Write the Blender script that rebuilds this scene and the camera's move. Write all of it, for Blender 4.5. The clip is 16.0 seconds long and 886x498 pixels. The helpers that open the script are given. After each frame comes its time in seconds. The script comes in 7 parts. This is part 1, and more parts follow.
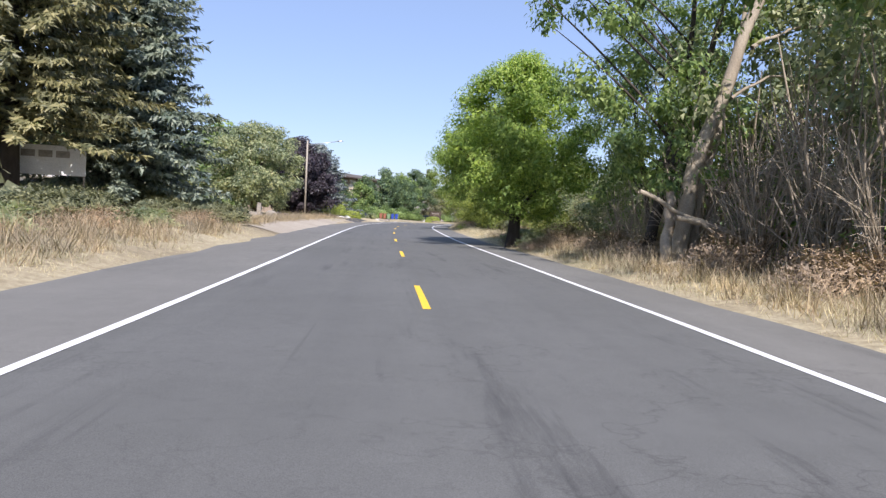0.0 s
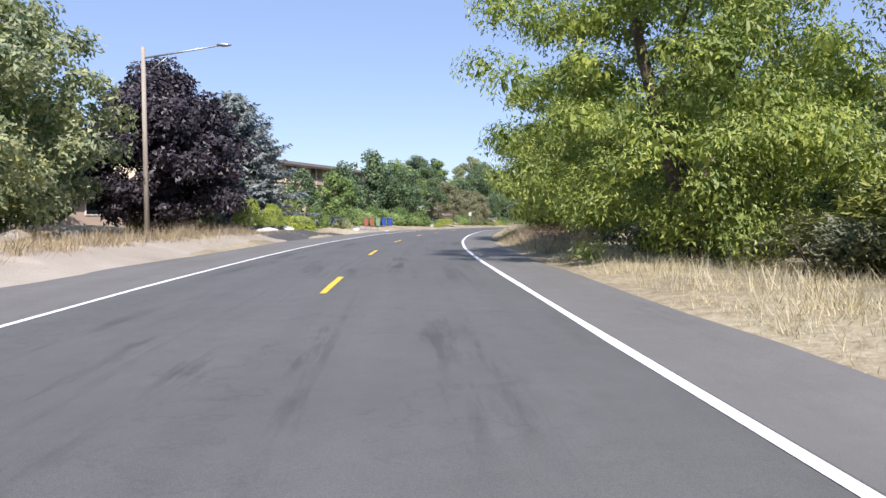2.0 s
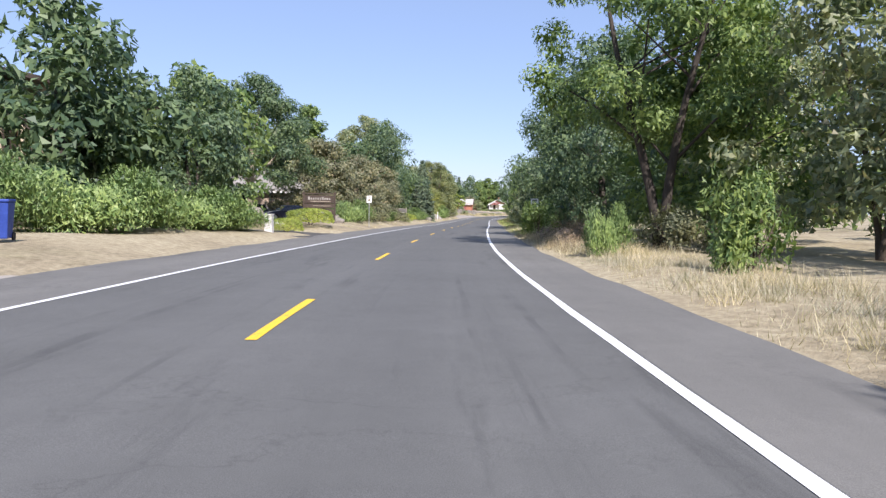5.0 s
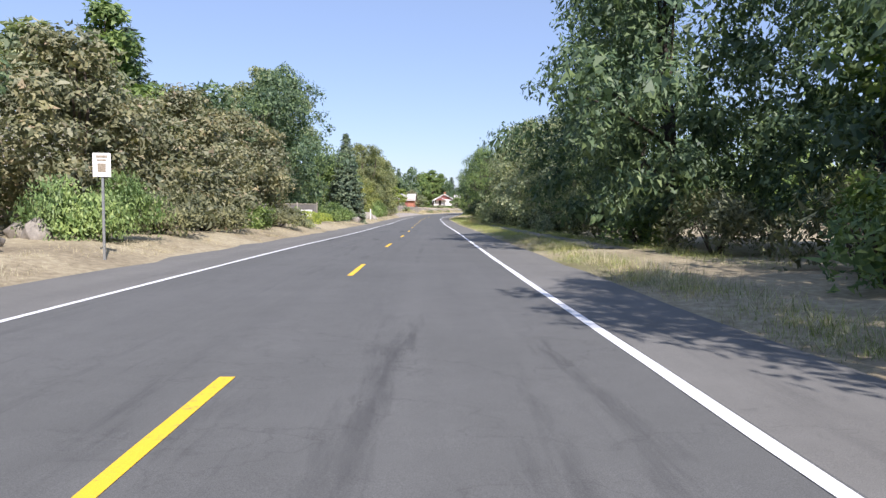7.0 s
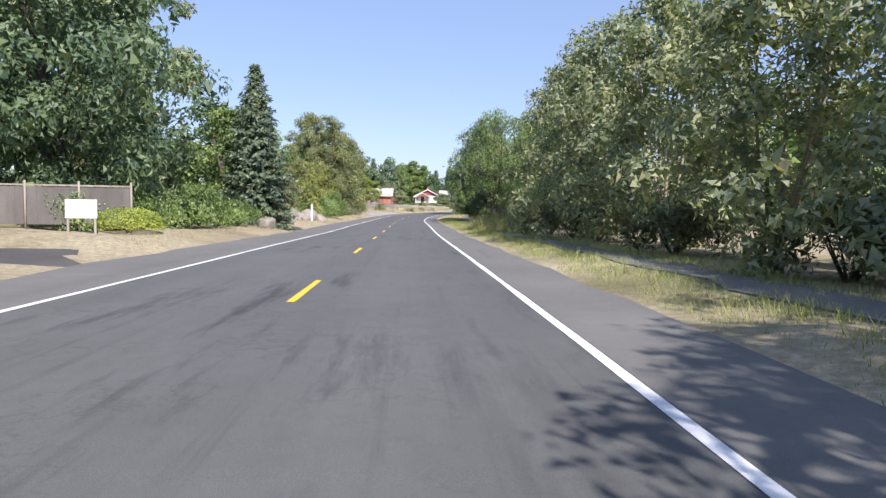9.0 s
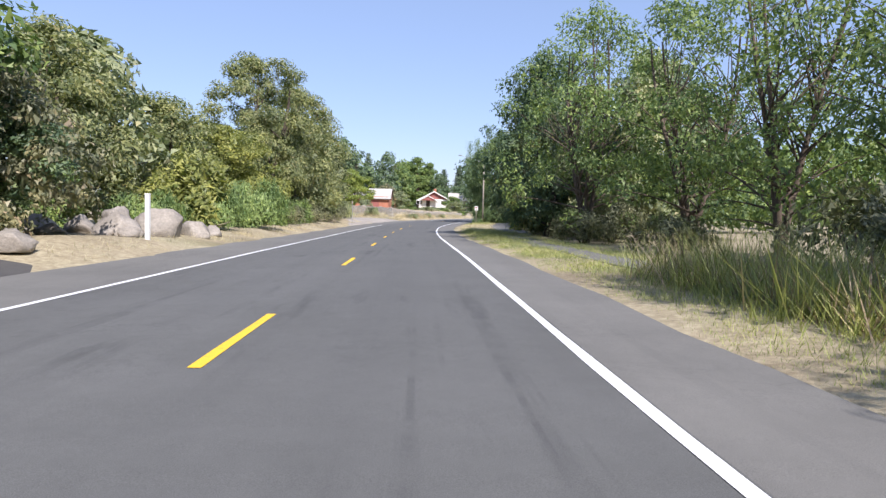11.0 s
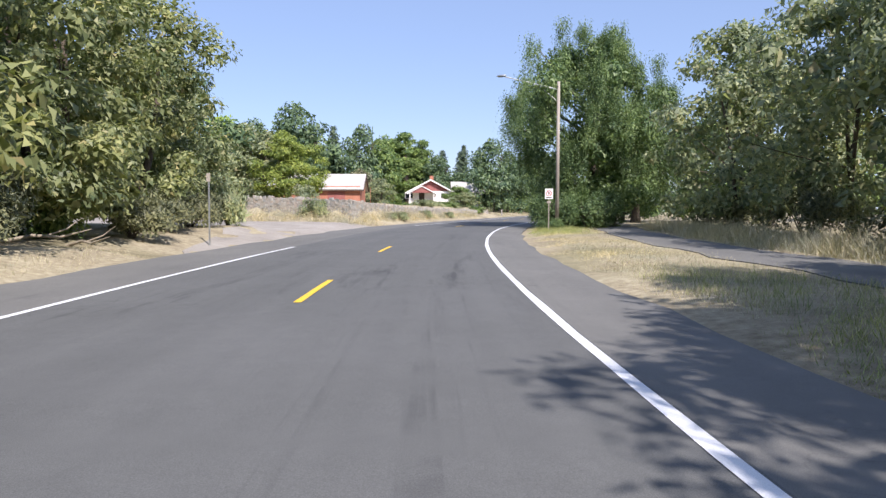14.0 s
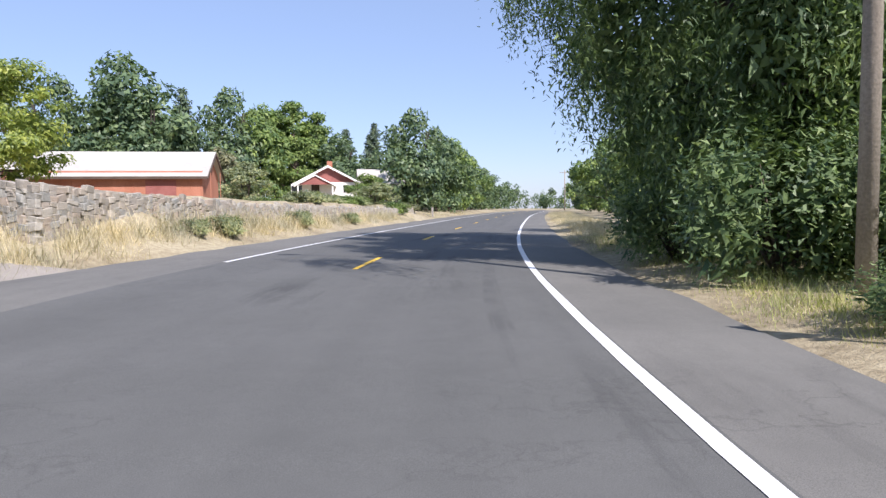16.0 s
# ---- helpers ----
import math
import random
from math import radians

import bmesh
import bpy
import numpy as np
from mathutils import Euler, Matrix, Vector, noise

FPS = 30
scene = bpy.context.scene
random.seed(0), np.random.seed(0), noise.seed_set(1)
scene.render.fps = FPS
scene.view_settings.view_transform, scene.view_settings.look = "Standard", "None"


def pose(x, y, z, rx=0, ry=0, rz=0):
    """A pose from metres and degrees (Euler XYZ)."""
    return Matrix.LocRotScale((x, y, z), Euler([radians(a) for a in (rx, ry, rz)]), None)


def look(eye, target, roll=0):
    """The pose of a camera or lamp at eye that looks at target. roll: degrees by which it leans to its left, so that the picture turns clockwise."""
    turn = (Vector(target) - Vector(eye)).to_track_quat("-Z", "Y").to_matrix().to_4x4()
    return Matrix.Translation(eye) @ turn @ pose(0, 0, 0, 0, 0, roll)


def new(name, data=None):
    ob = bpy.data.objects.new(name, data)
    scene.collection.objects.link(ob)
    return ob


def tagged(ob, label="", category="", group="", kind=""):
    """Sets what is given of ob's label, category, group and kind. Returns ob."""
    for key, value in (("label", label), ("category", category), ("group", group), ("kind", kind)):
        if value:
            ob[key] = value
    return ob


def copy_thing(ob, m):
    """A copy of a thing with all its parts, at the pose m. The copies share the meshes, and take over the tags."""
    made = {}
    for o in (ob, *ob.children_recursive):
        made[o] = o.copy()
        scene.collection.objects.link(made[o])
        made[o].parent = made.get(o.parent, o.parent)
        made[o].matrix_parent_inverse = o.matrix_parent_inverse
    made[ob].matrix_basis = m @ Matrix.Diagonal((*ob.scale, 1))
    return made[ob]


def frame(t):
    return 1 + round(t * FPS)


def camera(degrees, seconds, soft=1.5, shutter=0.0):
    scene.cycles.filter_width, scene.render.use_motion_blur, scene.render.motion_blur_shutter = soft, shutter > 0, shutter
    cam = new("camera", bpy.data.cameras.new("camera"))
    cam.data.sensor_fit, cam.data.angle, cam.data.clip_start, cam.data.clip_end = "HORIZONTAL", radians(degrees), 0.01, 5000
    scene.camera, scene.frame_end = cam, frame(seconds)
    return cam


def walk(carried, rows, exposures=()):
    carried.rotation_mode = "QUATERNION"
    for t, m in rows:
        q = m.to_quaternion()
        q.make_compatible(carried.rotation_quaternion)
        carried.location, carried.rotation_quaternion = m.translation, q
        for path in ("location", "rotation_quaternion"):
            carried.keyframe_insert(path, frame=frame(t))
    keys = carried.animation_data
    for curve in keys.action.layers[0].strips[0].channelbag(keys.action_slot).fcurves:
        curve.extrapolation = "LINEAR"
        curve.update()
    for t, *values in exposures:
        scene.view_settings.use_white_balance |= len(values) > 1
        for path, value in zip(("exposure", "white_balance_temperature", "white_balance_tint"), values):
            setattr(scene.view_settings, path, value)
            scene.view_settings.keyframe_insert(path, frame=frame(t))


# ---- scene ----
import itertools

# ---- camera: seconds, x, y, z, heading (clockwise from +y), pitch, roll ----
cam = camera(66.3, 16.0, soft=1.4)
ROWS = (
    (0.0, -0.63, -9.84, 2.85, 4.78, -2.94, 2.95),
    (0.5, -0.18, 2.13, 2.80, 4.68, -3.06, 1.92),
    (1.0, 0.18, 13.69, 2.75, 4.54, -3.05, 1.92),
    (1.5, 0.76, 25.20, 2.71, 4.35, -2.92, 1.43),
    (2.0, 1.23, 36.95, 2.70, 4.31, -2.84, -0.03),
    (2.5, 1.65, 48.86, 2.71, 4.75, -3.04, 0.07),
    (3.0, 2.15, 60.14, 2.67, 5.98, -3.52, 0.28),
    (3.5, 3.04, 70.67, 2.60, 7.80, -3.50, 0.13),
    (4.0, 4.39, 81.60, 2.55, 9.38, -3.84, 0.07),
    (4.2, 4.95, 85.84, 2.53, 10.36, -3.75, 0.23),
    (6.3, 14.15, 127.85, 2.13, 17.39, -3.65, 1.37),
    (6.5, 15.25, 131.75, 2.09, 17.81, -3.64, 1.14),
    (7.0, 18.16, 141.74, 2.01, 18.87, -3.71, 0.48),
    (7.5, 21.16, 151.71, 1.87, 19.82, -3.63, 0.90),
    (8.0, 24.37, 161.61, 1.74, 20.36, -3.58, 1.11),
    (8.5, 27.54, 170.92, 1.64, 20.48, -3.68, 0.59),
    (8.7, 28.85, 174.78, 1.58, 20.45, -3.82, 0.82),
    (10.8, 41.88, 215.40, 0.99, 20.54, -3.23, 1.22),
    (11.0, 43.19, 219.42, 0.93, 20.28, -3.15, 1.46),
    (11.5, 46.07, 228.22, 0.88, 19.89, -3.26, 1.26),
    (12.0, 48.94, 237.13, 0.82, 19.70, -3.30, 1.23),
    (12.5, 51.84, 246.23, 0.74, 19.41, -3.23, 0.95),
    (13.0, 54.75, 255.75, 0.64, 19.94, -3.08, 1.72),
    (13.5, 57.73, 264.78, 0.54, 20.40, -2.99, 0.93),
    (14.0, 60.69, 273.25, 0.47, 21.13, -3.18, 0.18),
    (14.5, 63.70, 281.97, 0.44, 22.12, -3.22, 0.76),
    (15.0, 66.99, 290.35, 0.45, 24.13, -3.20, 0.02),
    (15.5, 70.79, 298.87, 0.49, 26.10, -3.11, 0.04),
    (16.0, 74.41, 306.27, 0.56, 28.59, -3.35, -0.51),
)


def car_pose(x, y, z, heading, pitch, roll):
    a, b = radians(heading), radians(pitch)
    way = Vector((math.sin(a) * math.cos(b), math.cos(a) * math.cos(b), math.sin(b)))
    eye = Vector((x, y, z))
    return look(eye, eye + way, roll)


walk(cam, [(r[0], car_pose(*r[1:])) for r in ROWS], exposures=((0.0, 0.55, 6250, 18), (16.0, 0.55, 6250, 18)))

# ---- daylight: a clear morning, sun behind the camera on its right ----
SUN_FROM = radians(175)      # compass direction of the sun, clockwise from +y
SUN_UP = radians(43)
world = bpy.data.worlds.new("sky")
scene.world = world
world.use_nodes = True
wn = world.node_tree.nodes
sky = wn.new("ShaderNodeTexSky")
sky.sky_type = "NISHITA"
sky.sun_disc = False
sky.sun_elevation = SUN_UP
sky.sun_rotation = SUN_FROM
sky.altitude = 300
sky.air_density = 1.0
sky.dust_density = 0.7
sky.ozone_density = 1.7
wn["Background"].inputs["Strength"].default_value = 0.115
# half flat periwinkle, mixed in to even the sky's gradient and lift fill light
flat_sky = wn.new("ShaderNodeMixRGB")
flat_sky.inputs["Fac"].default_value = 0.5
flat_sky.inputs["Color2"].default_value = (2.62, 3.50, 5.5, 1)
world.node_tree.links.new(sky.outputs["Color"], flat_sky.inputs["Color1"])
world.node_tree.links.new(flat_sky.outputs["Color"], wn["Background"].inputs["Color"])
sun_data = bpy.data.lights.new("sun", "SUN")
sun_data.energy = 5.0
sun_data.angle = radians(0.53)
sun_data.color = (1.0, 0.95, 0.87)
sun = new("sun", sun_data)
to_sun = Vector((math.sin(SUN_FROM) * math.cos(SUN_UP), math.cos(SUN_FROM) * math.cos(SUN_UP), math.sin(SUN_UP)))
sun.matrix_world = look(to_sun * 200, (0, 0, 0))

# ---- the road's line: curvature (1/km, right positive) and height every 20 m ----
KNOTS = np.arange(-30.0, 511.0, 20.0)
KAPPA = (-4.64, -2.46, -0.24, 1.06, 1.25, 5.28, 2.74, 3.09, 1.96, 0.38, 0.78, -0.87, 0.14, 0.51,
         -0.56, 0.98, 2.39, 5.59, 6.11, 1.28, 0.37, 0.52, 0.66, 0.67, 0.59, 0.47, 0.35, 0.22)
LEVEL = (1.57, 1.49, 1.41, 1.33, 1.35, 1.27, 1.2, 1.06, 0.8, 0.59, 0.35, 0.05, -0.2, -0.48,
         -0.61, -0.81, -0.92, -0.86, -0.67, -0.59, -0.51, -0.41, -0.32, -0.24, -0.16, -0.09, -0.03, 0.03)
STEP = 2.0
SS = np.arange(-30.0, 520.0, STEP)
bend = np.interp(SS, KNOTS, KAPPA) * 1e-3
HEAD = np.concatenate([[0], np.cumsum((bend[1:] + bend[:-1]) / 2 * STEP)])
mid = (HEAD[1:] + HEAD[:-1]) / 2
CX = np.concatenate([[0], np.cumsum(np.sin(mid) * STEP)])
CY = np.concatenate([[0], np.cumsum(np.cos(mid) * STEP)])
turn = float(np.interp(0, SS, HEAD))
cx0, cy0 = float(np.interp(0, SS, CX)), float(np.interp(0, SS, CY))
CX, CY = (CX - cx0) * math.cos(turn) - (CY - cy0) * math.sin(turn), (CX - cx0) * math.sin(turn) + (CY - cy0) * math.cos(turn)
HEAD = HEAD - turn
# carry the line on straight at both ends
back, fore = np.arange(-400.0, -30.0, 10.0), np.arange(520.0, 1500.0, 20.0)
CX = np.concatenate([CX[0] + (back - SS[0]) * math.sin(HEAD[0]), CX, CX[-1] + (fore - SS[-1]) * math.sin(HEAD[-1])])
CY = np.concatenate([CY[0] + (back - SS[0]) * math.cos(HEAD[0]), CY, CY[-1] + (fore - SS[-1]) * math.cos(HEAD[-1])])
HEAD = np.concatenate([np.full(len(back), HEAD[0]), HEAD, np.full(len(fore), HEAD[-1])])
SS = np.concatenate([back, SS, fore])


def level(s):
    return np.interp(s, KNOTS, LEVEL)


def heading(s):
    return float(np.interp(s, SS, HEAD))


def line(s, d):
    """x, y of points at s along the road and d to its right."""
    a = np.interp(s, SS, HEAD)
    return np.interp(s, SS, CX) + d * np.cos(a), np.interp(s, SS, CY) - d * np.sin(a)


def ramp(x, a, b):
    t = np.clip((x - a) / (b - a), 0, 1)
    return t * t * (3 - 2 * t)


def bump(s, a, b, soft):
    return ramp(s, a - soft, a) * (1 - ramp(s, b, b + soft))


def rise(s, d):
    """Height of the ground beside the road over the road's level."""
    left = -0.10 + 0.50 * ramp(-d, 5.6, 8.6) + 0.5 * ramp(-d, 12, 40)
    right = -0.10 + 0.22 * ramp(d, 5.1, 7.0) + 0.3 * ramp(d, 14, 40)
    z = np.where(d < 0, left, right)
    z = z + 3.2 * bump(s, 112, 175, 14) * ramp(-d, 19.5, 27.0) * (1 - ramp(-d, 46, 76))   # knoll under the flats
    back_off = np.interp(-d, (8.9, 22, 44), (0, 5, 11))
    terrace = np.interp(s, (336, 350, 366, 388), (1.25, 1.0, 0.85, 0.6)) * ramp(s - back_off, 335.3, 335.9) * ramp(-d, 8.9, 9.3) * (1 - ramp(s, 386, 392))
    lawn = 1.1 * bump(s, 392, 440, 12) * ramp(-d, 9, 16)
    z = z + np.maximum(terrace, lawn) + 0.3 * bump(s, 330, 390, 8) * ramp(-d, 6.5, 8)
    mouth = 1 - ramp(-d, 8.5, 10.5) * (1 - bump(s, 322, 332, 2))
    z = z - 0.42 * bump(s, 304, 334, 3) * ramp(-d, 5.0, 7.0) * mouth      # mouth of the side road
    for a, b in DRIVES:
        z = z - 0.40 * bump(s, a, b, 1.5) * ramp(-d, 5.0, 7.0) * (1 - ramp(-d, 14, 22))
    return z


DRIVES = ((88.0, 96.0), (100.0, 117.0), (140.0, 149.0), (200.0, 207.0), (233.0, 243.0))


def ground_z(s, d):
    return float(level(s) + rise(np.float64(s), np.float64(d)))


def spot(s, d, up=0.0):
    x, y = line(s, d)
    return Vector((float(x), float(y), ground_z(s, d) + up))


def nearest(xy):
    """s and d of many points."""
    out_s, out_d = np.empty(len(xy)), np.empty(len(xy))
    for i in range(0, len(xy), 8000):
        q = xy[i:i + 8000]
        j = ((q[:, 0, None] - CX) ** 2 + (q[:, 1, None] - CY) ** 2).argmin(1)
        a = HEAD[j]
        dx, dy = q[:, 0] - CX[j], q[:, 1] - CY[j]
        out_s[i:i + 8000] = SS[j] + dx * np.sin(a) + dy * np.cos(a)
        out_d[i:i + 8000] = dx * np.cos(a) - dy * np.sin(a)
    return out_s, out_d


# ---- mesh helpers ----
def grid_mesh(name, verts, faces, mats):
    """A mesh from arrays; faces all have the same number of corners."""
    me = bpy.data.meshes.new(name)
    verts, faces = np.asarray(verts, np.float32), np.asarray(faces, np.int32)
    n, k = faces.shape
    me.vertices.add(len(verts))
    me.vertices.foreach_set("co", verts.ravel())
    me.loops.add(n * k)
    me.loops.foreach_set("vertex_index", faces.ravel())
    me.polygons.add(n)
    me.polygons.foreach_set("loop_start", np.arange(0, n * k, k, dtype=np.int32))
    me.polygons.foreach_set("loop_total", np.full(n, k, np.int32))
    for m in (mats if isinstance(mats, (list, tuple)) else [mats]):
        me.materials.append(m)
    me.update(calc_edges=True)
    me.polygons.foreach_set("use_smooth", np.zeros(n, bool))
    return me


def smooth(me):
    me.polygons.foreach_set("use_smooth", np.ones(len(me.polygons), bool))
    return me


def part(name, data, material=None, parent=None, label=""):
    """Links a bmesh or a mesh as one object, under a thing where one is given."""
    if isinstance(data, bmesh.types.BMesh):
        me = bpy.data.meshes.new(name)
        data.to_mesh(me)
        data.free()
        me.materials.append(material)
    else:
        me = data
    ob = new(name, me)
    if parent:
        ob.parent = parent
    if label:
        ob["label"] = label
    return ob


def thing(name, place, turned=0.0, label="", category="", group="", kind=""):
    ob = new(name)
    ob.matrix_world = Matrix.Translation(place) @ Matrix.Rotation(-turned, 4, "Z")
    return tagged(ob, label, category, group, kind)


def box(w, d, h, at=(0, 0, 0), bevel=0.0, rot=None):
    """A box whose base centre is at 'at'."""
    bm = bmesh.new()
    bmesh.ops.create_cube(bm, size=1)
    bmesh.ops.scale(bm, vec=(w, d, h), verts=bm.verts)
    if bevel:
        bmesh.ops.bevel(bm, geom=bm.edges[:], offset=bevel, segments=2, affect="EDGES", profile=0.6)
    bmesh.ops.translate(bm, vec=(0, 0, h / 2), verts=bm.verts)
    if rot:
        bmesh.ops.rotate(bm, matrix=rot, verts=bm.verts)
    bmesh.ops.translate(bm, vec=at, verts=bm.verts)
    return bm


def prism(profile, length, at=(0, 0, 0), axis="y"):
    """A closed outline in x, z drawn out along y (or y, z along x), centred."""
    bm = bmesh.new()
    ends = []
    for e in (-length / 2, length / 2):
        ends.append([bm.verts.new((a, e, b) if axis == "y" else (e, a, b)) for a, b in profile])
    n = len(profile)
    bm.faces.new(ends[0])
    bm.faces.new(ends[1][::-1])
    for i in range(n):
        bm.faces.new((ends[0][i], ends[1][i], ends[1][(i + 1) % n], ends[0][(i + 1) % n]))
    bmesh.ops.recalc_face_normals(bm, faces=bm.faces)
    bmesh.ops.translate(bm, vec=at, verts=bm.verts)
    return bm


def rod(a, b, r0, r1=None, sides=10):
    """A tapered round bar from a to b."""
    a, b = Vector(a), Vector(b)
    bm = bmesh.new()
    bmesh.ops.create_cone(bm, cap_ends=True, segments=sides, radius1=r0, radius2=r0 if r1 is None else r1, depth=(b - a).length)
    turn_to = (b - a).to_track_quat("Z", "Y").to_matrix()
    bmesh.ops.rotate(bm, matrix=turn_to, verts=bm.verts)
    bmesh.ops.translate(bm, vec=(a + b) / 2, verts=bm.verts)
    for f in bm.faces:
        f.smooth = len(f.verts) == 4
    return bm


def add(bm, other):
    """Joins other into bm."""
    me = bpy.data.meshes.new("joined")
    other.to_mesh(me)
    other.free()
    bm.from_mesh(me)
    bpy.data.meshes.remove(me)
    return bm


# ---- materials ----
def material(name, rough=0.8, metal=0.0, spec=0.3):
    m = bpy.data.materials.new(name)
    m.use_nodes = True
    b = m.node_tree.nodes["Principled BSDF"]
    b.inputs["Roughness"].default_value = rough
    b.inputs["Metallic"].default_value = metal
    b.inputs["Specular IOR Level"].default_value = spec
    return m, m.node_tree, b


def node(t, kind, **values):
    n = t.nodes.new(kind)
    for k, v in values.items():
        n.inputs[k.replace("_", " ")].default_value = v
    return n


def noise_out(t, scale, detail=5.0, rough=0.6, stretch=None):
    co = t.nodes.new("ShaderNodeTexCoord")
    n = node(t, "ShaderNodeTexNoise", Scale=scale, Detail=detail, Roughness=rough)
    src = co.outputs["Object"]
    if stretch:
        mp = t.nodes.new("ShaderNodeMapping")
        mp.inputs["Scale"].default_value = stretch
        t.links.new(src, mp.inputs["Vector"])
        src = mp.outputs["Vector"]
    t.links.new(src, n.inputs["Vector"])
    return n.outputs["Fac"]


def ramp_node(t, fac, stops):
    r = t.nodes.new("ShaderNodeValToRGB")
    e = r.color_ramp.elements
    while len(e) < len(stops):
        e.new(0.5)
    for el, (pos, col) in zip(e, stops):
        el.position, el.color = pos, (*col, 1)
    t.links.new(fac, r.inputs["Fac"])
    return r.outputs["Color"]


def blend(t, fac, a, b, mode="MIX"):
    m = t.nodes.new("ShaderNodeMix")
    m.data_type, m.blend_type = "RGBA", mode
    for sock, v in ((m.inputs[0], fac), (m.inputs[6], a), (m.inputs[7], b)):
        if hasattr(v, "is_linked"):
            t.links.new(v, sock)
        elif isinstance(v, tuple):
            sock.default_value = (*v, 1)
        else:
            sock.default_value = v
    return m.outputs[2]


def bumped(t, b, fac, strength=0.4, dist=0.01):
    n = node(t, "ShaderNodeBump", Strength=strength, Distance=dist)
    t.links.new(fac, n.inputs["Height"])
    t.links.new(n.outputs["Normal"], b.inputs["Normal"])


def rough_mat(name, c0, c1, scale, fine, rough=0.85, strength=0.4, dist=0.01, spec=0.3, metal=0.0, stretch=None):
    """Two-scale mottled surface between two colours."""
    m, t, b = material(name, rough, metal, spec)
    big = ramp_node(t, noise_out(t, scale, 4, stretch=stretch), ((0.3, c0), (0.7, c1)))
    small = noise_out(t, fine, 3)
    grain = ramp_node(t, small, ((0.25, (0.72, 0.72, 0.72)), (0.75, (1.18, 1.18, 1.18))))
    t.links.new(blend(t, 1.0, big, grain, "MULTIPLY"), b.inputs["Base Color"])
    bumped(t, b, small, strength, dist)
    return m


def leaf_mat(name, dark, light, through_amount=0.3, rough=0.5, old=None):
    """Leaves between two greens, leaf by leaf, with paler and darker boughs."""
    dark, light = (tuple(min(0.8, v * k) for v, k in zip(c, (1.5, 1.33, 1.48))) for c in (dark, light))
    m, t, b = material(name, rough, 0, 0.4)
    g = t.nodes.new("ShaderNodeNewGeometry")
    stops = [(0.0, dark), (0.45, tuple(0.55 * p + 0.45 * q for p, q in zip(dark, light))), (0.9, light)]
    if old:
        stops.append((1.0, old))
    col = ramp_node(t, g.outputs["Random Per Island"], stops)
    wide = ramp_node(t, noise_out(t, 0.55, 2), ((0.32, (0.70, 0.76, 0.80)), (0.68, (1.28, 1.20, 0.98))))
    col = blend(t, 1.0, col, wide, "MULTIPLY")
    t.links.new(col, b.inputs["Base Color"])
    tr = t.nodes.new("ShaderNodeBsdfTranslucent")
    t.links.new(blend(t, 1.0, col, (1.2, 1.3, 0.7), "MULTIPLY"), tr.inputs["Color"])
    mx = t.nodes.new("ShaderNodeMixShader")
    mx.inputs["Fac"].default_value = through_amount
    t.links.new(b.outputs["BSDF"], mx.inputs[1])
    t.links.new(tr.outputs["BSDF"], mx.inputs[2])
    t.links.new(mx.outputs["Shader"], t.nodes["Material Output"].inputs["Surface"])
    return m


def lane_noise(t, along, across, detail, rough):
    """Noise drawn out along the road: the map holds metres along and across it."""
    uv = t.nodes.new("ShaderNodeUVMap")
    uv.uv_map = "lane"
    mp = t.nodes.new("ShaderNodeMapping")
    mp.inputs["Scale"].default_value = (along, across, 1)
    n = node(t, "ShaderNodeTexNoise", Scale=1.0, Detail=detail, Roughness=rough)
    t.links.new(uv.outputs["UV"], mp.inputs["Vector"])
    t.links.new(mp.outputs["Vector"], n.inputs["Vector"])
    return n.outputs["Fac"]


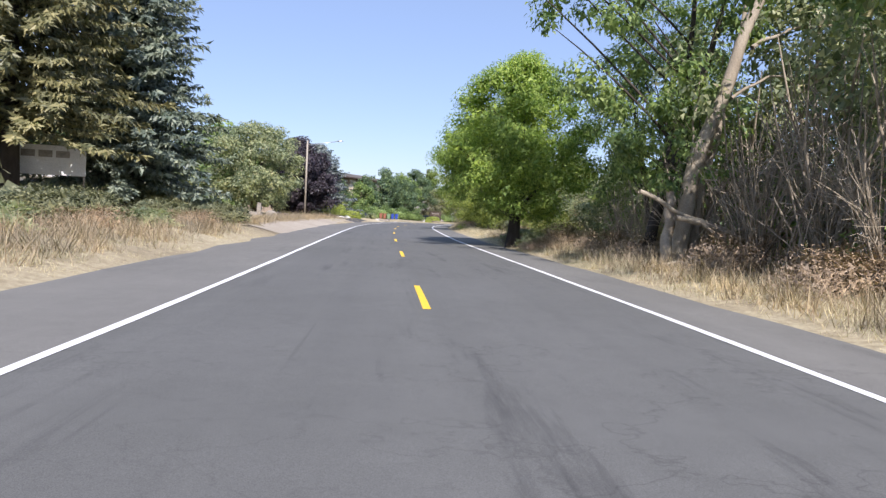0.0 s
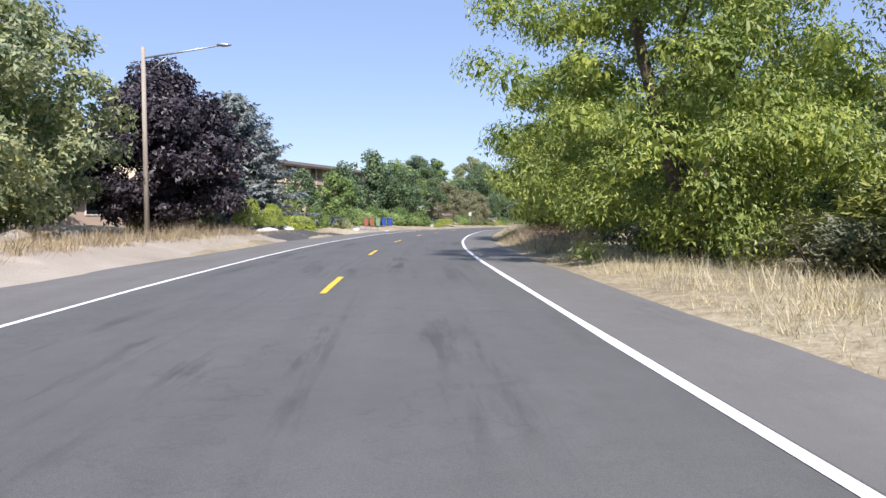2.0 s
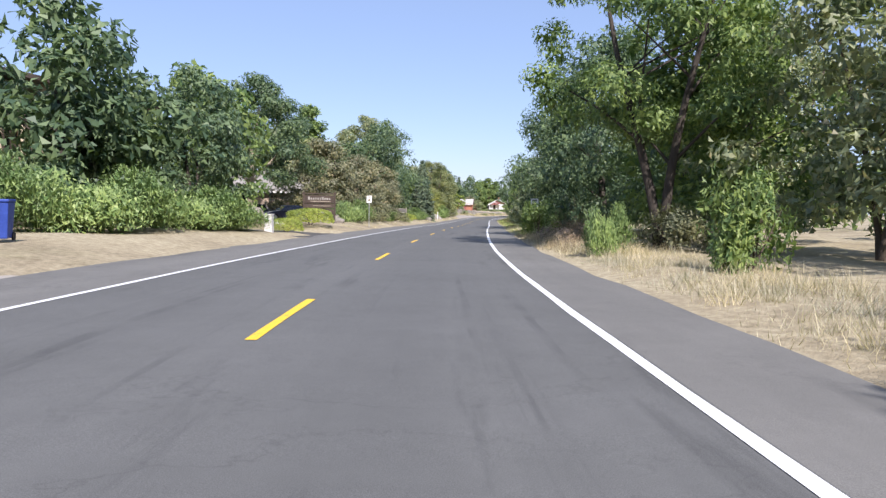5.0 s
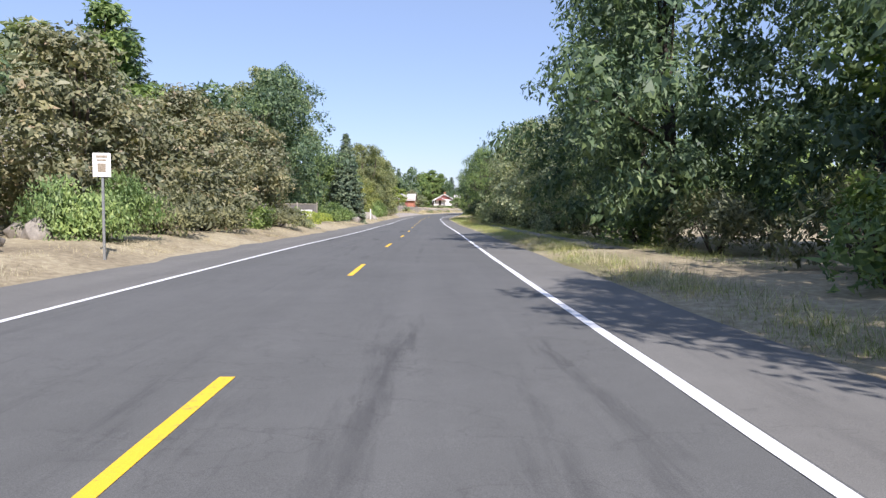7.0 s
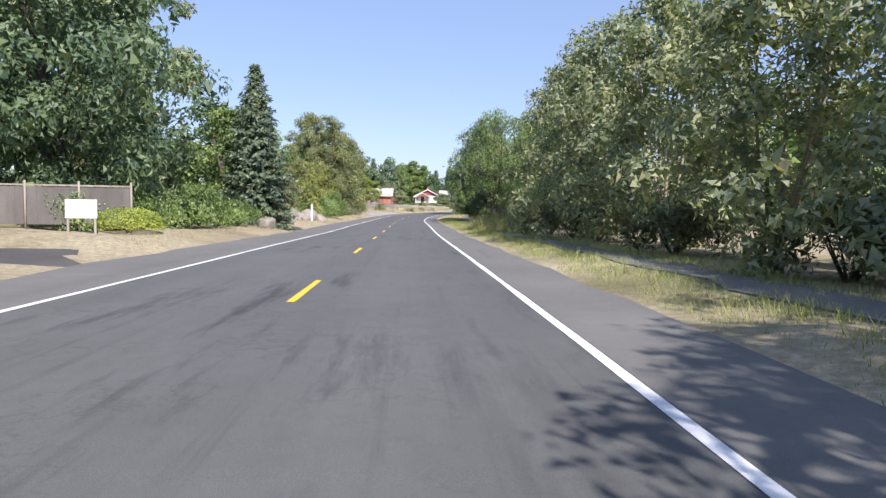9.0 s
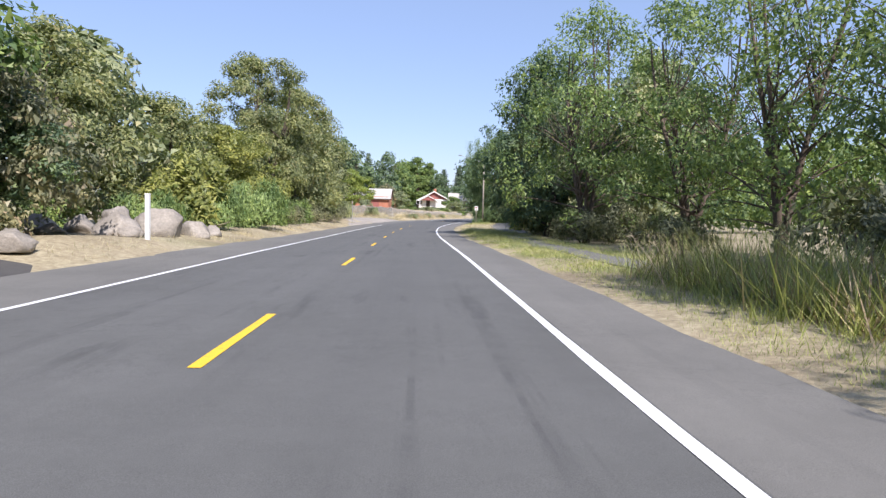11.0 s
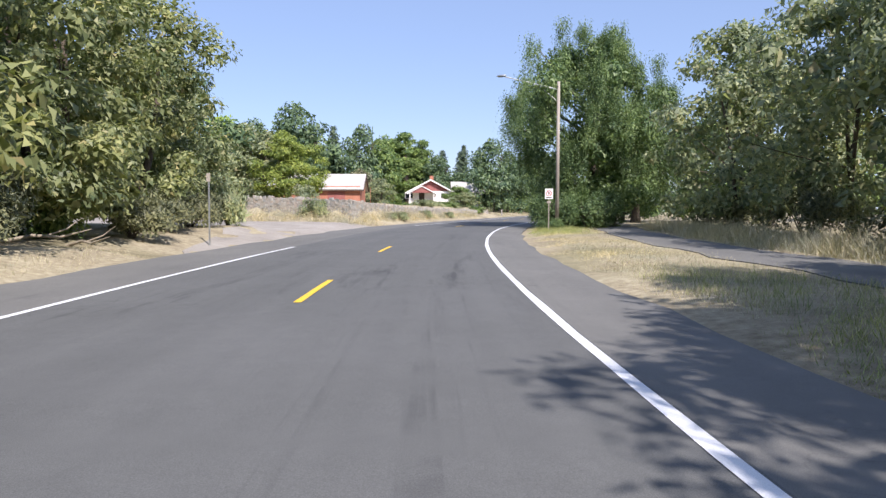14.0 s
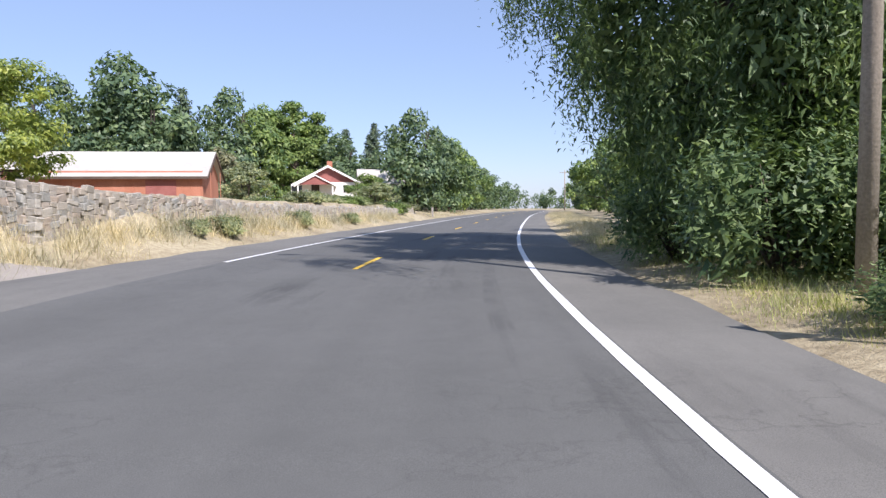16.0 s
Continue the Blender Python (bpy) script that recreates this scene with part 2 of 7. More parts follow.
def asphalt_mat(name, c0, c1, worn):
    m, t, b = material(name, 0.86, 0, 0.25)
    base = ramp_node(t, noise_out(t, 0.35, 5), ((0.3, c0), (0.7, c1)))
    fine = noise_out(t, 140, 3, 0.7)
    grain = ramp_node(t, fine, ((0.3, (0.7, 0.7, 0.7)), (0.7, (1.3, 1.3, 1.3))))
    col = blend(t, 1.0, base, grain, "MULTIPLY")
    # wheel tracks and long streaks of wear
    streak = ramp_node(t, lane_noise(t, 0.012, 1.1, 4, 0.55), ((0.3, (0.92, 0.92, 0.92)), (0.7, (1.06, 1.06, 1.055))))
    col = blend(t, 1.0, col, streak, "MULTIPLY")
    speck = ramp_node(t, noise_out(t, 3.2, 6, 0.75), ((0.32, (0.95, 0.95, 0.95)), (0.68, (1.05, 1.05, 1.05))))
    col = blend(t, 1.0, col, speck, "MULTIPLY")
    # bitumen stains along the lanes
    stain = ramp_node(t, lane_noise(t, 0.16, 1.3, 7, 0.68), ((0.55, (0, 0, 0)), (0.66, (1, 1, 1))))
    patchy = ramp_node(t, noise_out(t, 0.11, 3), ((0.42, (0.05, 0.05, 0.05)), (0.62, (1, 1, 1))))
    stain = blend(t, 1.0, stain, patchy, "MULTIPLY")
    col = blend(t, blend(t, 1.0, stain, (worn, worn, worn), "MULTIPLY"), col, (0.03, 0.03, 0.032))
    # narrow sealed seams that run with the traffic
    seam = ramp_node(t, lane_noise(t, 0.05, 2.3, 5, 0.62), ((0.60, (0, 0, 0)), (0.66, (1, 1, 1))))
    torn = ramp_node(t, noise_out(t, 1.6, 5, 0.7), ((0.42, (0.1, 0.1, 0.1)), (0.6, (1, 1, 1))))
    seam = blend(t, 1.0, seam, torn, "MULTIPLY")
    col = blend(t, blend(t, 1.0, seam, (worn * 0.55, worn * 0.55, worn * 0.55), "MULTIPLY"), col, (0.042, 0.042, 0.044))
    # fine cracks across and along
    crack = ramp_node(t, lane_noise(t, 0.5, 0.35, 5, 0.6), ((0.494, (0, 0, 0)), (0.5, (1, 1, 1)), (0.506, (0, 0, 0))))
    col = blend(t, blend(t, 1.0, blend(t, 1.0, crack, patchy, "MULTIPLY"), (0.3, 0.3, 0.3), "MULTIPLY"), col, (0.035, 0.034, 0.034))
    t.links.new(col, b.inputs["Base Color"])
    bumped(t, b, fine, 0.2, 0.004)
    return m


ASPHALT = asphalt_mat("asphalt", (0.113, 0.114, 0.109), (0.130, 0.131, 0.126), 0.6)
SHOULDER = asphalt_mat("old_asphalt", (0.150, 0.147, 0.136), (0.185, 0.180, 0.166), 0.25)
DIRT = rough_mat("bare_dirt", (0.33, 0.285, 0.225), (0.45, 0.395, 0.32), 0.35, 30, 0.95, 0.6, 0.02)
DRIVEWAY = asphalt_mat("drive_asphalt", (0.075, 0.072, 0.07), (0.11, 0.105, 0.10), 0.3)
GRAVEL = rough_mat("gravel", (0.29, 0.26, 0.225), (0.40, 0.365, 0.32), 0.5, 60, 0.95, 0.7, 0.02)


def paint_mat(name, colour, wear):
    m, t, b = material(name, 0.6, 0, 0.4)
    w = ramp_node(t, noise_out(t, 9, 8, 0.75), ((0.5 + wear, (0, 0, 0)), (0.62 + wear, (1, 1, 1))))
    g = ramp_node(t, noise_out(t, 120, 3), ((0.3, (0.85, 0.85, 0.85)), (0.7, (1.1, 1.1, 1.1))))
    col = blend(t, w, blend(t, 1.0, colour, g, "MULTIPLY"), (0.16, 0.15, 0.13))
    t.links.new(col, b.inputs["Base Color"])
    return m


YELLOW_PAINT = paint_mat("yellow_paint", (0.86, 0.54, 0.03), 0.07)
WHITE_PAINT = paint_mat("white_paint", (0.80, 0.80, 0.80), 0.12)


def soil_mat():
    m, t, b = material("dry_soil", 0.95, 0, 0.15)
    straw = ramp_node(t, noise_out(t, 0.16, 6, 0.65), ((0.32, (0.25, 0.21, 0.15)), (0.5, (0.40, 0.345, 0.245)), (0.72, (0.50, 0.447, 0.325))))
    litter = ramp_node(t, noise_out(t, 5, 6, 0.7), ((0.3, (0.6, 0.57, 0.52)), (0.7, (1.2, 1.2, 1.15))))
    col = blend(t, 1.0, straw, litter, "MULTIPLY")
    green = ramp_node(t, noise_out(t, 0.09, 4), ((0.55, (0, 0, 0)), (0.68, (0.6, 0.6, 0.6))))
    col = blend(t, green, col, (0.13, 0.135, 0.05))
    t.links.new(col, b.inputs["Base Color"])
    bumped(t, b, noise_out(t, 22, 5), 0.8, 0.04)
    return m


SOIL = soil_mat()
BARK = rough_mat("bark", (0.085, 0.066, 0.05), (0.16, 0.128, 0.1), 3, 26, 0.95, 0.9, 0.03, stretch=(1, 1, 0.25))
PALE_BARK = rough_mat("pale_bark", (0.26, 0.215, 0.16), (0.42, 0.365, 0.28), 2.2, 24, 0.9, 0.8, 0.02, stretch=(1, 1, 0.3))
DARK_BARK = rough_mat("dark_bark", (0.045, 0.038, 0.032), (0.09, 0.075, 0.062), 3, 30, 0.95, 0.9, 0.03, stretch=(1, 1, 0.25))
LEAF_BRIGHT = leaf_mat("leaf_bright", (0.085, 0.170, 0.032), (0.260, 0.370, 0.085), 0.36)
LEAF_WILLOW = leaf_mat("leaf_willow", (0.090, 0.150, 0.036), (0.250, 0.320, 0.080), 0.34)
LEAF_WEEPING = leaf_mat("leaf_weeping", (0.040, 0.084, 0.034), (0.150, 0.230, 0.088), 0.28)
LEAF_MID = leaf_mat("leaf_mid", (0.050, 0.105, 0.035), (0.185, 0.270, 0.085), 0.32)
LEAF_GREY = leaf_mat("leaf_grey", (0.078, 0.120, 0.066), (0.280, 0.340, 0.190), 0.34, old=(0.38, 0.34, 0.22))
LEAF_LOCUST = leaf_mat("leaf_locust", (0.070, 0.105, 0.045), (0.230, 0.275, 0.120), 0.34, old=(0.34, 0.30, 0.16))
LEAF_BRUSH = leaf_mat("leaf_brush", (0.052, 0.072, 0.040), (0.170, 0.195, 0.105), 0.25)
LEAF_DARK = leaf_mat("leaf_dark", (0.032, 0.070, 0.040), (0.122, 0.190, 0.088), 0.28)
LEAF_PLUM = leaf_mat("leaf_plum", (0.012, 0.012, 0.016), (0.042, 0.037, 0.046), 0.1)
LEAF_TAN = leaf_mat("leaf_tan", (0.074, 0.098, 0.052), (0.212, 0.230, 0.132), 0.25, old=(0.33, 0.26, 0.19))
LEAF_YELLOW = leaf_mat("leaf_yellow", (0.084, 0.122, 0.036), (0.250, 0.290, 0.085), 0.3)
LEAF_HEDGE = leaf_mat("leaf_hedge", (0.125, 0.200, 0.040), (0.310, 0.385, 0.085), 0.28)
LEAF_JUNIPER = leaf_mat("leaf_juniper", (0.066, 0.130, 0.042), (0.190, 0.285, 0.100), 0.2)
LEAF_BROWN = leaf_mat("leaf_brown", (0.110, 0.090, 0.060), (0.320, 0.270, 0.180), 0.2)
NEEDLE_BLUE = leaf_mat("needle_blue", (0.058, 0.088, 0.086), (0.200, 0.250, 0.236), 0.1)
NEEDLE_GREY = leaf_mat("needle_grey", (0.050, 0.082, 0.062), (0.190, 0.245, 0.180), 0.1)
NEEDLE_OLIVE = leaf_mat("needle_olive", (0.075, 0.092, 0.042), (0.205, 0.215, 0.105), 0.12)
NEEDLE_GREEN = leaf_mat("needle_green", (0.034, 0.068, 0.044), (0.125, 0.180, 0.105), 0.1)
STRAW = leaf_mat("straw", (0.240, 0.231, 0.142), (0.440, 0.448, 0.323), 0.3, 0.7)
STRAW_DARK = leaf_mat("weed_straw", (0.133, 0.116, 0.077), (0.307, 0.287, 0.192), 0.2, 0.8)
BLADE = leaf_mat("green_blade", (0.107, 0.157, 0.046), (0.307, 0.358, 0.138), 0.3, 0.6)
STONE = rough_mat("stone", (0.22, 0.198, 0.170), (0.38, 0.345, 0.30), 1.1, 14, 0.9, 0.8, 0.03)
STONE_GREY = rough_mat("grey_stone", (0.24, 0.22, 0.2), (0.44, 0.41, 0.37), 2.0, 18, 0.9, 0.8, 0.03)
STONE_WHITE = rough_mat("white_stone", (0.55, 0.53, 0.5), (0.75, 0.73, 0.7), 2.0, 18, 0.9, 0.6, 0.02)
MORTAR = rough_mat("mortar", (0.30, 0.275, 0.235), (0.40, 0.37, 0.32), 2.0, 30, 0.95, 0.5, 0.01)
STUCCO = rough_mat("cream_stucco", (0.66, 0.565, 0.40), (0.74, 0.645, 0.475), 0.5, 45, 0.9, 0.3, 0.008)
TAN_SIDING = rough_mat("tan_siding", (0.42, 0.33, 0.255), (0.5, 0.40, 0.315), 0.8, 30, 0.8, 0.3, 0.008)
TRIM_BROWN = rough_mat("brown_trim", (0.07, 0.05, 0.04), (0.11, 0.08, 0.062), 1.5, 30, 0.75, 0.3, 0.006)
SHINGLE = rough_mat("roof_shingle", (0.10, 0.085, 0.075), (0.16, 0.14, 0.12), 1.2, 22, 0.95, 0.6, 0.02)
SHINGLE_GREY = rough_mat("grey_shingle", (0.22, 0.205, 0.185), (0.33, 0.31, 0.285), 1.2, 22, 0.95, 0.6, 0.02)
BARN_RED = rough_mat("barn_boards", (0.36, 0.145, 0.092), (0.46, 0.205, 0.135), 0.9, 22, 0.85, 0.5, 0.012, stretch=(1, 1, 0.2))
GABLE_RED = rough_mat("gable_boards", (0.24, 0.085, 0.075), (0.31, 0.12, 0.105), 1.2, 25, 0.8, 0.4, 0.01)
WHITE_WALL = rough_mat("white_wall", (0.74, 0.72, 0.68), (0.82, 0.80, 0.77), 0.7, 30, 0.75, 0.2, 0.005)
PALE_ROOF = rough_mat("pale_roof", (0.42, 0.40, 0.365), (0.53, 0.505, 0.465), 0.8, 18, 0.7, 0.4, 0.01)
WOOD_GREY = rough_mat("weathered_wood", (0.27, 0.235, 0.195), (0.42, 0.375, 0.32), 3, 26, 0.9, 0.6, 0.01, stretch=(1, 1, 0.12))
FENCE_GREY = rough_mat("fence_boards", (0.12, 0.112, 0.105), (0.19, 0.178, 0.165), 1.4, 26, 0.9, 0.5, 0.01, stretch=(1, 1, 0.2))
WOOD_DARK = rough_mat("dark_wood", (0.045, 0.032, 0.026), (0.085, 0.062, 0.048), 2.5, 28, 0.75, 0.5, 0.008)
STEEL = rough_mat("galvanised_steel", (0.42, 0.43, 0.43), (0.56, 0.57, 0.57), 4, 40, 0.42, 0.15, 0.002, 0.5, 0.8)
SIGN_WHITE = rough_mat("sign_face", (0.76, 0.76, 0.74), (0.83, 0.83, 0.82), 3, 40, 0.45, 0.05, 0.001, 0.5)
SIGN_INK = rough_mat("sign_ink", (0.015, 0.015, 0.016), (0.03, 0.03, 0.03), 5, 50, 0.5, 0.05, 0.001)
SIGN_RED = rough_mat("sign_red", (0.45, 0.03, 0.03), (0.56, 0.05, 0.045), 5, 50, 0.5, 0.05, 0.001)
GLASS_DARK, _t, _b = material("window_glass", 0.06, 0.0, 0.7)
_b.inputs["Base Color"].default_value = (0.015, 0.018, 0.022, 1)
RUBBER = rough_mat("rubber", (0.016, 0.016, 0.017), (0.03, 0.03, 0.03), 6, 60, 0.85, 0.2, 0.003)


def lacquer(name, colour, rough=0.3):
    m, t, b = material(name, rough, 0.0, 0.5)
    g = ramp_node(t, noise_out(t, 2.2, 4), ((0.3, tuple(0.88 * c for c in colour)), (0.7, tuple(1.08 * c for c in colour))))
    t.links.new(g, b.inputs["Base Color"])
    b.inputs["Coat Weight"].default_value = 0.6
    b.inputs["Coat Roughness"].default_value = 0.12
    return m


CAR_WHITE = lacquer("car_white", (0.74, 0.74, 0.73))
CAR_BLUE = lacquer("car_blue", (0.010, 0.015, 0.048))
CAR_SILVER = lacquer("car_silver", (0.42, 0.42, 0.42))
CAR_BLACK = lacquer("car_black", (0.015, 0.016, 0.02))
BIN_BROWN = rough_mat("bin_brown", (0.24, 0.095, 0.06), (0.31, 0.13, 0.085), 3, 40, 0.6, 0.1, 0.003)
BIN_GREEN = rough_mat("bin_green", (0.15, 0.24, 0.13), (0.2, 0.3, 0.17), 3, 40, 0.6, 0.1, 0.003)
BIN_BLUE = rough_mat("bin_blue", (0.025, 0.055, 0.27), (0.04, 0.08, 0.35), 3, 40, 0.55, 0.1, 0.003)


# ---- ground: one sheet to the horizon ----
def axis(lo, hi, fine, far):
    a = list(np.arange(lo, hi + 1e-6, fine))
    g, up, dn = fine, a[-1], a[0]
    tail, head = [], []
    while up < far:
        g *= 1.35
        up, dn = up + g, dn - g
        tail.append(up)
        head.append(dn)
    return np.array(head[::-1] + a + tail)


def build_ground():
    gx, gy = axis(-50, 150, 1.9, 2600), axis(-40, 470, 1.9, 3000)
    X, Y = np.meshgrid(gx, gy)
    xy = np.stack([X.ravel(), Y.ravel()], 1)
    s, d = nearest(xy)
    z = level(s) + rise(s, np.clip(d, -80, 80))
    out = ramp(np.abs(d), 5.6, 8.0)
    lump = 0.10 * np.sin(xy[:, 0] * 0.9 + 1.3 * np.sin(xy[:, 1] * 0.37)) * np.sin(xy[:, 1] * 0.71 + 0.8) + 0.05 * np.sin(xy[:, 0] * 2.3 + xy[:, 1] * 1.7)
    pull_off = (((s > 26) & (s < 88) & (d < 0) & (d > -11)) | ((s > 300) & (s < 336) & (d < 0) & (d > -46)) | ((s > 160) & (s < 350) & (d > 5) & (d < 14.5))).astype(float)
    z = z + out * lump * (1 - 0.9 * pull_off)
    nx, ny = len(gx), len(gy)
    i = np.arange(nx * ny).reshape(ny, nx)
    f = np.stack([i[:-1, :-1].ravel(), i[:-1, 1:].ravel(), i[1:, 1:].ravel(), i[1:, :-1].ravel()], 1)
    me = smooth(grid_mesh("ground", np.column_stack([xy, z]), f, SOIL))
    tagged(new("ground", me), "dry straw-coloured verge and bare soil beside the road", "ground", kind="structure")


build_ground()


def strip(name, s0, s1, d0, d1, up, mat, step=2.0, wobble=(0.0, 0.0), skirt=0.12, cols=2, land=False):
    """A band along the road from d0 to d1, with its edges turned down."""
    s = np.arange(s0, s1 + 1e-6, (s1 - s0) / max(1, round((s1 - s0) / step)))
    w0 = wobble[0] * (np.sin(s * 0.83) + 0.7 * np.sin(s * 2.1 + 1) + 0.5 * np.sin(s * 4.7))
    w1 = wobble[1] * (np.sin(s * 0.71 + 2) + 0.7 * np.sin(s * 1.9) + 0.5 * np.sin(s * 5.1 + 1))
    a0 = np.interp(s, *d0) if isinstance(d0, tuple) else np.full(len(s), float(d0))
    a1 = np.interp(s, *d1) if isinstance(d1, tuple) else np.full(len(s), float(d1))
    a0, a1 = a0 + w0, a1 + w1
    rows, ds = [], []
    for k in range(cols + 1):
        d = a0 + (a1 - a0) * k / cols
        x, y = line(s, d)
        z = level(s) + up + (rise(s, d) if land else 0)
        rows.append((x, y, z))
        ds.append(d)
    first, last = rows[0], rows[-1]
    if skirt:
        rows.insert(0, (first[0], first[1], first[2] - skirt))
        rows.append((last[0], last[1], last[2] - skirt))
        ds = [ds[0], *ds, ds[-1]]
    n, m = len(rows), len(s)
    V = np.stack([np.stack(r, 1) for r in rows], 1).reshape(-1, 3)
    i = np.arange(m * n).reshape(m, n)
    f = np.stack([i[:-1, :-1].ravel(), i[:-1, 1:].ravel(), i[1:, 1:].ravel(), i[1:, :-1].ravel()], 1)
    me = grid_mesh(name, V, f, mat)
    lane = me.uv_layers.new(name="lane")
    across = np.stack(ds, 1).ravel()
    at_loop = np.empty(len(me.loops), np.int32)
    me.loops.foreach_get("vertex_index", at_loop)
    uv = np.column_stack([np.repeat(s, n), across])[at_loop]
    lane.data.foreach_set("uv", uv.astype(np.float32).ravel())
    return me


tagged(new("road", strip("road", -60, 640, -3.58, 3.74, 0.0, ASPHALT, cols=4)), "dark grey asphalt road with tar-stained wheel tracks", "road", kind="structure")
tagged(new("shoulder_left", strip("shoulder_left", -60, 640, ((-60, 30, 45, 75, 90, 160, 200, 640), (-5.9, -6.2, -6.6, -6.6, -6.2, -5.7, -6.0, -6.0)), -3.58, -0.004, SHOULDER, wobble=(0.13, 0.0), skirt=0.2)),
       "lighter grey worn asphalt shoulder with a ragged edge", "shoulder", kind="structure")
tagged(new("shoulder_right", strip("shoulder_right", -60, 640, 3.74, 5.35, -0.004, SHOULDER, wobble=(0.0, 0.055), skirt=0.2)),
       "lighter grey worn asphalt shoulder with a ragged edge", "shoulder", kind="structure")
tagged(new("footpath", strip("footpath", 168, 345, ((150, 262, 290, 345), (7.5, 7.5, 9.6, 9.9)), ((150, 262, 290, 345), (8.9, 8.9, 12.4, 12.4)), 0.03, SHOULDER, wobble=(0.16, 0.16), skirt=0.06, land=True)),
       "grey asphalt footpath behind the grass verge", "path", kind="structure")
tagged(new("side_road", strip("side_road", 303, 334, ((303, 312, 320, 322.5, 332.5, 334), (-6.2, -8.8, -10.5, -42.0, -42.0, -7.0)), -5.9, 0.03, GRAVEL, wobble=(0.2, 0.0), cols=16, land=True)),
       "pale gravel mouth of a side road", "side road", kind="structure")
for nth, (a, b) in enumerate(DRIVES):
    mat = DRIVEWAY if nth != 1 else GRAVEL
    reach = (-22.0, -24.0, -24.0, -20.0, -15.0)[nth]
    tagged(new("driveway", strip("driveway", a, b, reach, -5.7, 0.03, mat, step=1.0, cols=10, land=True)),
           ("dark asphalt driveway opening off the road", "pale gravel parking yard beside the road")[nth == 1], "driveway", kind="structure")
tagged(new("gravel_margin", strip("gravel_margin", 28, 75.6, ((28, 40, 75.6), (-7.4, -10.2, -8.8)), -5.9, 0.03, DIRT, wobble=(0.6, 0.25), cols=4, land=True)),
       "bare sandy pull-off beside the shoulder", "gravel", kind="structure")

tagged(new("driveway", strip("driveway", 75.0, 88.4, ((75, 77, 88.4), (-7.4, -9.0, -9.0)), -5.8, 0.034, DRIVEWAY, step=1.0, wobble=(0.12, 0.0), cols=5, land=True)), "dark asphalt apron before the garden shrubs", "driveway", kind="structure")

# painted lines
tagged(new("edge_line_right", strip("edge_line_right", -60, 560, 3.58, 3.71, 0.006, WHITE_PAINT, wobble=(0.006, 0.006), skirt=0)), "solid white painted edge line", "road marking", kind="structure")
for a, b in ((-60, 307.3), (334.3, 560)):
    tagged(new("edge_line_left", strip("edge_line_left", a, b, -3.56, -3.44, 0.006, WHITE_PAINT, wobble=(0.006, 0.006), skirt=0)), "solid white painted edge line", "road marking", kind="structure")
starts = [12.19 * k + (0.5 if k in (6, 7) else 0) for k in range(-4, 26)] + [332.4 + 12.19 * k for k in range(0, 12)]
for s0 in starts:
    tagged(new("lane_dash", strip("lane_dash", s0, s0 + 3.25, -0.06, 0.06, 0.006, YELLOW_PAINT, step=0.8, wobble=(0.004, 0.004), skirt=0)),
           "yellow painted centre line dash", "road marking", "centre line dashes", "structure")


# ---- plants ----
def tube(path, radii, sides=7):
    """Rings along a path: vertices and quads."""
    path = np.asarray(path, float)
    tang = np.gradient(path, axis=0)
    tang /= np.linalg.norm(tang, axis=1)[:, None] + 1e-9
    ref = np.where(np.abs(tang[:, 2:3]) < 0.9, np.array([[0, 0, 1.0]]), np.array([[1.0, 0, 0]]))
    u = np.cross(tang, ref)
    u /= np.linalg.norm(u, axis=1)[:, None] + 1e-9
    w = np.cross(tang, u)
    a = np.linspace(0, 2 * np.pi, sides, endpoint=False)
    r = np.asarray(radii)[:, None, None]
    V = path[:, None, :] + r * (np.cos(a)[None, :, None] * u[:, None, :] + np.sin(a)[None, :, None] * w[:, None, :])
    n = len(path)
    i = np.arange(n * sides).reshape(n, sides)
    j = np.roll(i, -1, axis=1)
    F = np.stack([i[:-1].ravel(), j[:-1].ravel(), j[1:].ravel(), i[1:].ravel()], 1)
    return V.reshape(-1, 3), F


def merge(pieces):
    V, F, n = [], [], 0
    for v, f in pieces:
        V.append(v)
        F.append(f + n)
        n += len(v)
    return np.concatenate(V), np.concatenate(F)


def unit(v):
    return v / (np.linalg.norm(v, axis=1)[:, None] + 1e-9)


def leaf_quads(rng, P, normal, along, length, width):
    """A pointed leaf at every point."""
    n = len(P)
    along = unit(along - (along * normal).sum(1)[:, None] * normal)
    side = np.cross(normal, along)
    L = (length * rng.uniform(0.65, 1.3, n))[:, None]
    W = (width * rng.uniform(0.7, 1.25, n))[:, None]
    V = np.stack([P - side * W * 0.5, P + along * L * 0.35 + side * W * 0.5, P + along * L], 1)
    return V.reshape(-1, 3), np.arange(3 * n).reshape(n, 3)


def crown_points(rng, H, R, base, clumps, profile, spread, lobes=0.25):
    """Centres of the leaf clumps in an uneven crown."""
    ph = rng.uniform(0, 6.28, 4)
    zf = rng.beta(1.25, 1.25, clumps)
    ang = rng.uniform(0, 2 * np.pi, clumps)
    r = R * np.interp(zf, *profile)
    r *= 1 + lobes * np.sin(2 * ang + ph[0] + 2.2 * zf) + 0.6 * lobes * np.sin(3 * ang + ph[1] - 3 * zf) + 0.4 * lobes * np.sin(5 * ang + 7 * zf + ph[2])
    rad = r * rng.uniform(0, 1, clumps) ** spread
    return np.stack([rad * np.cos(ang), rad * np.sin(ang), base + (H - base) * zf], 1)


